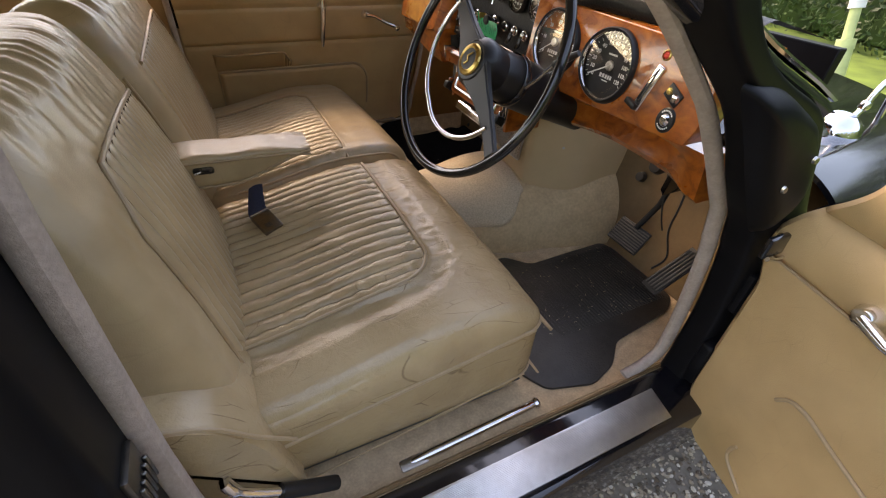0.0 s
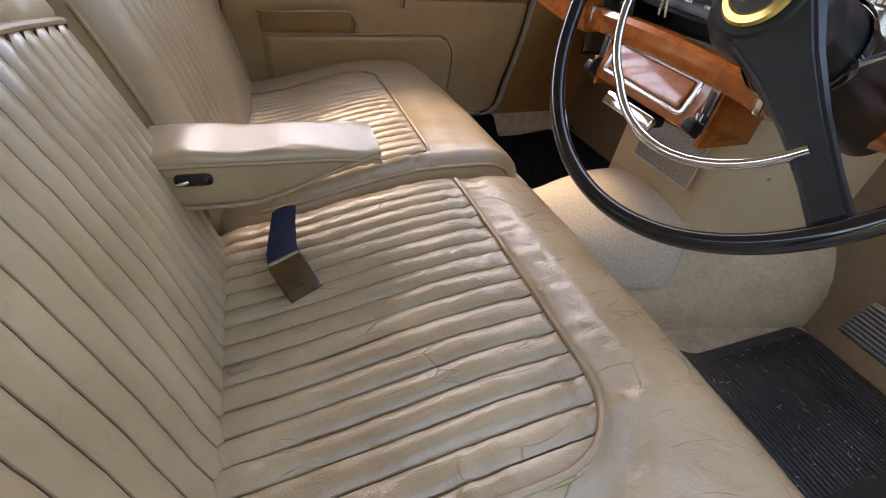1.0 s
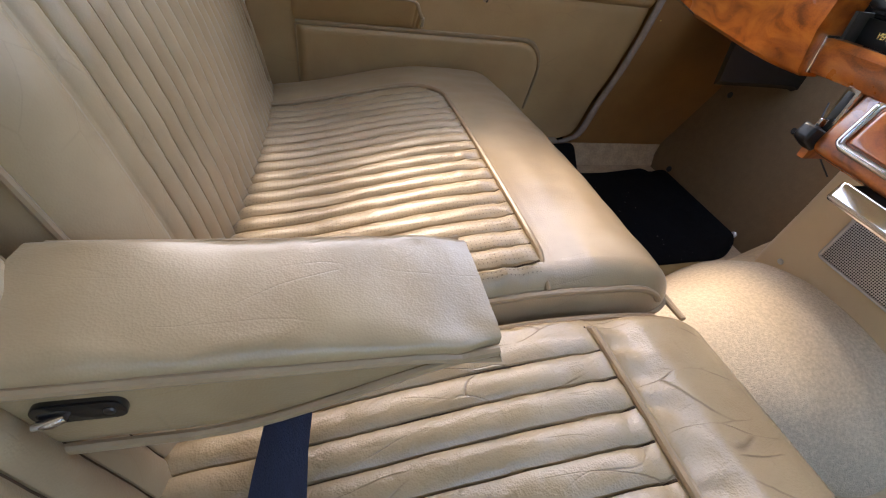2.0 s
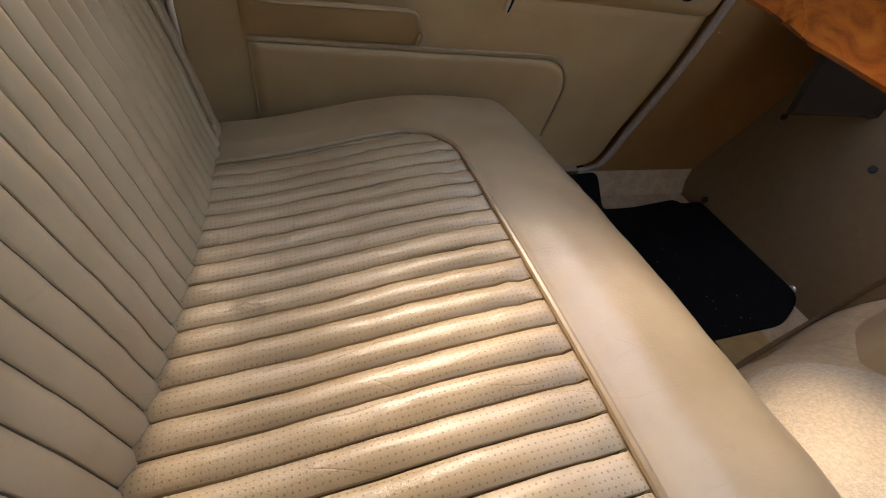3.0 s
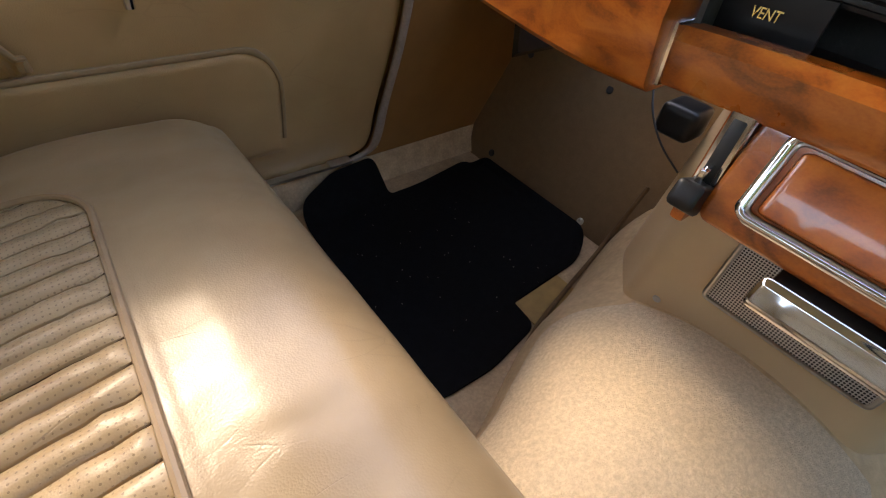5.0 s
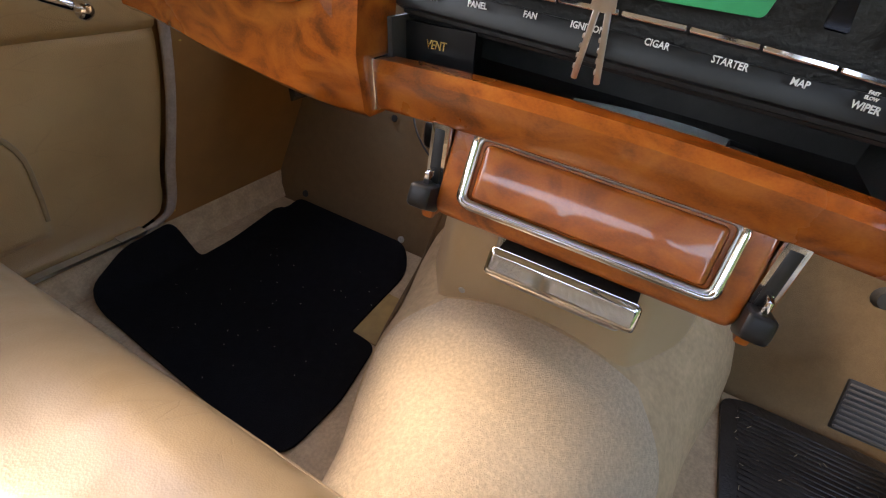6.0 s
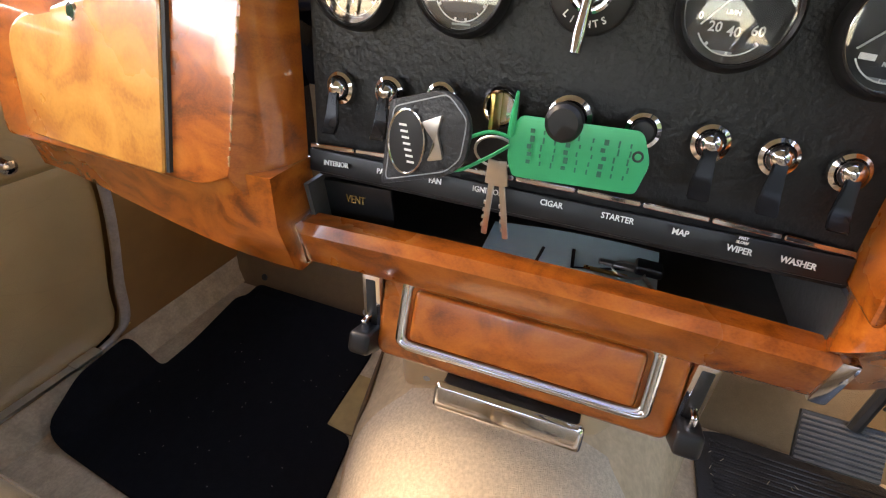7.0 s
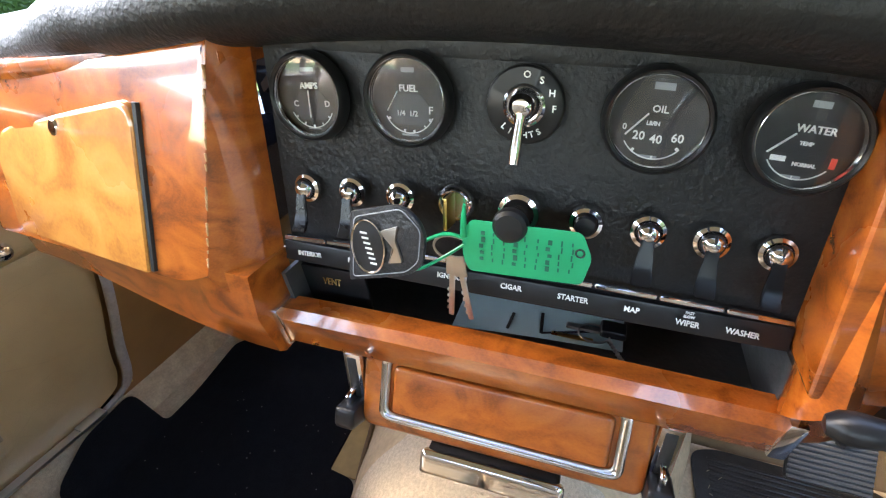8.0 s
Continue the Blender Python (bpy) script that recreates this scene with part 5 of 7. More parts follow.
def driver_controls():
    n = Vector((-1, 0, 0.25)).normalized()

    def at(y, z):
        return axis_frame((driver_face(y, z), y, z), n)
    m = at(-0.495, 0.880)
    e = thing("heater_slide", m.translation, "chrome heater slide lever on the walnut fascia", "heater slide")
    tilt = m @ pose(0, 0, 0, 0, 0, -16)
    part("track", rbox((-0.008, -0.038, 0), (0.008, 0.038, 0.006), 0.004, 3, m=tilt), CHROME, e)
    part("slot", rbox((-0.002, -0.033, 0.0055), (0.002, 0.033, 0.0066), 0.001, 1, m=tilt), RUBBER, e)
    part("knob", rbox((-0.020, -0.038, 0.004), (0.006, -0.028, 0.016), 0.003, 2, m=tilt), BLACK, e)
    m = at(-0.548, 0.884)
    e = thing("choke_lamp", m.translation, "chrome twin warning lamp on a black plate", "warning lamp", "warning lamps")
    part("plate", rbox((-0.017, -0.011, 0), (0.017, 0.011, 0.004), 0.008, 3, m=m @ pose(0, 0, 0, 0, 0, -25)), BLACK, e)
    part("jewel", lathe([(0.0, 0.007), (0.005, 0.006), (0.0065, 0.003)], m @ Matrix.Translation((-0.009, 0.004, 0)), 18), BRASS, e)
    part("lens", lathe([(0.0, 0.010), (0.006, 0.009), (0.008, 0.003)], m @ Matrix.Translation((0.008, -0.004, 0)), 18), CHROME, e)
    m = at(-0.553, 0.849)
    e = thing("brake_warning_lamp", m.translation, "round black brake warning lamp with a chrome centre", "warning lamp", "warning lamps")
    part("ring", lathe([(0.0, 0.003), (0.0165, 0.003), (0.0185, 0.0015), (0.0190, 0.0)], m, 32), BLACK, e)
    part("lens", lathe([(0.0, 0.009), (0.006, 0.008), (0.0095, 0.004), (0.0098, 0.003)], m, 24), CHROME, e)
    for s, rot in ((1, 0), (-1, 180)):
        bars([(0.0135 * math.cos(radians(a)), s * 0.0135 * abs(math.sin(radians(a))), 0.0022, 0.0024) for a in range(40, 150, 14)], m @ Matrix.Translation((0, 0, 0.003)), WHITE, e)
    m = at(-0.502, 0.931)
    e = thing("pilot_lamp", m.translation, "small red pilot lamp in a brass ring", "warning lamp", "warning lamps")
    part("ring", lathe([(0.0060, 0.0), (0.0066, 0.003), (0.0086, 0.002), (0.0090, 0.0)], m, 22), BRASS, e)
    part("lens", lathe([(0.0, 0.004), (0.0055, 0.002), (0.006, 0.0)], m, 18), RED, e)


driver_controls()


def key_bunch():
    z = 0.862
    hang = on_panel(0.034, 0.851).translation + Vector((-0.024, 0, 0))
    e = thing("key_ring", hang, "keys with a black leather fob and green tag hanging from ignition", "keys")
    part("ring", tube([hang + Vector((0.0, 0.013 * math.cos(a), -0.008 + 0.009 * math.sin(a))) for a in [2 * math.pi * i / 24 for i in range(24)]], 0.0009, 6, closed=True), STEEL, e)
    fob_m = axis_frame((-0.042, 0.072, 0.852), (-1, 0.10, 0.10))
    FOB = mat("black_fob_leather", (0.020, 0.021, 0.024), 0.45, scale=60, vary=0.25, bump=0.8, bscale=300)
    bm = prism(rounded([(-0.031, -0.034), (0.016, -0.020), (0.027, -0.010), (0.030, 0.014), (0.016, 0.028), (-0.022, 0.017)], [0.003, 0.012, 0.01, 0.01, 0.012, 0.003]), "z", -0.002, 0.002, 0.0012)
    bmesh.ops.transform(bm, matrix=fob_m, verts=bm.verts[:])
    fob = part("fob", bm, FOB, e, "stitched black leather key fob")
    bm = prism([(0.0120 * math.cos(2 * math.pi * i / 32) - 0.010, 0.0185 * math.sin(2 * math.pi * i / 32) - 0.006) for i in range(32)], "z", 0.002, 0.0034, 0.0006)
    bmesh.ops.transform(bm, matrix=fob_m @ pose(0, 0, 0, 0, 0, -8), verts=bm.verts[:])
    part("fob_badge", bm, DIAL, fob, "oval black and silver badge")
    part("badge_edge", tube([fob_m @ pose(0, 0, 0, 0, 0, -8) @ Vector((0.0120 * math.cos(a) - 0.010, 0.0185 * math.sin(a) - 0.006, 0.0034)) for a in [2 * math.pi * i / 32 for i in range(32)]], 0.0007, 6, closed=True), CHROME, fob)
    bars([(-0.0125 + 0.0008 * k, 0.005 - 0.0034 * k, 0.0048, 0.0012) for k in range(7)], fob_m @ Matrix.Translation((0, 0, 0.0034)), WHITE, fob, "badge_bar")
    bm = prism(rounded([(-0.0005, 0.008), (0.013, 0.014), (0.010, 0.004), (0.014, -0.010), (0.003, -0.013), (0.0085, -0.002)], 0.002, 3), "z", 0.002, 0.0042, 0.0006)
    bmesh.ops.transform(bm, matrix=fob_m, verts=bm.verts[:])
    part("fob_loop", bm, STEEL, fob)
    part("stitching", tube([fob_m @ Vector((a, b, 0.0022)) for a, b in rounded([(-0.027, -0.030), (0.015, -0.017), (0.024, -0.008), (0.027, 0.013), (0.015, 0.025), (-0.019, 0.014)], 0.004, 3)], 0.0004, 5, closed=True), GREY_PRINT, fob)
    GREEN = mat("green_plastic", (0.0, 0.36, 0.15), 0.35, scale=60, vary=0.08)
    # the tag lies forward from the ring and sags a little
    tag_m = axis_frame((-0.030, -0.013, 0.853), (-1, 0.0, 0.12)) @ pose(0, 0, 0, 0, 0, 1)
    bm = prism(rounded([(-0.035, -0.019), (0.034, -0.017), (0.038, 0.000), (0.031, 0.016), (-0.033, 0.015), (-0.039, 0.006), (-0.039, -0.010)], [0.003, 0.003, 0.004, 0.004, 0.003, 0.004, 0.004], 4), "z", -0.0007, 0.0007, 0.0004)
    for v in bm.verts:
        v.co.z -= 2.0 * v.co.x ** 2
    bmesh.ops.transform(bm, matrix=tag_m, verts=bm.verts[:])
    tag = part("tag", bm, GREEN, e, "green plastic key tag with faint writing")
    INK = mat("dark_ink", (0.01, 0.10, 0.06), 0.6, scale=60, vary=0.1)
    rnd = random.Random(4)
    rows = []
    for i in range(9):
        x = -0.026 + 0.0066 * i
        for j in range(5):
            rows.append((x + rnd.uniform(-0.0008, 0.0008), -0.009 + 0.0042 * j, 0.0009 if i % 3 else 0.0024, rnd.uniform(0.0018, 0.0036)))
    bm = bmesh.new()
    for x, y, w, h in rows:
        rbox((x - w / 2, y - h / 2, 0.0007 - 2 * x * x), (x + w / 2, y + h / 2, 0.0010 - 2 * x * x), 0, bm=bm)
    bmesh.ops.transform(bm, matrix=tag_m, verts=bm.verts[:])
    tagged(part("tag_bars", bm, INK, tag, smooth=False), kind="stuff")
    part("tag_hole", lathe([(0.0018, 0.0006), (0.0026, 0.0010), (0.0030, 0.0004)], tag_m @ Matrix.Translation((0.031, 0.003, -0.0018)), 14), RUBBER, tag)
    loop = [tag_m @ Vector(p) for p in ((-0.038, 0.002, -0.003), (-0.050, 0.004, 0.000), (-0.064, -0.002, 0.006), (-0.074, -0.012, 0.010), (-0.066, -0.018, 0.010), (-0.050, -0.010, 0.004), (-0.038, -0.002, -0.002))]
    part("tag_loop", tube(curve(loop, 6), 0.0017, 8, flat=0.6), GREEN, tag)
    part("tag_tail", tube([tag_m @ Vector(p) for p in ((-0.038, 0.004, -0.002), (-0.036, 0.016, 0.004), (-0.034, 0.028, 0.008))], [0.0022, 0.0018, 0.0008], 8), GREEN, tag)
    for dy, tip in ((0.0, (0.004, 0.006, -0.052)), (-0.004, (0.002, -0.006, -0.044))):
        a = hang + Vector((-0.002, dy, -0.016))
        b = a + Vector(tip)
        d = (b - a).normalized()
        km = axis_frame(a, d, (0, 1, 0.2))
        bm = rbox((-0.0009, -0.0022, 0.010), (0.0009, 0.0018, 0.046), 0.0006, 1, m=km)
        rbox((-0.0009, -0.0042, -0.004), (0.0009, 0.0042, 0.012), 0.0009, 2, m=km, bm=bm)
        for k in range(4):
            rbox((-0.0009, 0.0016, 0.024 + 0.005 * k), (0.0009, 0.0028, 0.0265 + 0.005 * k), 0.0004, 1, m=km, bm=bm)
        part("key", bm, STEEL, e, "worn steel key")
    # paper and a second bunch in the tray
    PAPER = mat("blue_grey_card", (0.42, 0.56, 0.58), 0.8, scale=40, vary=0.05)
    bm = sheet(lambda u, v: Vector((0.004 + 0.050 * v + 0.010 * u, 0.050 - 0.135 * u, 0.7590 + 0.006 * v + 0.002 * math.sin(3 * u))), 10, 5, 0.0006)
    card = tagged(part("card", bm, PAPER), "blue-grey card with thick black pen strokes lying in the tray", "card")
    PEN = mat("black_pen", (0.01, 0.01, 0.01), 0.6, scale=60, vary=0.1)
    for pts in (((0.012, 0.005), (0.030, 0.003)), ((0.014, -0.022), (0.036, -0.020)), ((0.014, -0.022), (0.026, -0.060))):
        part("pen_stroke", tube([(x, y, 0.7615 + 0.12 * (x - 0.004)) for x, y in pts], 0.0013, 6, flat=0.35), PEN, card)
    k = thing("spare_keys", (0.012, -0.072, 0.766), "second bunch of keys on a beaded chain lying in the tray", "keys")
    part("ring", tube([(0.020 + 0.011 * math.cos(a), -0.062 + 0.012 * math.sin(a), 0.7675) for a in [2 * math.pi * i / 20 for i in range(20)]], 0.0008, 6, closed=True), STEEL, k)
    part("key", rbox((0.010, -0.062, 0.7655), (0.014, -0.030, 0.7672), 0.0006, 1), BRASS, k, "small brass key")
    part("key", rbox((0.022, -0.074, 0.7655), (0.029, -0.040, 0.7675), 0.0008, 1), STEEL, k)
    part("grip", rbox((0.018, -0.086, 0.7660), (0.034, -0.066, 0.7720), 0.004, 3), BLACK, k)
    part("green_sleeve", rbox((0.030, -0.080, 0.7665), (0.035, -0.068, 0.7715), 0.002, 2), GREEN, k)
    chain = curve([(0.014, -0.074, 0.767), (0.000, -0.082, 0.766), (-0.012, -0.088, 0.767)], 5)
    for i, p in enumerate(chain):
        part("bead", lathe([(0.0, 0.0018), (0.0016, 0.0008), (0.0016, -0.0008), (0.0, -0.0018)], Matrix.Translation(p), 8), STEEL, k)


key_bunch()


# ---- near-side door, shut ----
def door_fit(p):
    # the trim leans inwards above the pad
    z = shell_z(p[2])
    return Vector((shell_x(p[0]), p[1] + 0.024 - 0.20 * (z - 0.66), z))


Body.fit = door_fit


def passenger_door():
    e = thing("passenger_door", (-0.30, 0.71, 0.34), "shut car door trimmed in tan leather with a map pocket", "car door")

    def face(x, z):
        y = 0.680
        # rolled upper flutes
        for s, w in ((0.665, 0.004), (0.757, 0.005), (0.812, 0.005)):
            y += w * math.exp(-((z - s) / 0.006) ** 2)
        if z > 0.665:
            y -= 0.006
        # raised lower pad with a rounded front corner
        dx, dz = -0.118 - x, 0.574 - z
        d = min(dx, dz)
        rc = 0.055
        if dx < rc and dz < rc:
            d = rc - math.hypot(rc - dx, rc - dz)
        d = min(d, x + 0.588, z - 0.425)
        y -= 0.010 * smoothstep(-0.002, 0.010, d)
        return y + 0.0012 * noise.noise(Vector((x * 9, z * 9, 4))) + 0.0006 * noise.noise(Vector((x * 30, z * 30, 1)))

    xs = [-0.655 + 0.717 * i / 130 for i in range(131)]
    zs = [0.352 + 0.483 * j / 110 for j in range(111)]
    bm = bmesh.new()

    def keep(x, z):
        lim = 0.062 - 0.024 * smoothstep(0.60, 0.43, z)
        if z < 0.43:
            lim = -0.037 + math.sqrt(max(0.0, 0.075 ** 2 - (0.427 - z) ** 2))
        return min(x, lim)
    g = [[bm.verts.new((keep(x, z), face(keep(x, z), z), z)) for z in zs] for x in xs]
    for i in range(len(xs) - 1):
        for j in range(len(zs) - 1):
            q = (g[i][j], g[i][j + 1], g[i + 1][j + 1], g[i + 1][j])
            bm.faces.new(q)
    bmesh.ops.remove_doubles(bm, verts=bm.verts[:], dist=1e-6)
    bmesh.ops.dissolve_degenerate(bm, dist=1e-6, edges=bm.edges[:])
    bm.normal_update()
    bmesh.ops.solidify(bm, geom=bm.faces[:], thickness=-0.05)
    bmesh.ops.recalc_face_normals(bm, faces=bm.faces[:])
    part("trim_panel", bm, LEATHER_DOOR, e)
    part("pad_piping", tube([(x, face(x, z) + 0.0005, z) for x, z in [(-0.587 + 0.0, 0.44), (-0.588, 0.50), (-0.588, 0.570)]], 0.0022, 8), PIPING, e)
    top = [(-0.588 + (0.588 - 0.173) * i / 12, 0.574) for i in range(13)] + [(-0.173 + 0.055 * math.sin(a), 0.519 + 0.055 * math.cos(a)) for a in [math.pi / 2 * i / 7 for i in range(1, 8)]]
    top += [(-0.118, 0.48), (-0.120, 0.45)]
    part("pad_piping", tube([(x, 0.6745, z) for x, z in top], [0.0040] * 15 + [0.0034] * (len(top) - 15), 8), PIPING, e)
    part("seam", tube([(-0.165, 0.6770, 0.428), (-0.142, 0.6765, 0.430), (-0.126, 0.6768, 0.436)], 0.0018, 6), PIPING, e)

    # map pocket: a pouch that stands off at its lip
    def pouch(u, v):
        x = -0.592 + 0.216 * u
        lip = 0.629 + 0.008 * u - 0.040 * smoothstep(0.84, 1.0, u) ** 2
        z = 0.580 + (lip - 0.580) * v
        bulge = 0.030 * v ** 0.8 * (max(0.0, min(1.0, min(u * 7, (1 - u) * 9)))) ** 0.5
        fold = 0.0035 * smoothstep(0.86, 1.0, u) * math.sin(u * 170)
        return Vector((x, 0.674 - bulge - fold, z))
    bm = sheet(pouch, 60, 10, 0.003)
    pk = part("map_pocket", bm, LEATHER_DOOR, e, "bulging leather map pocket")
    part("pocket_piping", tube([pouch(u, 1.0) + Vector((0, -0.001, 0.0015)) for u in [i / 40 for i in range(41)]] + [pouch(1.0, v) for v in (0.8, 0.6, 0.4, 0.2)], 0.0032, 8), PIPING, pk)

    # thick rolled lip of the pocket
    part("pocket_lip", tube([pouch(u, 1.0) + Vector((0, 0.004, 0.001)) for u in [i / 40 for i in range(41)]], [0.003 + 0.004 * math.sin(math.pi * i / 40) for i in range(41)], 10), LEATHER_DOOR, pk)
    # latch lever
    n = (0, -1, 0)
    h = part("latch_boss", lathe([(0.0, 0.014), (0.010, 0.012), (0.014, 0.004), (0.016, 0.0)], axis_frame((-0.266, 0.676, 0.758), n), 24), CHROME, e, "chrome door latch")
    part("latch_lever", tube([(-0.266, 0.660, 0.775), (-0.267, 0.656, 0.750), (-0.270, 0.654, 0.715), (-0.273, 0.655, 0.680), (-0.274, 0.658, 0.652)], [0.006, 0.0090, 0.0080, 0.0075, 0.0050], 12), CHROME, h)
    w = part("winder_boss", lathe([(0.0, 0.020), (0.008, 0.019), (0.012, 0.008), (0.015, 0.0)], axis_frame((-0.128, 0.676, 0.732), n), 24), CHROME, e, "chrome window winder")
    part("winder_arm", tube([(-0.128, 0.655, 0.733), (-0.100, 0.650, 0.728), (-0.060, 0.646, 0.708), (-0.030, 0.644, 0.698)], [0.006, 0.0045, 0.0045, 0.0055], 12), CHROME, w)
    part("winder_knob", lathe([(0.0, 0.030), (0.007, 0.027), (0.0105, 0.019), (0.008, 0.009), (0.004, 0.0)], axis_frame((-0.028, 0.646, 0.697), n), 20), CHROME, w)
    part("door_skin", rbox((-0.668, 0.738, 0.24), (0.085, 0.800, 0.848), 0.02, 4), PAINT, e, "black painted outer skin")
    # waist capping and window frame
    part("waist_capping", rbox((-0.655, 0.655, 0.834), (0.066, 0.705, 0.866), 0.012, 3), WOOD_CAP, e, "walnut waist capping")
    part("window_frame", tube([(-0.655, 0.70, 0.868), (-0.655, 0.66, 1.10), (-0.64, 0.60, 1.32)], 0.011, 8), CHROME, e)
    part("quarter_light_frame", tube([(0.062, 0.70, 0.868), (-0.06, 0.68, 0.99), (-0.20, 0.63, 1.20), (-0.30, 0.60, 1.32)], 0.011, 8), CHROME, e)
    return e


passenger_door()
# draught seal and tread at the door's foot
seal = [(0.030, 0.640, 0.86), (0.066, 0.664, 0.79), (0.070, 0.666, 0.65), (0.066, 0.666, 0.56), (0.050, 0.666, 0.47), (0.042, 0.666, 0.405), (0.018, 0.668, 0.365), (-0.015, 0.670, 0.350)]
tagged(part("door_seal", tube(curve(seal, 6), 0.0075, 10), SEAL), "grey cloth-covered draught seal round the door opening", "door seal", kind="structure")
tagged(part("rear_door_seal", tube(curve([(-0.668, 0.655, 0.36), (-0.668, 0.652, 0.55), (-0.668, 0.648, 0.75), (-0.665, 0.63, 1.0), (-0.64, 0.58, 1.30)], 6), 0.0085, 10), SEAL), "grey cloth-covered draught seal on the centre post", "door seal", kind="structure")
tread = thing("tread_strip", (-0.2, 0.672, 0.35), "ribbed alloy tread strip along the near sill", "tread strip")
bm = prism([(-0.008, 0.368), (-0.62, 0.388), (-0.62, 0.380), (-0.008, 0.358)], "y", 0.656, 0.674)
part("strip", bm, ALLOY, tread)
part("end_cap", rbox((-0.045, 0.653, 0.360), (-0.004, 0.677, 0.3735), 0.003), ALLOY, tread)

Body.fit = lambda p: door_fit(p) + Vector((0, 0.008, 0))
tagged(part("front_post_left", rbox((0.050, 0.682, 0.33), (0.14, 0.76, 0.88), 0.012), KICK), "brown front post behind the door seal", "door post", kind="structure")
# side carpet, kick panel, screws
bm = prism([(0.650, 0.27), (0.664, 0.27), (0.664, 0.360), (0.654, 0.358), (0.640, 0.32), (0.615, 0.284)], "x", -0.66, 0.305)
tagged(part("side_carpet", bm, CARPET_TAN), "tan carpet turned up along the near sill", "carpet", kind="structure")
bm = prism([(0.024, 0.352), (0.350, 0.352), (0.43, 0.60), (0.46, 0.80), (0.46, 0.90), (0.072, 0.90), (0.072, 0.80), (0.074, 0.65), (0.071, 0.56), (0.056, 0.47), (0.048, 0.405)], "y", 0.655, 0.69)
tagged(part("kick_panel", bm, KICK), "brown leathercloth kick panel beside the near footwell", "kick panel", kind="structure")
for p in ((0.089, 0.6545, 0.648), (0.060, 0.6545, 0.516), (0.043, 0.6545, 0.392)):
    s = thing("trim_screw", p, "small brass trim screw in the kick panel", "screw", "trim screws")
    part("head", lathe([(0.0, 0.0018), (0.0018, 0.0013), (0.0024, 0.0)], axis_frame(p, (0, -1, 0)), 12), BRASS, s)
toe_n = Vector((-0.20, 0, 0.095)).normalized()


def toe_x(z):
    return 0.322 + (z - 0.315) * 0.347


Body.fit = None


for y, z in ((0.661, 0.579), (0.448, 0.584), (0.652, 0.355)):
    g_ = thing("grommet", (toe_x(z), y, z), "black rubber grommet in the toe board carpet", "grommet", "grommets")
    part("plug", lathe([(0.0, 0.003), (0.007, 0.003), (0.0085, 0.001), (0.009, 0.0)], axis_frame((toe_x(z), y, z), (-0.9, 0, 0.42)), 18), RUBBER, g_)
st = thing("carpet_stud", (toe_x(0.345), 0.362, 0.345), "steel press stud holding the carpet", "press stud")
part("rim", lathe([(0.0, 0.003), (0.003, 0.003), (0.0045, 0.005), (0.0075, 0.003), (0.008, 0.0)], axis_frame((toe_x(0.345), 0.362, 0.345), (-0.9, 0, 0.42)), 20), STEEL, st)


# ---- mats ----
FLOOR_Z = 0.33


def flat_mat(name, outline, z, thick, material, label, bend=None, r=0.02):
    bm = prism(rounded(outline, r, 5), "z", z, z + thick, 0.0025)
    bmesh.ops.triangulate(bm, faces=bm.faces[:])
    if bend:
        for k in range(6):
            bmesh.ops.bisect_plane(bm, geom=bm.verts[:] + bm.edges[:] + bm.faces[:], plane_co=(0, 0.63 + 0.016 * k, 0), plane_no=(0, 1, 0))
        for v in bm.verts:
            v.co.z += bend(v.co)
    e = thing(name, (outline[0][0], outline[0][1], z), label, "floor mat", "floor mats")
    part("mat", bm, material, e)
    return e


flat_mat("felt_mat", [(-0.150, 0.688), (-0.06, 0.722), (0.043, 0.728), (0.040, 0.655), (0.115, 0.655), (0.262, 0.668), (0.300, 0.640), (0.300, 0.322), (0.245, 0.292), (0.060, 0.284), (0.055, 0.228), (-0.06, 0.208), (-0.178, 0.214), (-0.168, 0.420)], FLOOR_Z, 0.007, BLACK_MAT,
         "black felt floor mat with cut corners in the near footwell", lambda c: max(0.0, c.y - 0.65) * 0.75 + max(0.0, c.x - 0.275) * 1.2, [0.03, 0.02, 0.02, 0.012, 0.03, 0.03, 0.02, 0.03, 0.03, 0.006, 0.02, 0.02, 0.04, 0.04])
rubber = flat_mat("rubber_mat", [(0.02, -0.325), (0.16, -0.322), (0.300, -0.320), (0.315, -0.36), (0.312, -0.600), (0.260, -0.635), (0.05, -0.660), (-0.015, -0.715), (-0.09, -0.738), (-0.20, -0.705), (-0.235, -0.640), (-0.19, -0.56), (-0.20, -0.30), (-0.04, -0.262)], FLOOR_Z, 0.008, MAT_RUBBER,
                  "worn black ribbed rubber mat under the pedals", None, 0.02)
bm = bmesh.new()
for k in range(38):
    x = -0.12 + 0.0098 * k
    rbox((x + 0.045, -0.595, FLOOR_Z + 0.008), (x + 0.0498, -0.345, FLOOR_Z + 0.0105), 0.0008, 1, bm=bm)
tagged(part("ribs", bm, MAT_RUBBER, rubber), kind="stuff")
rnd = random.Random(9)
bm = bmesh.new()
for _ in range(90):
    x, y = rnd.uniform(-0.10, 0.29), rnd.uniform(-0.60, -0.34)
    a, l_ = rnd.uniform(0, 6.28), rnd.uniform(0.002, 0.009)
    tube([(x, y, FLOOR_Z + 0.0115), (x + l_ * math.cos(a), y + l_ * math.sin(a), FLOOR_Z + 0.0125)], 0.00045, 4, bm=bm)
tagged(part("grass_clippings", bm, mat("dry_grass", (0.55, 0.48, 0.32), 0.9, scale=60, vary=0.2)), "dry grass clippings scattered on the rubber mat", "clippings", kind="stuff")
rnd = random.Random(19)
bm = bmesh.new()
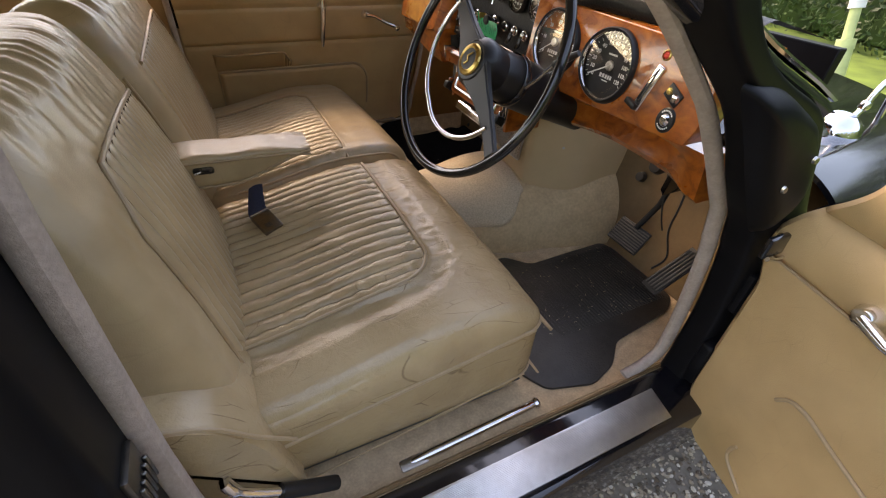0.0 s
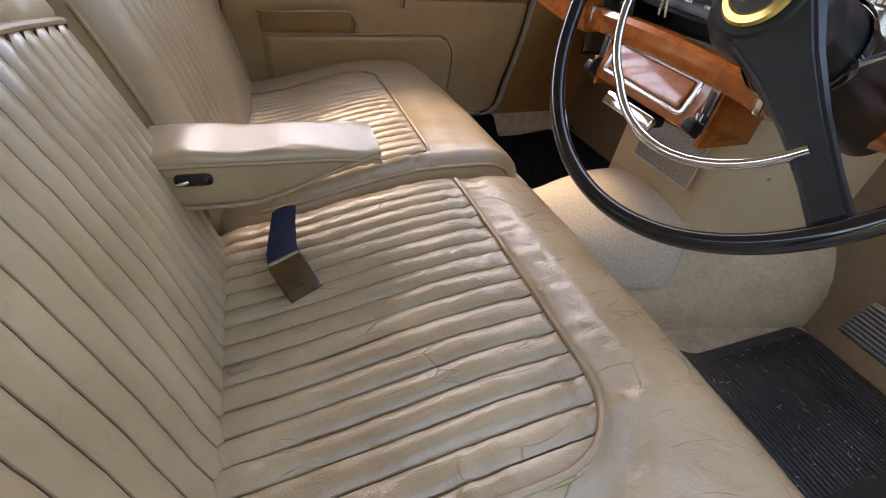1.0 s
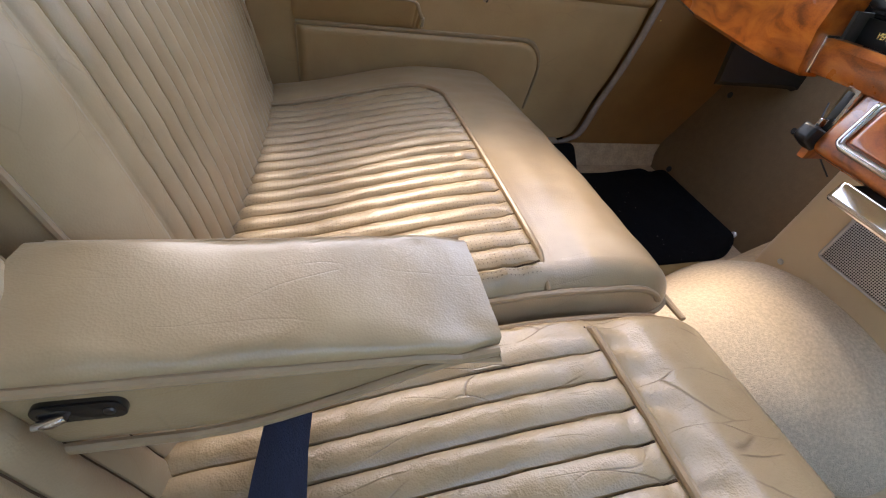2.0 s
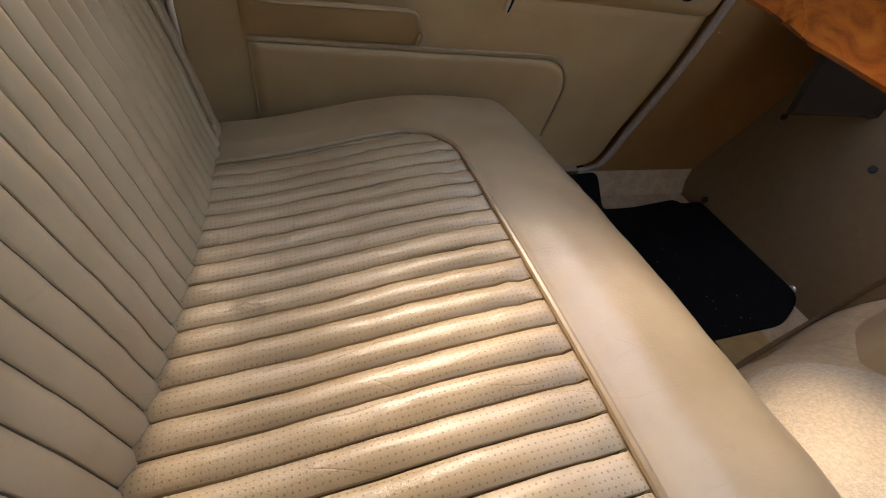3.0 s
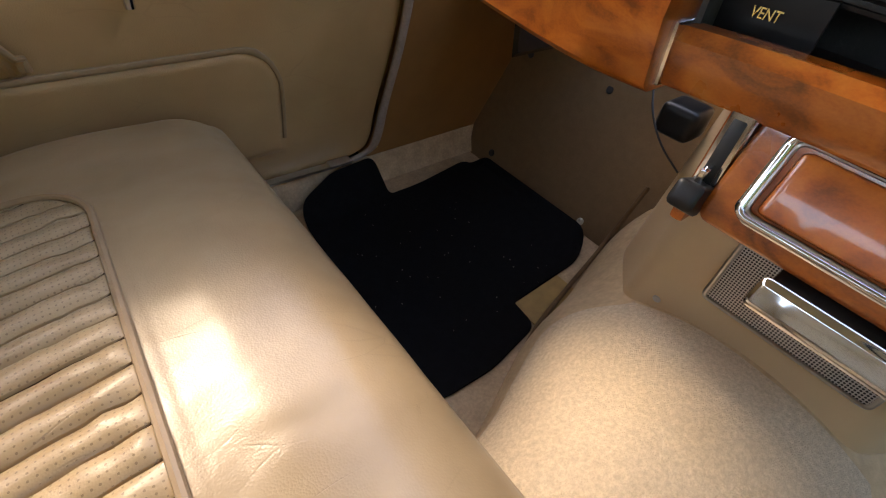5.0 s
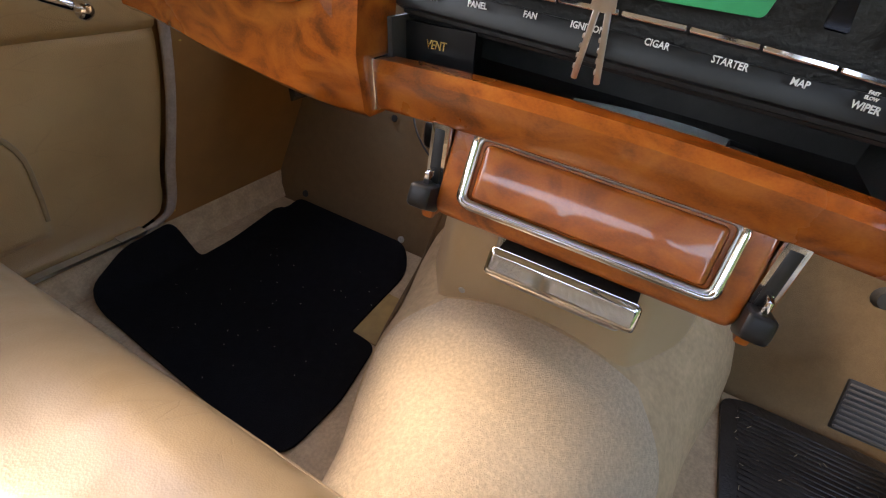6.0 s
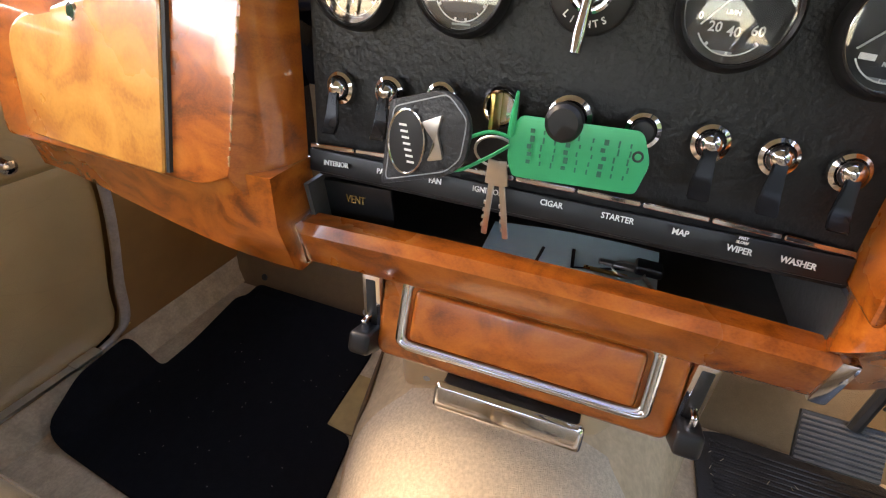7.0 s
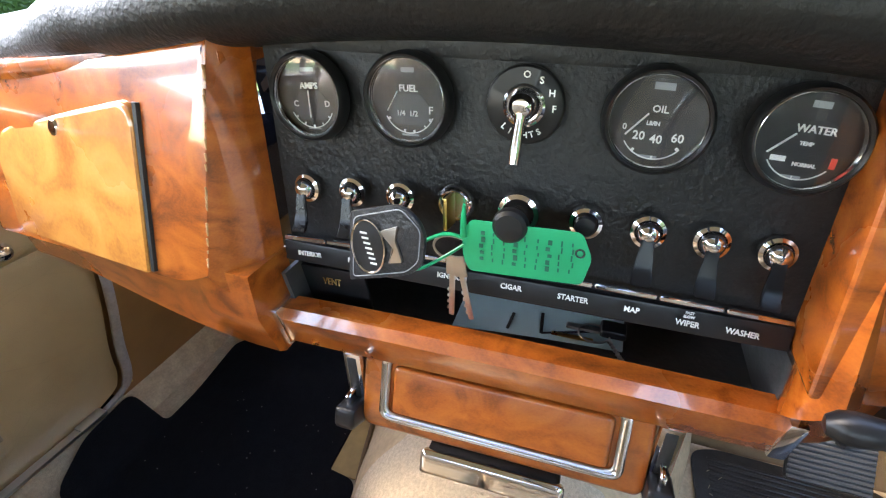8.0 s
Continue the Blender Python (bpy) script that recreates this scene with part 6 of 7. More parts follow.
for _ in range(46):
    x, y = rnd.uniform(-0.15, 0.26), rnd.uniform(0.27, 0.63)
    a, l_ = rnd.uniform(0, 6.28), rnd.uniform(0.0008, 0.003)
    tube([(x, y, FLOOR_Z + 0.0072), (x + l_ * math.cos(a), y + l_ * math.sin(a), FLOOR_Z + 0.0078)], 0.0004, 4, bm=bm)
tagged(part("dust_specks", bm, mat("dust", (0.35, 0.35, 0.33), 0.9, scale=60, vary=0.2)), "pale specks of dust on the felt mat", "dust", kind="stuff")
# bound carpet edge along the tunnel's foot, and the bare board beside the mat
edge = curve([(-0.28, 0.118, 0.336), (-0.18, 0.128, 0.335), (-0.08, 0.165, 0.335), (0.048, 0.222, 0.335), (0.16, 0.252, 0.336), (0.29, 0.282, 0.338), (0.345, 0.287, 0.39), (0.375, 0.280, 0.47)], 6)
tagged(part("carpet_binding", tube(edge, 0.0045, 8), mat("brown_binding", (0.16, 0.09, 0.035), 0.7, scale=90, vary=0.2)), "brown bound edge of the tunnel carpet", "binding", kind="structure")
tagged(part("floor_board", rbox((0.058, 0.232, FLOOR_Z - 0.002), (0.180, 0.300, FLOOR_Z + 0.0025), 0.001), mat("ochre_board", (0.34, 0.21, 0.07), 0.7, scale=50, vary=0.2)), "bare ochre board showing beside the felt mat", "floor board", kind="structure")
pl = thing("floor_plug", (-0.235, 0.60, FLOOR_Z), "black rubber plug in the floor carpet", "plug")
part("cap", lathe([(0.0, 0.004), (0.007, 0.0035), (0.010, 0.0)], Matrix.Translation((-0.235, 0.60, FLOOR_Z)), 16), RUBBER, pl)
sl = thing("seat_runner", (-0.26, 0.44, FLOOR_Z), "black steel end of the seat runner on the floor", "seat runner")
part("end", rbox((-0.305, 0.430, FLOOR_Z), (-0.236, 0.457, FLOOR_Z + 0.014), 0.004), BLACK, sl)


# ---- heater cover over the gearbox ----
Body.fit = lambda p: Vector((p[0] + 0.008, p[1] * 1.10, p[2] + 0.048))


def heater_cover():
    e = thing("heater_cover", (0.2, 0, 0.40), "smooth tan vinyl cover over the heater and gearbox", "heater cover")
    bm = bmesh.new()
    rings = []
    for k in range(9):
        t = k / 8
        z = 0.33 + 0.35 * t
        a, b, c = 0.128 - 0.016 * t, 0.205 - 0.035 * t, 0.212 - 0.03 * t
        x0 = 0.072 + 0.012 * t
        out = rounded([(0.44, -c), (0.215, -b), (x0, -a), (x0, a), (0.215, b), (0.44, c)], [0, 0.05, 0.022, 0.022, 0.05, 0], 6)
        rings.append([bm.verts.new((x, y, z)) for x, y in out])
    for p, q in zip(rings, rings[1:]):
        for j in range(len(p) - 1):
            bm.faces.new((p[j], p[j + 1], q[j + 1], q[j]))
    bmesh.ops.recalc_face_normals(bm, faces=bm.faces[:])
    part("cover", bm, VINYL, e)
    m = axis_frame((0.0745, -0.022, 0.562), (-1, 0, 0.10))
    GRILLE = bpy.data.materials.new("pierced_metal")
    GRILLE.use_nodes = True
    n, l = GRILLE.node_tree.nodes, GRILLE.node_tree.links
    b = n["Principled BSDF"]
    b.inputs["Metallic"].default_value, b.inputs["Roughness"].default_value = 0.7, 0.45
    tc, vo, ramp = n.new("ShaderNodeTexCoord"), n.new("ShaderNodeTexVoronoi"), n.new("ShaderNodeValToRGB")
    vo.voronoi_dimensions = "2D"
    vo.inputs["Scale"].default_value, vo.inputs["Randomness"].default_value = 330, 0.0
    sp, cb = n.new("ShaderNodeSeparateXYZ"), n.new("ShaderNodeCombineXYZ")
    l.new(tc.outputs["Object"], sp.inputs[0])
    l.new(sp.outputs[1], cb.inputs[0])
    l.new(sp.outputs[2], cb.inputs[1])
    l.new(cb.outputs[0], vo.inputs[0])
    l.new(vo.outputs["Distance"], ramp.inputs[0])
    ramp.color_ramp.elements[0].position, ramp.color_ramp.elements[0].color = 0.30, (0.03, 0.03, 0.03, 1)
    ramp.color_ramp.elements[1].position, ramp.color_ramp.elements[1].color = 0.42, (0.55, 0.54, 0.52, 1)
    l.new(ramp.outputs[0], b.inputs["Base Color"])
    gr = part("speaker_grille", rbox((-0.075, -0.040, 0.0), (0.075, 0.050, 0.0035), 0.002, 2, m=m), GRILLE, e, "pierced metal speaker grille")
    part("grille_frame", tube([m @ Vector((a, c, 0.0035)) for a, c in rounded([(-0.076, -0.041), (0.076, -0.041), (0.076, 0.051), (-0.076, 0.051)], 0.006, 4)], 0.0024, 8, closed=True), STEEL, gr)
    for y in (0.09, -0.16):
        part("screw", lathe([(0.0, 0.002), (0.004, 0.0015), (0.005, 0.0)], axis_frame((0.175 if y < 0 else 0.0735, y, 0.47 if y > 0 else 0.575), (-1, 0, 0) if y > 0 else (-0.4, -1, 0)), 14), STEEL, e)


heater_cover()
Body.fit = None


# thick pile carpet laid over the tunnel's crown
def pile(u, v):
    x = -0.62 + 0.70 * u
    w = (v - 0.5) * 2
    lim = 0.72 * (1 - 0.45 * smoothstep(0.80, 1.0, u) ** 2)
    p = tunnel_point((x + 1.6) / 2.06, 0.5 - 0.5 * w * lim)
    q = tunnel_point((x + 1.6) / 2.06, 0.5 - 0.5 * w * lim + 0.004)
    nrm = Vector((0, p.z - q.z, q.y - p.y))
    nrm = nrm.normalized() if nrm.z > 0 else -nrm.normalized()
    edge_ = min(1 - abs(w), (1 - u) * 4)
    return p + nrm * (0.002 + 0.011 * smoothstep(0.0, 0.05, edge_) + 0.0022 * noise.noise(Vector((x * 14, p.y * 14, 2))))


tagged(part("tunnel_carpet", sheet(pile, 90, 60), CARPET), "deep beige pile carpet over the gearbox tunnel", "carpet")


# ---- pedals ----
Body.fit = lambda p: Vector((p[0] - 0.045, p[1] - 0.14, p[2] + 0.115))


def pedals():
    e = thing("brake_pedal", (0.29, -0.315, 0.36), "wide ribbed black brake pedal on a hanging arm", "pedal", "pedals")
    m = axis_frame((0.272, -0.318, 0.365), (-1, 0, 0.75))
    part("plate", rbox((-0.052, -0.036, -0.008), (0.052, 0.036, 0.0), 0.004, 2, m=m), RUBBER, e)
    for k in range(9):
        part("rib", rbox((-0.050, -0.033 + 0.0074 * k, 0.0), (0.050, -0.0288 + 0.0074 * k, 0.0035), 0.001, 1, m=m), mat("grey_rubber", (0.075, 0.068, 0.062), 0.7, scale=60, vary=0.2) if k == 0 else bpy.data.materials["grey_rubber"], e)
    part("arm", tube([(0.285, -0.325, 0.39), (0.315, -0.345, 0.47), (0.32, -0.36, 0.60), (0.33, -0.36, 0.70)], 0.008, 8), BLACK, e)
    e = thing("accelerator_pedal", (0.26, -0.45, 0.30), "long ribbed black accelerator pedal hinged at the floor", "pedal", "pedals")
    a = pose(0.225, -0.462, 0.303, 0, -38, -8)
    part("plate", rbox((0.0, -0.026, -0.006), (0.155, 0.026, 0.0), 0.004, 2, m=a), RUBBER, e)
    for k in range(5):
        part("rib", rbox((0.010, -0.021 + 0.0095 * k, 0.0), (0.145, -0.0165 + 0.0095 * k, 0.0035), 0.001, 1, m=a), bpy.data.materials["grey_rubber"], e)
    c = thing("cable_loop", (0.34, -0.40, 0.42), "thin black cables hanging behind the pedals", "cable")
    part("cable", tube(curve([(0.33, -0.37, 0.66), (0.31, -0.40, 0.52), (0.30, -0.405, 0.43), (0.30, -0.43, 0.36), (0.29, -0.41, 0.31)], 6), 0.0028, 6), RUBBER, c)
    part("cable", tube(curve([(0.33, -0.30, 0.66), (0.32, -0.33, 0.55), (0.31, -0.36, 0.46), (0.33, -0.37, 0.40)], 6), 0.0024, 6), RUBBER, c)
    part("valve", lathe([(0.0, 0.02), (0.016, 0.018), (0.020, 0.0), (0.014, -0.02), (0.0, -0.02)], axis_frame((0.33, -0.29, 0.55), (-1, 0, 0.3)), 16), RUBBER, c)
    part("valve", lathe([(0.0, 0.016), (0.012, 0.014), (0.015, 0.0), (0.0, -0.016)], axis_frame((0.335, -0.25, 0.50), (-1, 0, 0.3)), 16), RUBBER, c)
    Body.fit = lambda p: Vector((p[0] - 0.01, p[1] - 0.03, p[2] + 0.062))
    h = thing("heater_duct", (0.16, 0.22, 0.68), "black heater duct and wires under the dash", "duct")
    part("duct", rbox((0.19, 0.222, 0.598), (0.24, 0.272, 0.640), 0.010, 3), BLACK, h)
    part("wire", tube(curve([(0.20, 0.30, 0.66), (0.17, 0.27, 0.63), (0.165, 0.24, 0.60), (0.18, 0.21, 0.57)], 5), 0.0014, 6), RUBBER, h)


pedals()
way_x = steps((-0.96, -1.02), (-0.812, -0.862), (-0.80, -0.845), (-0.70, -0.77), (-0.118, -0.137), (-0.02, -0.027), (0.05, 0.068), (0.262, 0.31), (0.46, 0.52))
way_y = steps((-0.80, -0.89), (-0.72, -0.802), (-0.69, -0.766), (-0.64, -0.72), (0.60, 0.655), (0.655, 0.728), (0.80, 0.875))


def way_fit(p):
    # the posts rake back above the waist
    z = shell_z(p[2])
    return Vector((way_x(p[0]) - 0.38 * max(0.0, z - 0.80) * smoothstep(-0.5, -0.3, p[0]), way_y(p[1]), z))


Body.fit = way_fit


# ---- driver's doorway ----
def doorway():
    path = [(-0.800, -0.690, 1.10), (-0.803, -0.697, 1.02), (-0.798, -0.700, 0.95), (-0.801, -0.700, 0.85), (-0.806, -0.700, 0.72), (-0.809, -0.700, 0.58), (-0.800, -0.698, 0.45), (-0.765, -0.694, 0.372), (-0.70, -0.690, 0.352)]
    tagged(part("rear_doorway_seal", tube(curve(path, 6), 0.0125, 12), SEAL), "pale grey cloth-covered seal down the centre post", "door seal", kind="structure")
    path = [(-0.34, -0.60, 1.26), (-0.265, -0.635, 1.15), (-0.190, -0.676, 1.062), (-0.147, -0.682, 1.011), (-0.096, -0.684, 0.921), (-0.036, -0.684, 0.798), (0.000, -0.684, 0.70), (0.024, -0.684, 0.60), (0.042, -0.684, 0.47), (0.040, -0.684, 0.395), (0.015, -0.684, 0.352), (-0.03, -0.684, 0.335)]
    tagged(part("front_doorway_seal", tube(curve(path, 6), 0.0125, 12), SEAL), "pale grey cloth-covered seal round the driver doorway", "door seal", kind="structure")
    # tread plate with fine ribs
    Body.fit = lambda p: Vector((p[0] + 0.024, p[1] * 1.10 - 0.053, p[2] + 0.032))
    e = thing("tread_plate", (-0.45, -0.725, 0.352), "ribbed alloy tread plate on the driver sill", "tread plate")
    bm = prism([(-0.88, -0.694), (-0.045, -0.696), (-0.060, -0.757), (-0.88, -0.757)], "z", 0.350, 0.3545, 0.001)
    part("plate", bm, ALLOY, e)
    bm = bmesh.new()
    for k in range(24):
        y = -0.699 - 0.0024 * k
        rbox((-0.875, y - 0.0013, 0.3543), (-0.052 - 0.0006 * k, y, 0.3556), 0.0004, 1, bm=bm)
    tagged(part("ribs", bm, ALLOY, e), kind="stuff")
    # inner sill carpet with its seam
    Body.fit = lambda p: Vector((p[0] + 0.03, p[1] * 1.10 - 0.055, p[2] + 0.040))
    bm = prism([(-0.690, 0.27), (-0.640, 0.270), (-0.636, 0.300), (-0.650, 0.328), (-0.692, 0.334)], "x", -0.90, 0.26)
    tagged(part("sill_carpet", bm, CARPET_TAN), "tan carpet along the inside of the driver sill", "carpet", kind="structure")
    tagged(part("sill_carpet_seam", tube([(-0.86, -0.655, 0.3315), (-0.45, -0.655, 0.3315), (0.0, -0.655, 0.331), (0.12, -0.655, 0.330)], 0.003, 6), bpy.data.materials["brown_binding"]), "dark seam in the sill carpet", "seam", kind="structure")
    # front post: pressed black steel before the seal
    Body.fit = way_fit
    def post_point(u, v):
        # stations up the post, then round its section
        z = 0.20 + 0.86 * u
        x = 0.030 + 0.020 * smoothstep(0.20, 0.45, z) - 0.020 * smoothstep(0.48, 0.62, z) - 0.062 * smoothstep(0.58, 0.84, z) - 0.125 * smoothstep(0.78, 1.08, z)
        wide = 0.15 - 0.045 * smoothstep(0.56, 0.72, z) - 0.06 * smoothstep(0.84, 0.97, z)
        a = 2 * math.pi * v
        c, k = math.cos(a), math.sin(a)
        px = x + wide / 2 - wide / 2 * math.copysign(abs(c) ** 0.35, c)
        return Vector((px, -0.720 - 0.030 * math.copysign(abs(k) ** 0.35, k), z))
    bm = sheet(post_point, 40, 48)
    bmesh.ops.remove_doubles(bm, verts=bm.verts[:], dist=1e-5)
    bmesh.ops.recalc_face_normals(bm, faces=bm.faces[:])
    tagged(part("front_post", bm, JAMB), "black painted front door post", "door post", kind="structure")
    h = thing("hinge_housing", (0.06, -0.76, 0.62), "black rounded hinge housing at the front post with bolts", "hinge")
    rim_ = rounded([(-0.105, 0.930), (-0.045, 0.925), (0.040, 0.84), (0.052, 0.73), (-0.010, 0.690), (-0.060, 0.80)], [0.02, 0.05, 0.06, 0.04, 0.02, 0.02], 6)

    def dome(u, v):
        x, z = rim_[int(round(u * len(rim_))) % len(rim_)]
        return Vector((-0.015 + (x + 0.015) * v, -0.774 + 0.030 * v ** 6, 0.81 + (z - 0.81) * v))
    bm = sheet(dome, len(rim_), 10)
    part("housing", bm, JAMB, h)
    for x, z in ((0.012, 0.815), (-0.025, 0.785)):
        part("bolt", lathe([(0.0, 0.003), (0.004, 0.003), (0.005, 0.0)], axis_frame((x, -0.774, z), (0, -1, 0)), 12), STEEL, h)
    part("check_strap", rbox((-0.005, -0.775, 0.672), (0.045, -0.765, 0.700), 0.004, 2), PAINT, h)
    part("strap_edge", tube([(-0.004, -0.778, 0.676), (0.020, -0.779, 0.668), (0.045, -0.778, 0.672)], 0.003, 8), CHROME, h)
    lo = thing("lower_hinge", (0.04, -0.75, 0.40), "black lower door hinge with bolts", "hinge")
    part("leaf", rbox((0.035, -0.768, 0.385), (0.095, -0.744, 0.470), 0.008, 3), JAMB, lo)
    part("leaf", rbox((0.045, -0.760, 0.53), (0.085, -0.744, 0.60), 0.006, 3), JAMB, lo)
    for x, z in ((0.062, 0.445), (0.070, 0.405), (0.055, 0.365)):
        part("bolt", lathe([(0.0, 0.008), (0.006, 0.008), (0.009, 0.004), (0.009, 0.0)], axis_frame((x, -0.766, z), (0, -1, 0)), 10), PAINT, lo)
    # windscreen pillars
    for s in (1, -1):
        p = [(0.075, s * 0.710, 0.85), (-0.055, s * 0.705, 0.955), (-0.175, s * 0.690, 1.065), (-0.27, s * 0.650, 1.18), (-0.37, s * 0.600, 1.33)]
        tagged(part("windscreen_pillar", tube(curve(p, 5), 0.030, 12, flat=0.75), PAINT), "black painted windscreen pillar", "pillar", kind="structure")
        p2 = [(x + 0.026, y + s * 0.014, z + 0.012) for x, y, z in p]
        tagged(part("screen_trim", tube(curve(p2, 5), 0.006, 8), CHROME), "bright trim along the windscreen pillar", "trim", kind="structure")
    # centre posts and rear body
    bm = rbox((-0.96, -0.782, 0.20), (-0.812, -0.690, 1.08), 0.02, 3)
    tagged(part("centre_post_right", bm, JAMB), "black painted centre post", "door post", kind="structure")
    tagged(part("centre_post_upper_right", tube([(-0.88, -0.73, 1.06), (-0.88, -0.66, 1.20), (-0.86, -0.60, 1.34)], 0.04, 10), PAINT), "black painted upper centre post", "door post", kind="structure")
    tagged(part("centre_post_left", rbox((-0.72, 0.662, 0.34), (-0.658, 0.74, 0.87), 0.01), LEATHER_DOOR), "tan trimmed centre post", "door post", kind="structure")
    tagged(part("centre_post_upper_left", tube([(-0.69, 0.69, 0.85), (-0.69, 0.65, 1.10), (-0.68, 0.60, 1.34)], 0.028, 10), PAINT), "dark upper centre post", "door post", kind="structure")
    tagged(part("wall_right_rear", rbox((-1.72, -0.80, 0.20), (-0.96, -0.70, 0.88), 0.02), PAINT), "black rear door of the car", "rear door", kind="structure")
    tagged(part("rear_waist_capping", rbox((-1.70, 0.652, 0.800), (-0.72, 0.725, 0.845), 0.014, 3), WOOD_CAP), "walnut waist capping below the rear window", "capping", kind="structure")
    tagged(part("rear_window_sill", rbox((-1.70, 0.690, 0.845), (-0.70, 0.735, 0.853), 0.003), CHROME), "bright sill of the rear window", "window sill", kind="structure")
    tagged(part("quarter_window_bar", tube([(-1.12, 0.712, 0.85), (-1.12, 0.67, 1.10), (-1.10, 0.62, 1.30)], 0.009, 8), CHROME), "bright upright bar of the rear window", "window bar", kind="structure")
    Body.fit = None
    s = thing("door_striker", (-0.862, -0.815, 0.75), "serrated dark steel striker plate on the centre post", "striker")
    part("plate", rbox((-0.864, -0.846, 0.700), (-0.855, -0.800, 0.768), 0.003, 2), STEEL_DARK, s)
    for k in range(5):
        part("tooth", rbox((-0.856, -0.842 + 0.0085 * k, 0.706), (-0.850, -0.8375 + 0.0085 * k, 0.742), 0.0015, 1), STEEL_DARK, s)


doorway()
leaf_z = steps((0.235, 0.300), (0.36, 0.42), (0.534, 0.578), (0.68, 0.75), (0.712, 0.775), (0.788, 0.852), (0.90, 0.93))
Body.fit = lambda p: Vector((p[0] + 0.0, p[1] - 0.078, leaf_z(p[2])))


# ---- driver's door, swung open ----
def open_door():
    hinge = Vector((0.052, -0.768, 0))
    th = radians(75)
    d, n = Vector((-math.cos(th), -math.sin(th), 0)), Vector((-math.sin(th), math.cos(th), 0))
    e = thing("driver_door", hinge + Vector((0, 0, 0.25)), "driver door swung open, trimmed in tan leather inside", "car door")

    def at(s, z, off=0.0):
        return hinge + d * s + n * off + Vector((0, 0, z))

    def left_edge(z):
        if z < 0.36:
            return 0.10 - 0.10 * math.sqrt(max(0.0, 1 - ((0.36 - z) / 0.12) ** 2))
        if z < 0.62:
            return 0.0
        return -0.022 * smoothstep(0.62, 0.69, z) + 0.10 * smoothstep(0.70, 0.90, z)

    def face(u, v):
        z = 0.245 + 0.655 * v
        s = left_edge(z) + (0.95 - left_edge(z)) * u
        off = 0.0
        for h, w in ((0.680, 0.005), (0.788, 0.006)):
            off -= w * math.exp(-((z - h) / 0.006) ** 2)
        if z > 0.68:
            off += 0.010 * math.sin(math.pi * min(1, (z - 0.68) / 0.11)) if z < 0.79 else 0.012 * math.sin(math.pi * min(1, (z - 0.79) / 0.14))
        off += 0.0015 * noise.noise(Vector((s * 8, z * 8, 7)))
        off -= 0.010 * (1 - smoothstep(0.0, 0.012, s - left_edge(z)))
        return at(s, z, off)
    part("trim_panel", sheet(face, 80, 90), LEATHER_DOOR, e)

    def shell(u, v):
        z = 0.235 + 0.665 * v
        s = left_edge(z) - 0.004 + (0.97 - left_edge(z)) * u
        return at(s, z, -0.018)
    part("door_shell", sheet(shell, 30, 30, 0.07), PAINT, e, "black painted door shell")
    pipe = [(0.145, 0.507), (0.160, 0.528), (0.180, 0.534), (0.205, 0.532), (0.260, 0.518), (0.35, 0.50), (0.50, 0.48)]
    part("pocket_piping", tube(curve([at(s, z, 0.003) for s, z in pipe], 6), 0.0035, 8), PIPING, e)
    part("pocket_piping", tube(curve([at(s, z, 0.003) for s, z in ((0.148, 0.345), (0.142, 0.325), (0.150, 0.30), (0.20, 0.27))], 6), 0.0035, 8), PIPING, e)
    part("flute_piping", tube([at(s, 0.681, 0.002) for s in [-0.02 + 0.9 * i / 20 for i in range(21)]], 0.0024, 6), PIPING, e)
    hb = part("latch_boss", lathe([(0.0, 0.030), (0.014, 0.028), (0.020, 0.016), (0.018, 0.0)], axis_frame(at(0.168, 0.712), n), 24), CHROME, e, "chrome inner door handle")
    part("latch_lever", tube([at(0.168, 0.712, 0.026), at(0.21, 0.706, 0.032), at(0.26, 0.700, 0.030)], [0.010, 0.009, 0.006], 12), CHROME, hb)


open_door()


# ---- bonnet and wing outside ----
def front_fit(p):
    # the wings lie lower than the bonnet and the scuttle
    k = 1.12 - 0.13 * smoothstep(0.30, 0.48, p[0])
    return Vector((p[0] + 0.10, p[1] * 1.12, p[2] * (k + (0.97 - k) * smoothstep(0.44, 0.54, abs(p[1])))))


Body.fit = front_fit


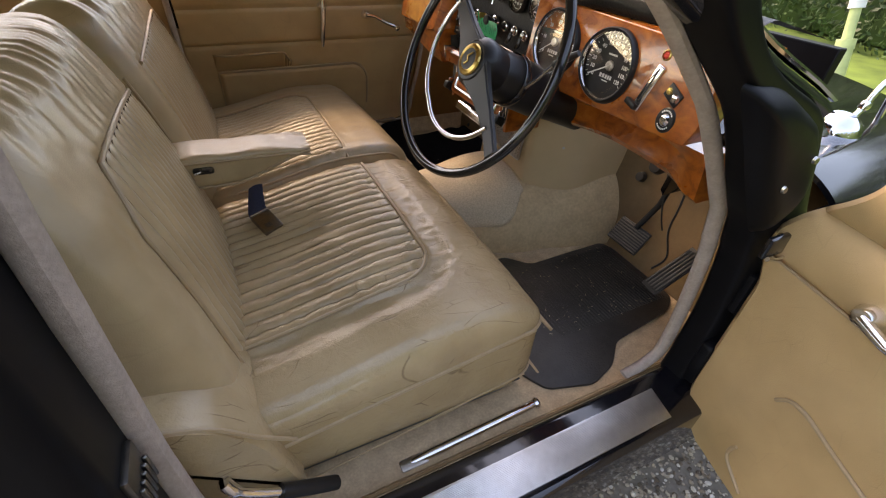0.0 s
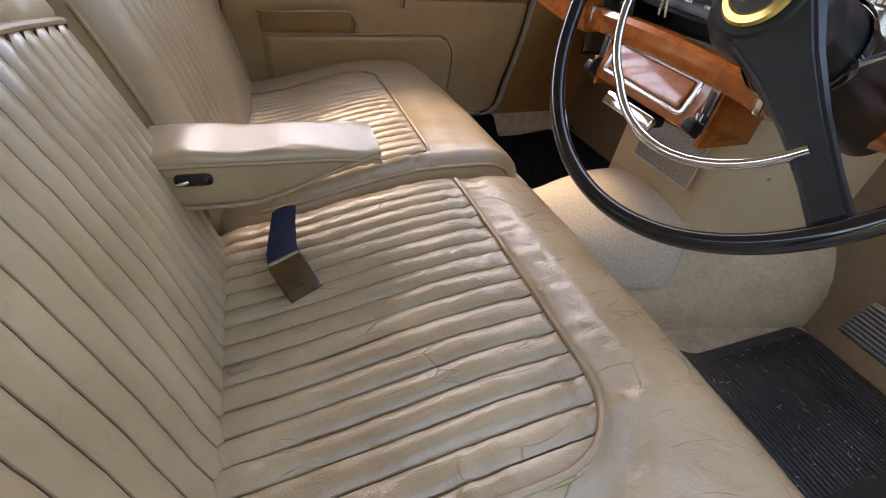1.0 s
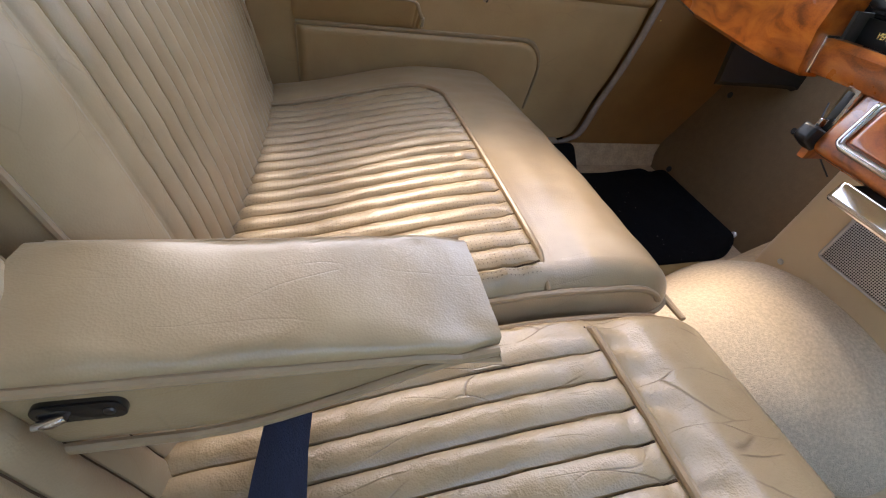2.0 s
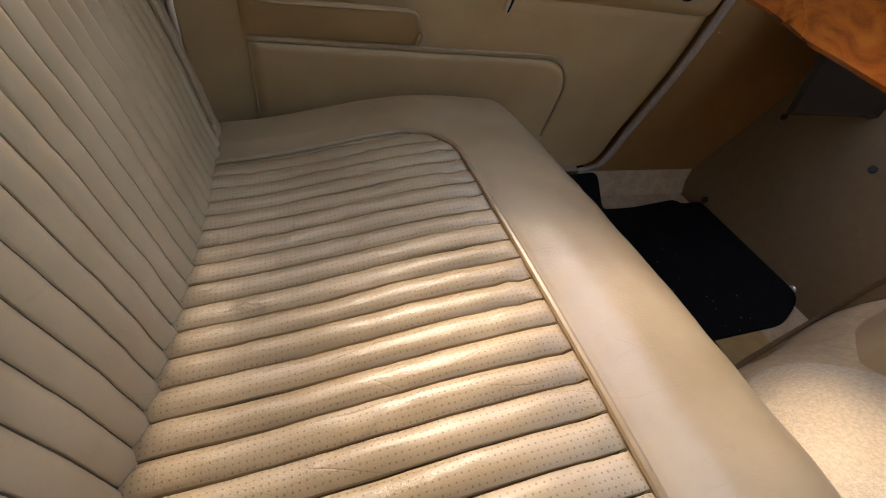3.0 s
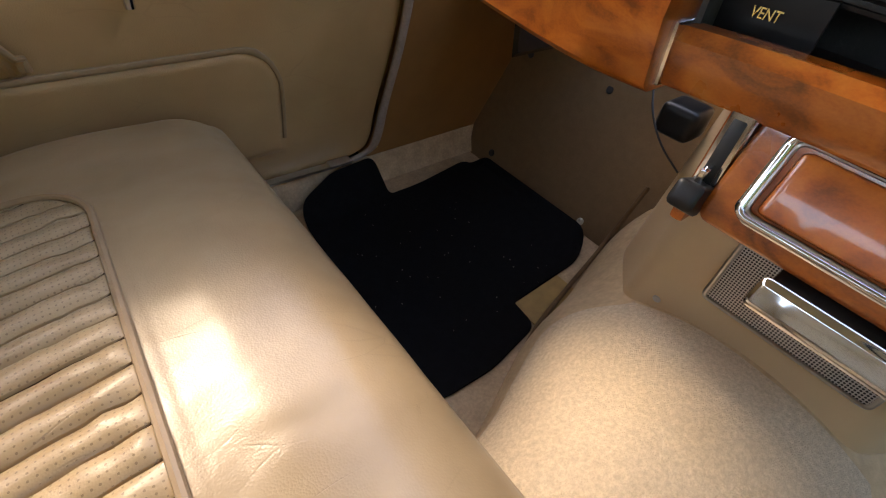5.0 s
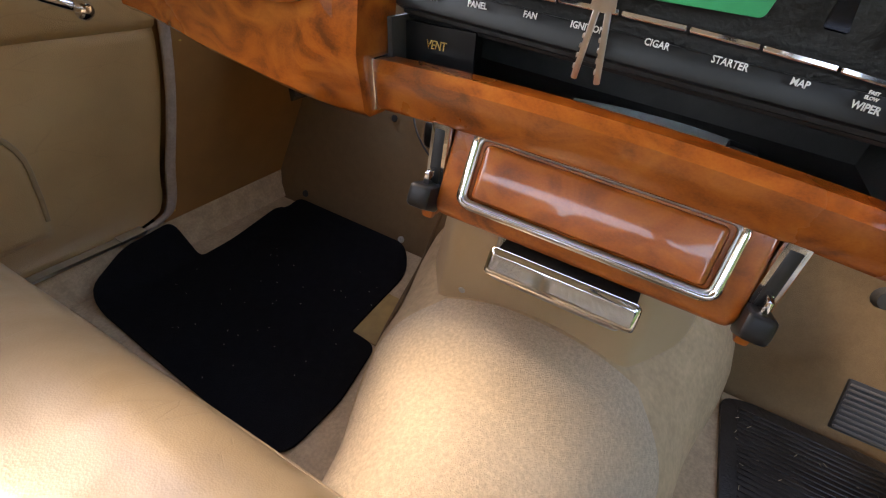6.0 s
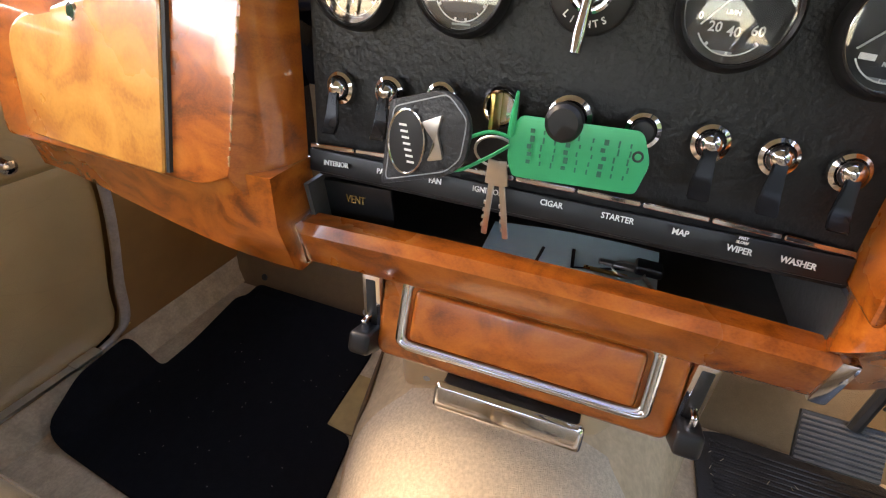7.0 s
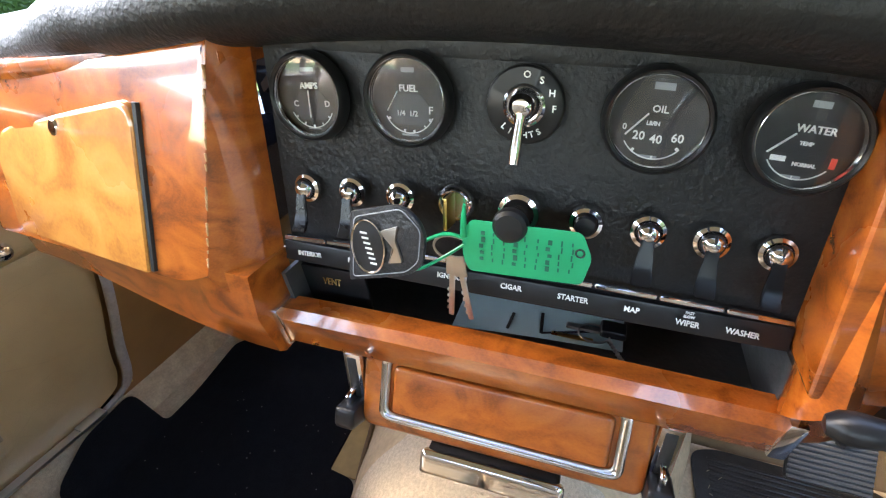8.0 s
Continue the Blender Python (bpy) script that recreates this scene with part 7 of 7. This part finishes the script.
def outside():
    e = thing("car_front", (0.8, 0, 0.0), "glossy black bonnet and front wings of the old saloon", "car body")

    def bonnet(u, v):
        x, y = 0.30 + 1.18 * u, -0.47 + 0.94 * v
        return Vector((x, y, 0.900 - 0.14 * u - 0.055 * (abs(y) / 0.47) ** 2.2 - 0.10 * smoothstep(0.8, 1.0, u)))
    part("bonnet", sheet(bonnet, 24, 24, 0.02), PAINT, e)
    for s in (1, -1):
        section = curve([(0, 0.46, 0.60), (0, 0.49, 0.815), (0, 0.54, 0.862), (0, 0.62, 0.878), (0, 0.70, 0.865), (0, 0.765, 0.81), (0, 0.80, 0.70), (0, 0.81, 0.50), (0, 0.80, 0.26)], 5)

        def wing(u, v, s=s):
            x = 0.10 + 1.435 * u
            u = max(0.0, (x - 0.475) / 1.06)
            p = section[min(len(section) - 1, int(round(v * (len(section) - 1))))]
            sink = 0.13 * u + 0.12 * smoothstep(0.70, 1.0, u) ** 2 - 0.014 * math.sin(math.pi * min(1, 1.3 * u))
            return Vector((x, s * p.y, p.z - sink * smoothstep(0.3, 0.8, p.z)))
        part("wing", sheet(wing, 40, len(section) - 1, 0.01 * s), PAINT, e)
    part("scuttle", rbox((0.22, -0.43, 0.85), (0.46, 0.43, 0.895), 0.02, 3), PAINT, e)
    w = thing("windscreen_wiper", (0.24, -0.56, 0.88), "chrome windscreen wiper arm at the scuttle", "wiper")
    part("arm", tube(curve([(0.24, -0.56, 0.88), (0.20, -0.60, 0.91), (0.14, -0.62, 0.935), (0.09, -0.63, 0.955)], 5), 0.004, 8), CHROME, w)
    part("blade", tube([(0.17, -0.45, 0.945), (0.09, -0.63, 0.957)], 0.004, 6), CHROME, w)
    Body.fit = None
    m = thing("wing_mirror", (0.42, -0.70, 0.85), "round chrome wing mirror on a thin stalk", "mirror")
    part("head", lathe([(0.0, 0.018), (0.022, 0.014), (0.036, 0.004), (0.038, 0.0), (0.0, 0.0)], axis_frame((0.421, -0.700, 0.866), (-0.3, -0.5, 0.8)), 28), CHROME, m)
    part("stalk", tube(curve([(0.430, -0.700, 0.872), (0.445, -0.700, 0.890), (0.456, -0.700, 0.903), (0.480, -0.700, 0.945), (0.530, -0.700, 0.950), (0.560, -0.700, 0.840)], 5), 0.006, 10), CHROME, m)
    part("joint", lathe([(0.0, 0.012), (0.009, 0.008), (0.011, 0.0), (0.009, -0.008), (0.0, -0.012)], axis_frame((0.456, -0.700, 0.903), (0.4, 0, 1)), 16), CHROME, m)
    YEL = mat("pale_green_pole", (0.55, 0.60, 0.28), 0.5, scale=30, vary=0.1)
    p = thing("garden_pole", (3.0, 0.345, 0), "pale yellow-green pole standing on the lawn", "pole")

    def up(z):
        # the pole leans a little
        return (3.0, 0.345 + 0.248 * z, z)
    part("lower_tube", tube([up(0.0), up(0.60)], 0.048, 16), YEL, p)
    part("upper_tube", tube([up(0.60), up(1.60)], 0.030, 14), YEL, p)
    part("collar", tube([up(0.58), up(0.64)], 0.053, 16), YEL, p)
    part("cap", tube([up(0.81), up(0.89)], 0.044, 16), WHITE, p)


outside()


# ---- things on and under the seats ----
Body.fit = lambda p: Vector((p[0] - 0.036, p[1] - 0.032, p[2] + 0.002))


def seat_details():
    BELT = mat("navy_webbing", (0.018, 0.022, 0.045), 0.75, scale=90, vary=0.2, bump=0.6, bscale=500, aniso=(6, 1, 1))
    b = thing("seat_belt_buckle", (-0.64, -0.18, 0.59), "steel seat belt buckle on navy webbing lying on the cushion", "seat belt")
    rows = [((-0.660, -0.095, 0.634), (-0.628, -0.092, 0.640)), ((-0.668, -0.125, 0.618), (-0.632, -0.118, 0.628)), ((-0.674, -0.150, 0.604), (-0.634, -0.145, 0.612)), ((-0.672, -0.172, 0.600), (-0.630, -0.165, 0.604))]
    bm = bmesh.new()
    g_ = [[bm.verts.new(Vector(a).lerp(Vector(c), t) + Vector((0, 0, 0.004 * math.sin(math.pi * t)))) for t in (0, 0.25, 0.5, 0.75, 1)] for a, c in rows]
    for i in range(3):
        for j in range(4):
            bm.faces.new((g_[i][j], g_[i + 1][j], g_[i + 1][j + 1], g_[i][j + 1]))
    bm.normal_update()
    bmesh.ops.solidify(bm, geom=bm.faces[:], thickness=0.002)
    part("webbing", bm, BELT, b, "navy belt webbing")
    m = axis_frame((-0.640, -0.200, 0.602), (0.05, -0.35, 1.0), (1, 0.3, 0)) @ pose(0, 0, 0, 0, 0, 8)
    bk = part("buckle", rbox((-0.030, -0.022, -0.007), (0.028, 0.022, 0.007), 0.003, 2, m=m), mat("bronzed_steel", (0.24, 0.20, 0.16), 0.25, metal=1.0, scale=60, vary=0.15), b, "bronzed steel buckle")
    part("mouth", rbox((-0.0325, -0.017, -0.004), (-0.029, 0.017, 0.004), 0.001, 1, m=m), RUBBER, bk)
    bars([(0.006 + 0.003 * k, -0.004, 0.0010, 0.014) for k in range(4)], m @ Matrix.Translation((0, 0, 0.0068)), RUBBER, bk)
    part("lip", rbox((-0.0315, -0.021, -0.008), (-0.027, 0.021, 0.0082), 0.002, 2, m=m), CHROME, bk)
    # slide lever and frames
    Body.fit = lambda p: Vector((p[0] * 1.03, p[1] * 1.13 - 0.020, p[2] + 0.016))
    s = thing("seat_slide_lever", (-0.40, -0.625, 0.30), "chrome seat slide lever beside the driver cushion", "seat lever")
    part("rod", tube([(-0.525, -0.628, 0.312), (-0.48, -0.628, 0.316), (-0.24, -0.622, 0.318)], [0.006, 0.009, 0.0085], 14), CHROME, s)
    part("end", lathe([(0.0, 0.006), (0.010, 0.005), (0.012, 0.0), (0.010, -0.005), (0.0, -0.006)], axis_frame((-0.236, -0.622, 0.318), (1, 0, 0)), 18), CHROME, s)
    part("bracket", rbox((-0.545, -0.640, 0.288), (-0.49, -0.618, 0.318), 0.006, 2), STEEL, s)
    r = thing("recliner_lever", (-0.77, -0.635, 0.46), "chrome seat recliner lever with a black grip", "seat lever")
    part("arm", tube(curve([(-0.800, -0.640, 0.520), (-0.790, -0.645, 0.498), (-0.765, -0.648, 0.474), (-0.735, -0.648, 0.450)], 5), [0.009] * 6 + [0.006] * 10, 12), CHROME, r)
    part("grip", tube([(-0.738, -0.648, 0.452), (-0.70, -0.646, 0.425), (-0.66, -0.640, 0.39)], 0.011, 12), BLACK, r)
    for f, y0, y1 in ((driver_seat, -0.60, -0.05), (passenger_seat, 0.0, 0.59)):
        part("seat_pan", rbox((-0.74, y0 + 0.02, 0.335), (-0.285, y1 - 0.02, 0.40), 0.01), BLACK, f)
        for y in (y0 + 0.05, y1 - 0.05):
            part("runner", rbox((-0.76, y - 0.02, FLOOR_Z), (-0.24, y + 0.02, 0.335), 0.006), BLACK, f)
    b2 = thing("seat_side_trim", (-0.80, -0.60, 0.40), "tan leather side trim at the foot of the driver seat", "seat trim")
    bm = prism(rounded([(-0.93, 0.42), (-0.70, 0.40), (-0.735, 0.545), (-0.77, 0.612), (-0.83, 0.655), (-0.93, 0.66)], [0.01, 0.01, 0.03, 0.04, 0.04, 0.01], 5), "y", -0.632, -0.20, 0.012, seg=3)
    part("cover", bm, LEATHER, b2)
    part("seam", tube(curve([(-0.70, -0.6335, 0.545), (-0.745, -0.6335, 0.585), (-0.79, -0.6335, 0.635), (-0.86, -0.6335, 0.665)], 5), 0.0030, 6), PIPING, b2)


seat_details()
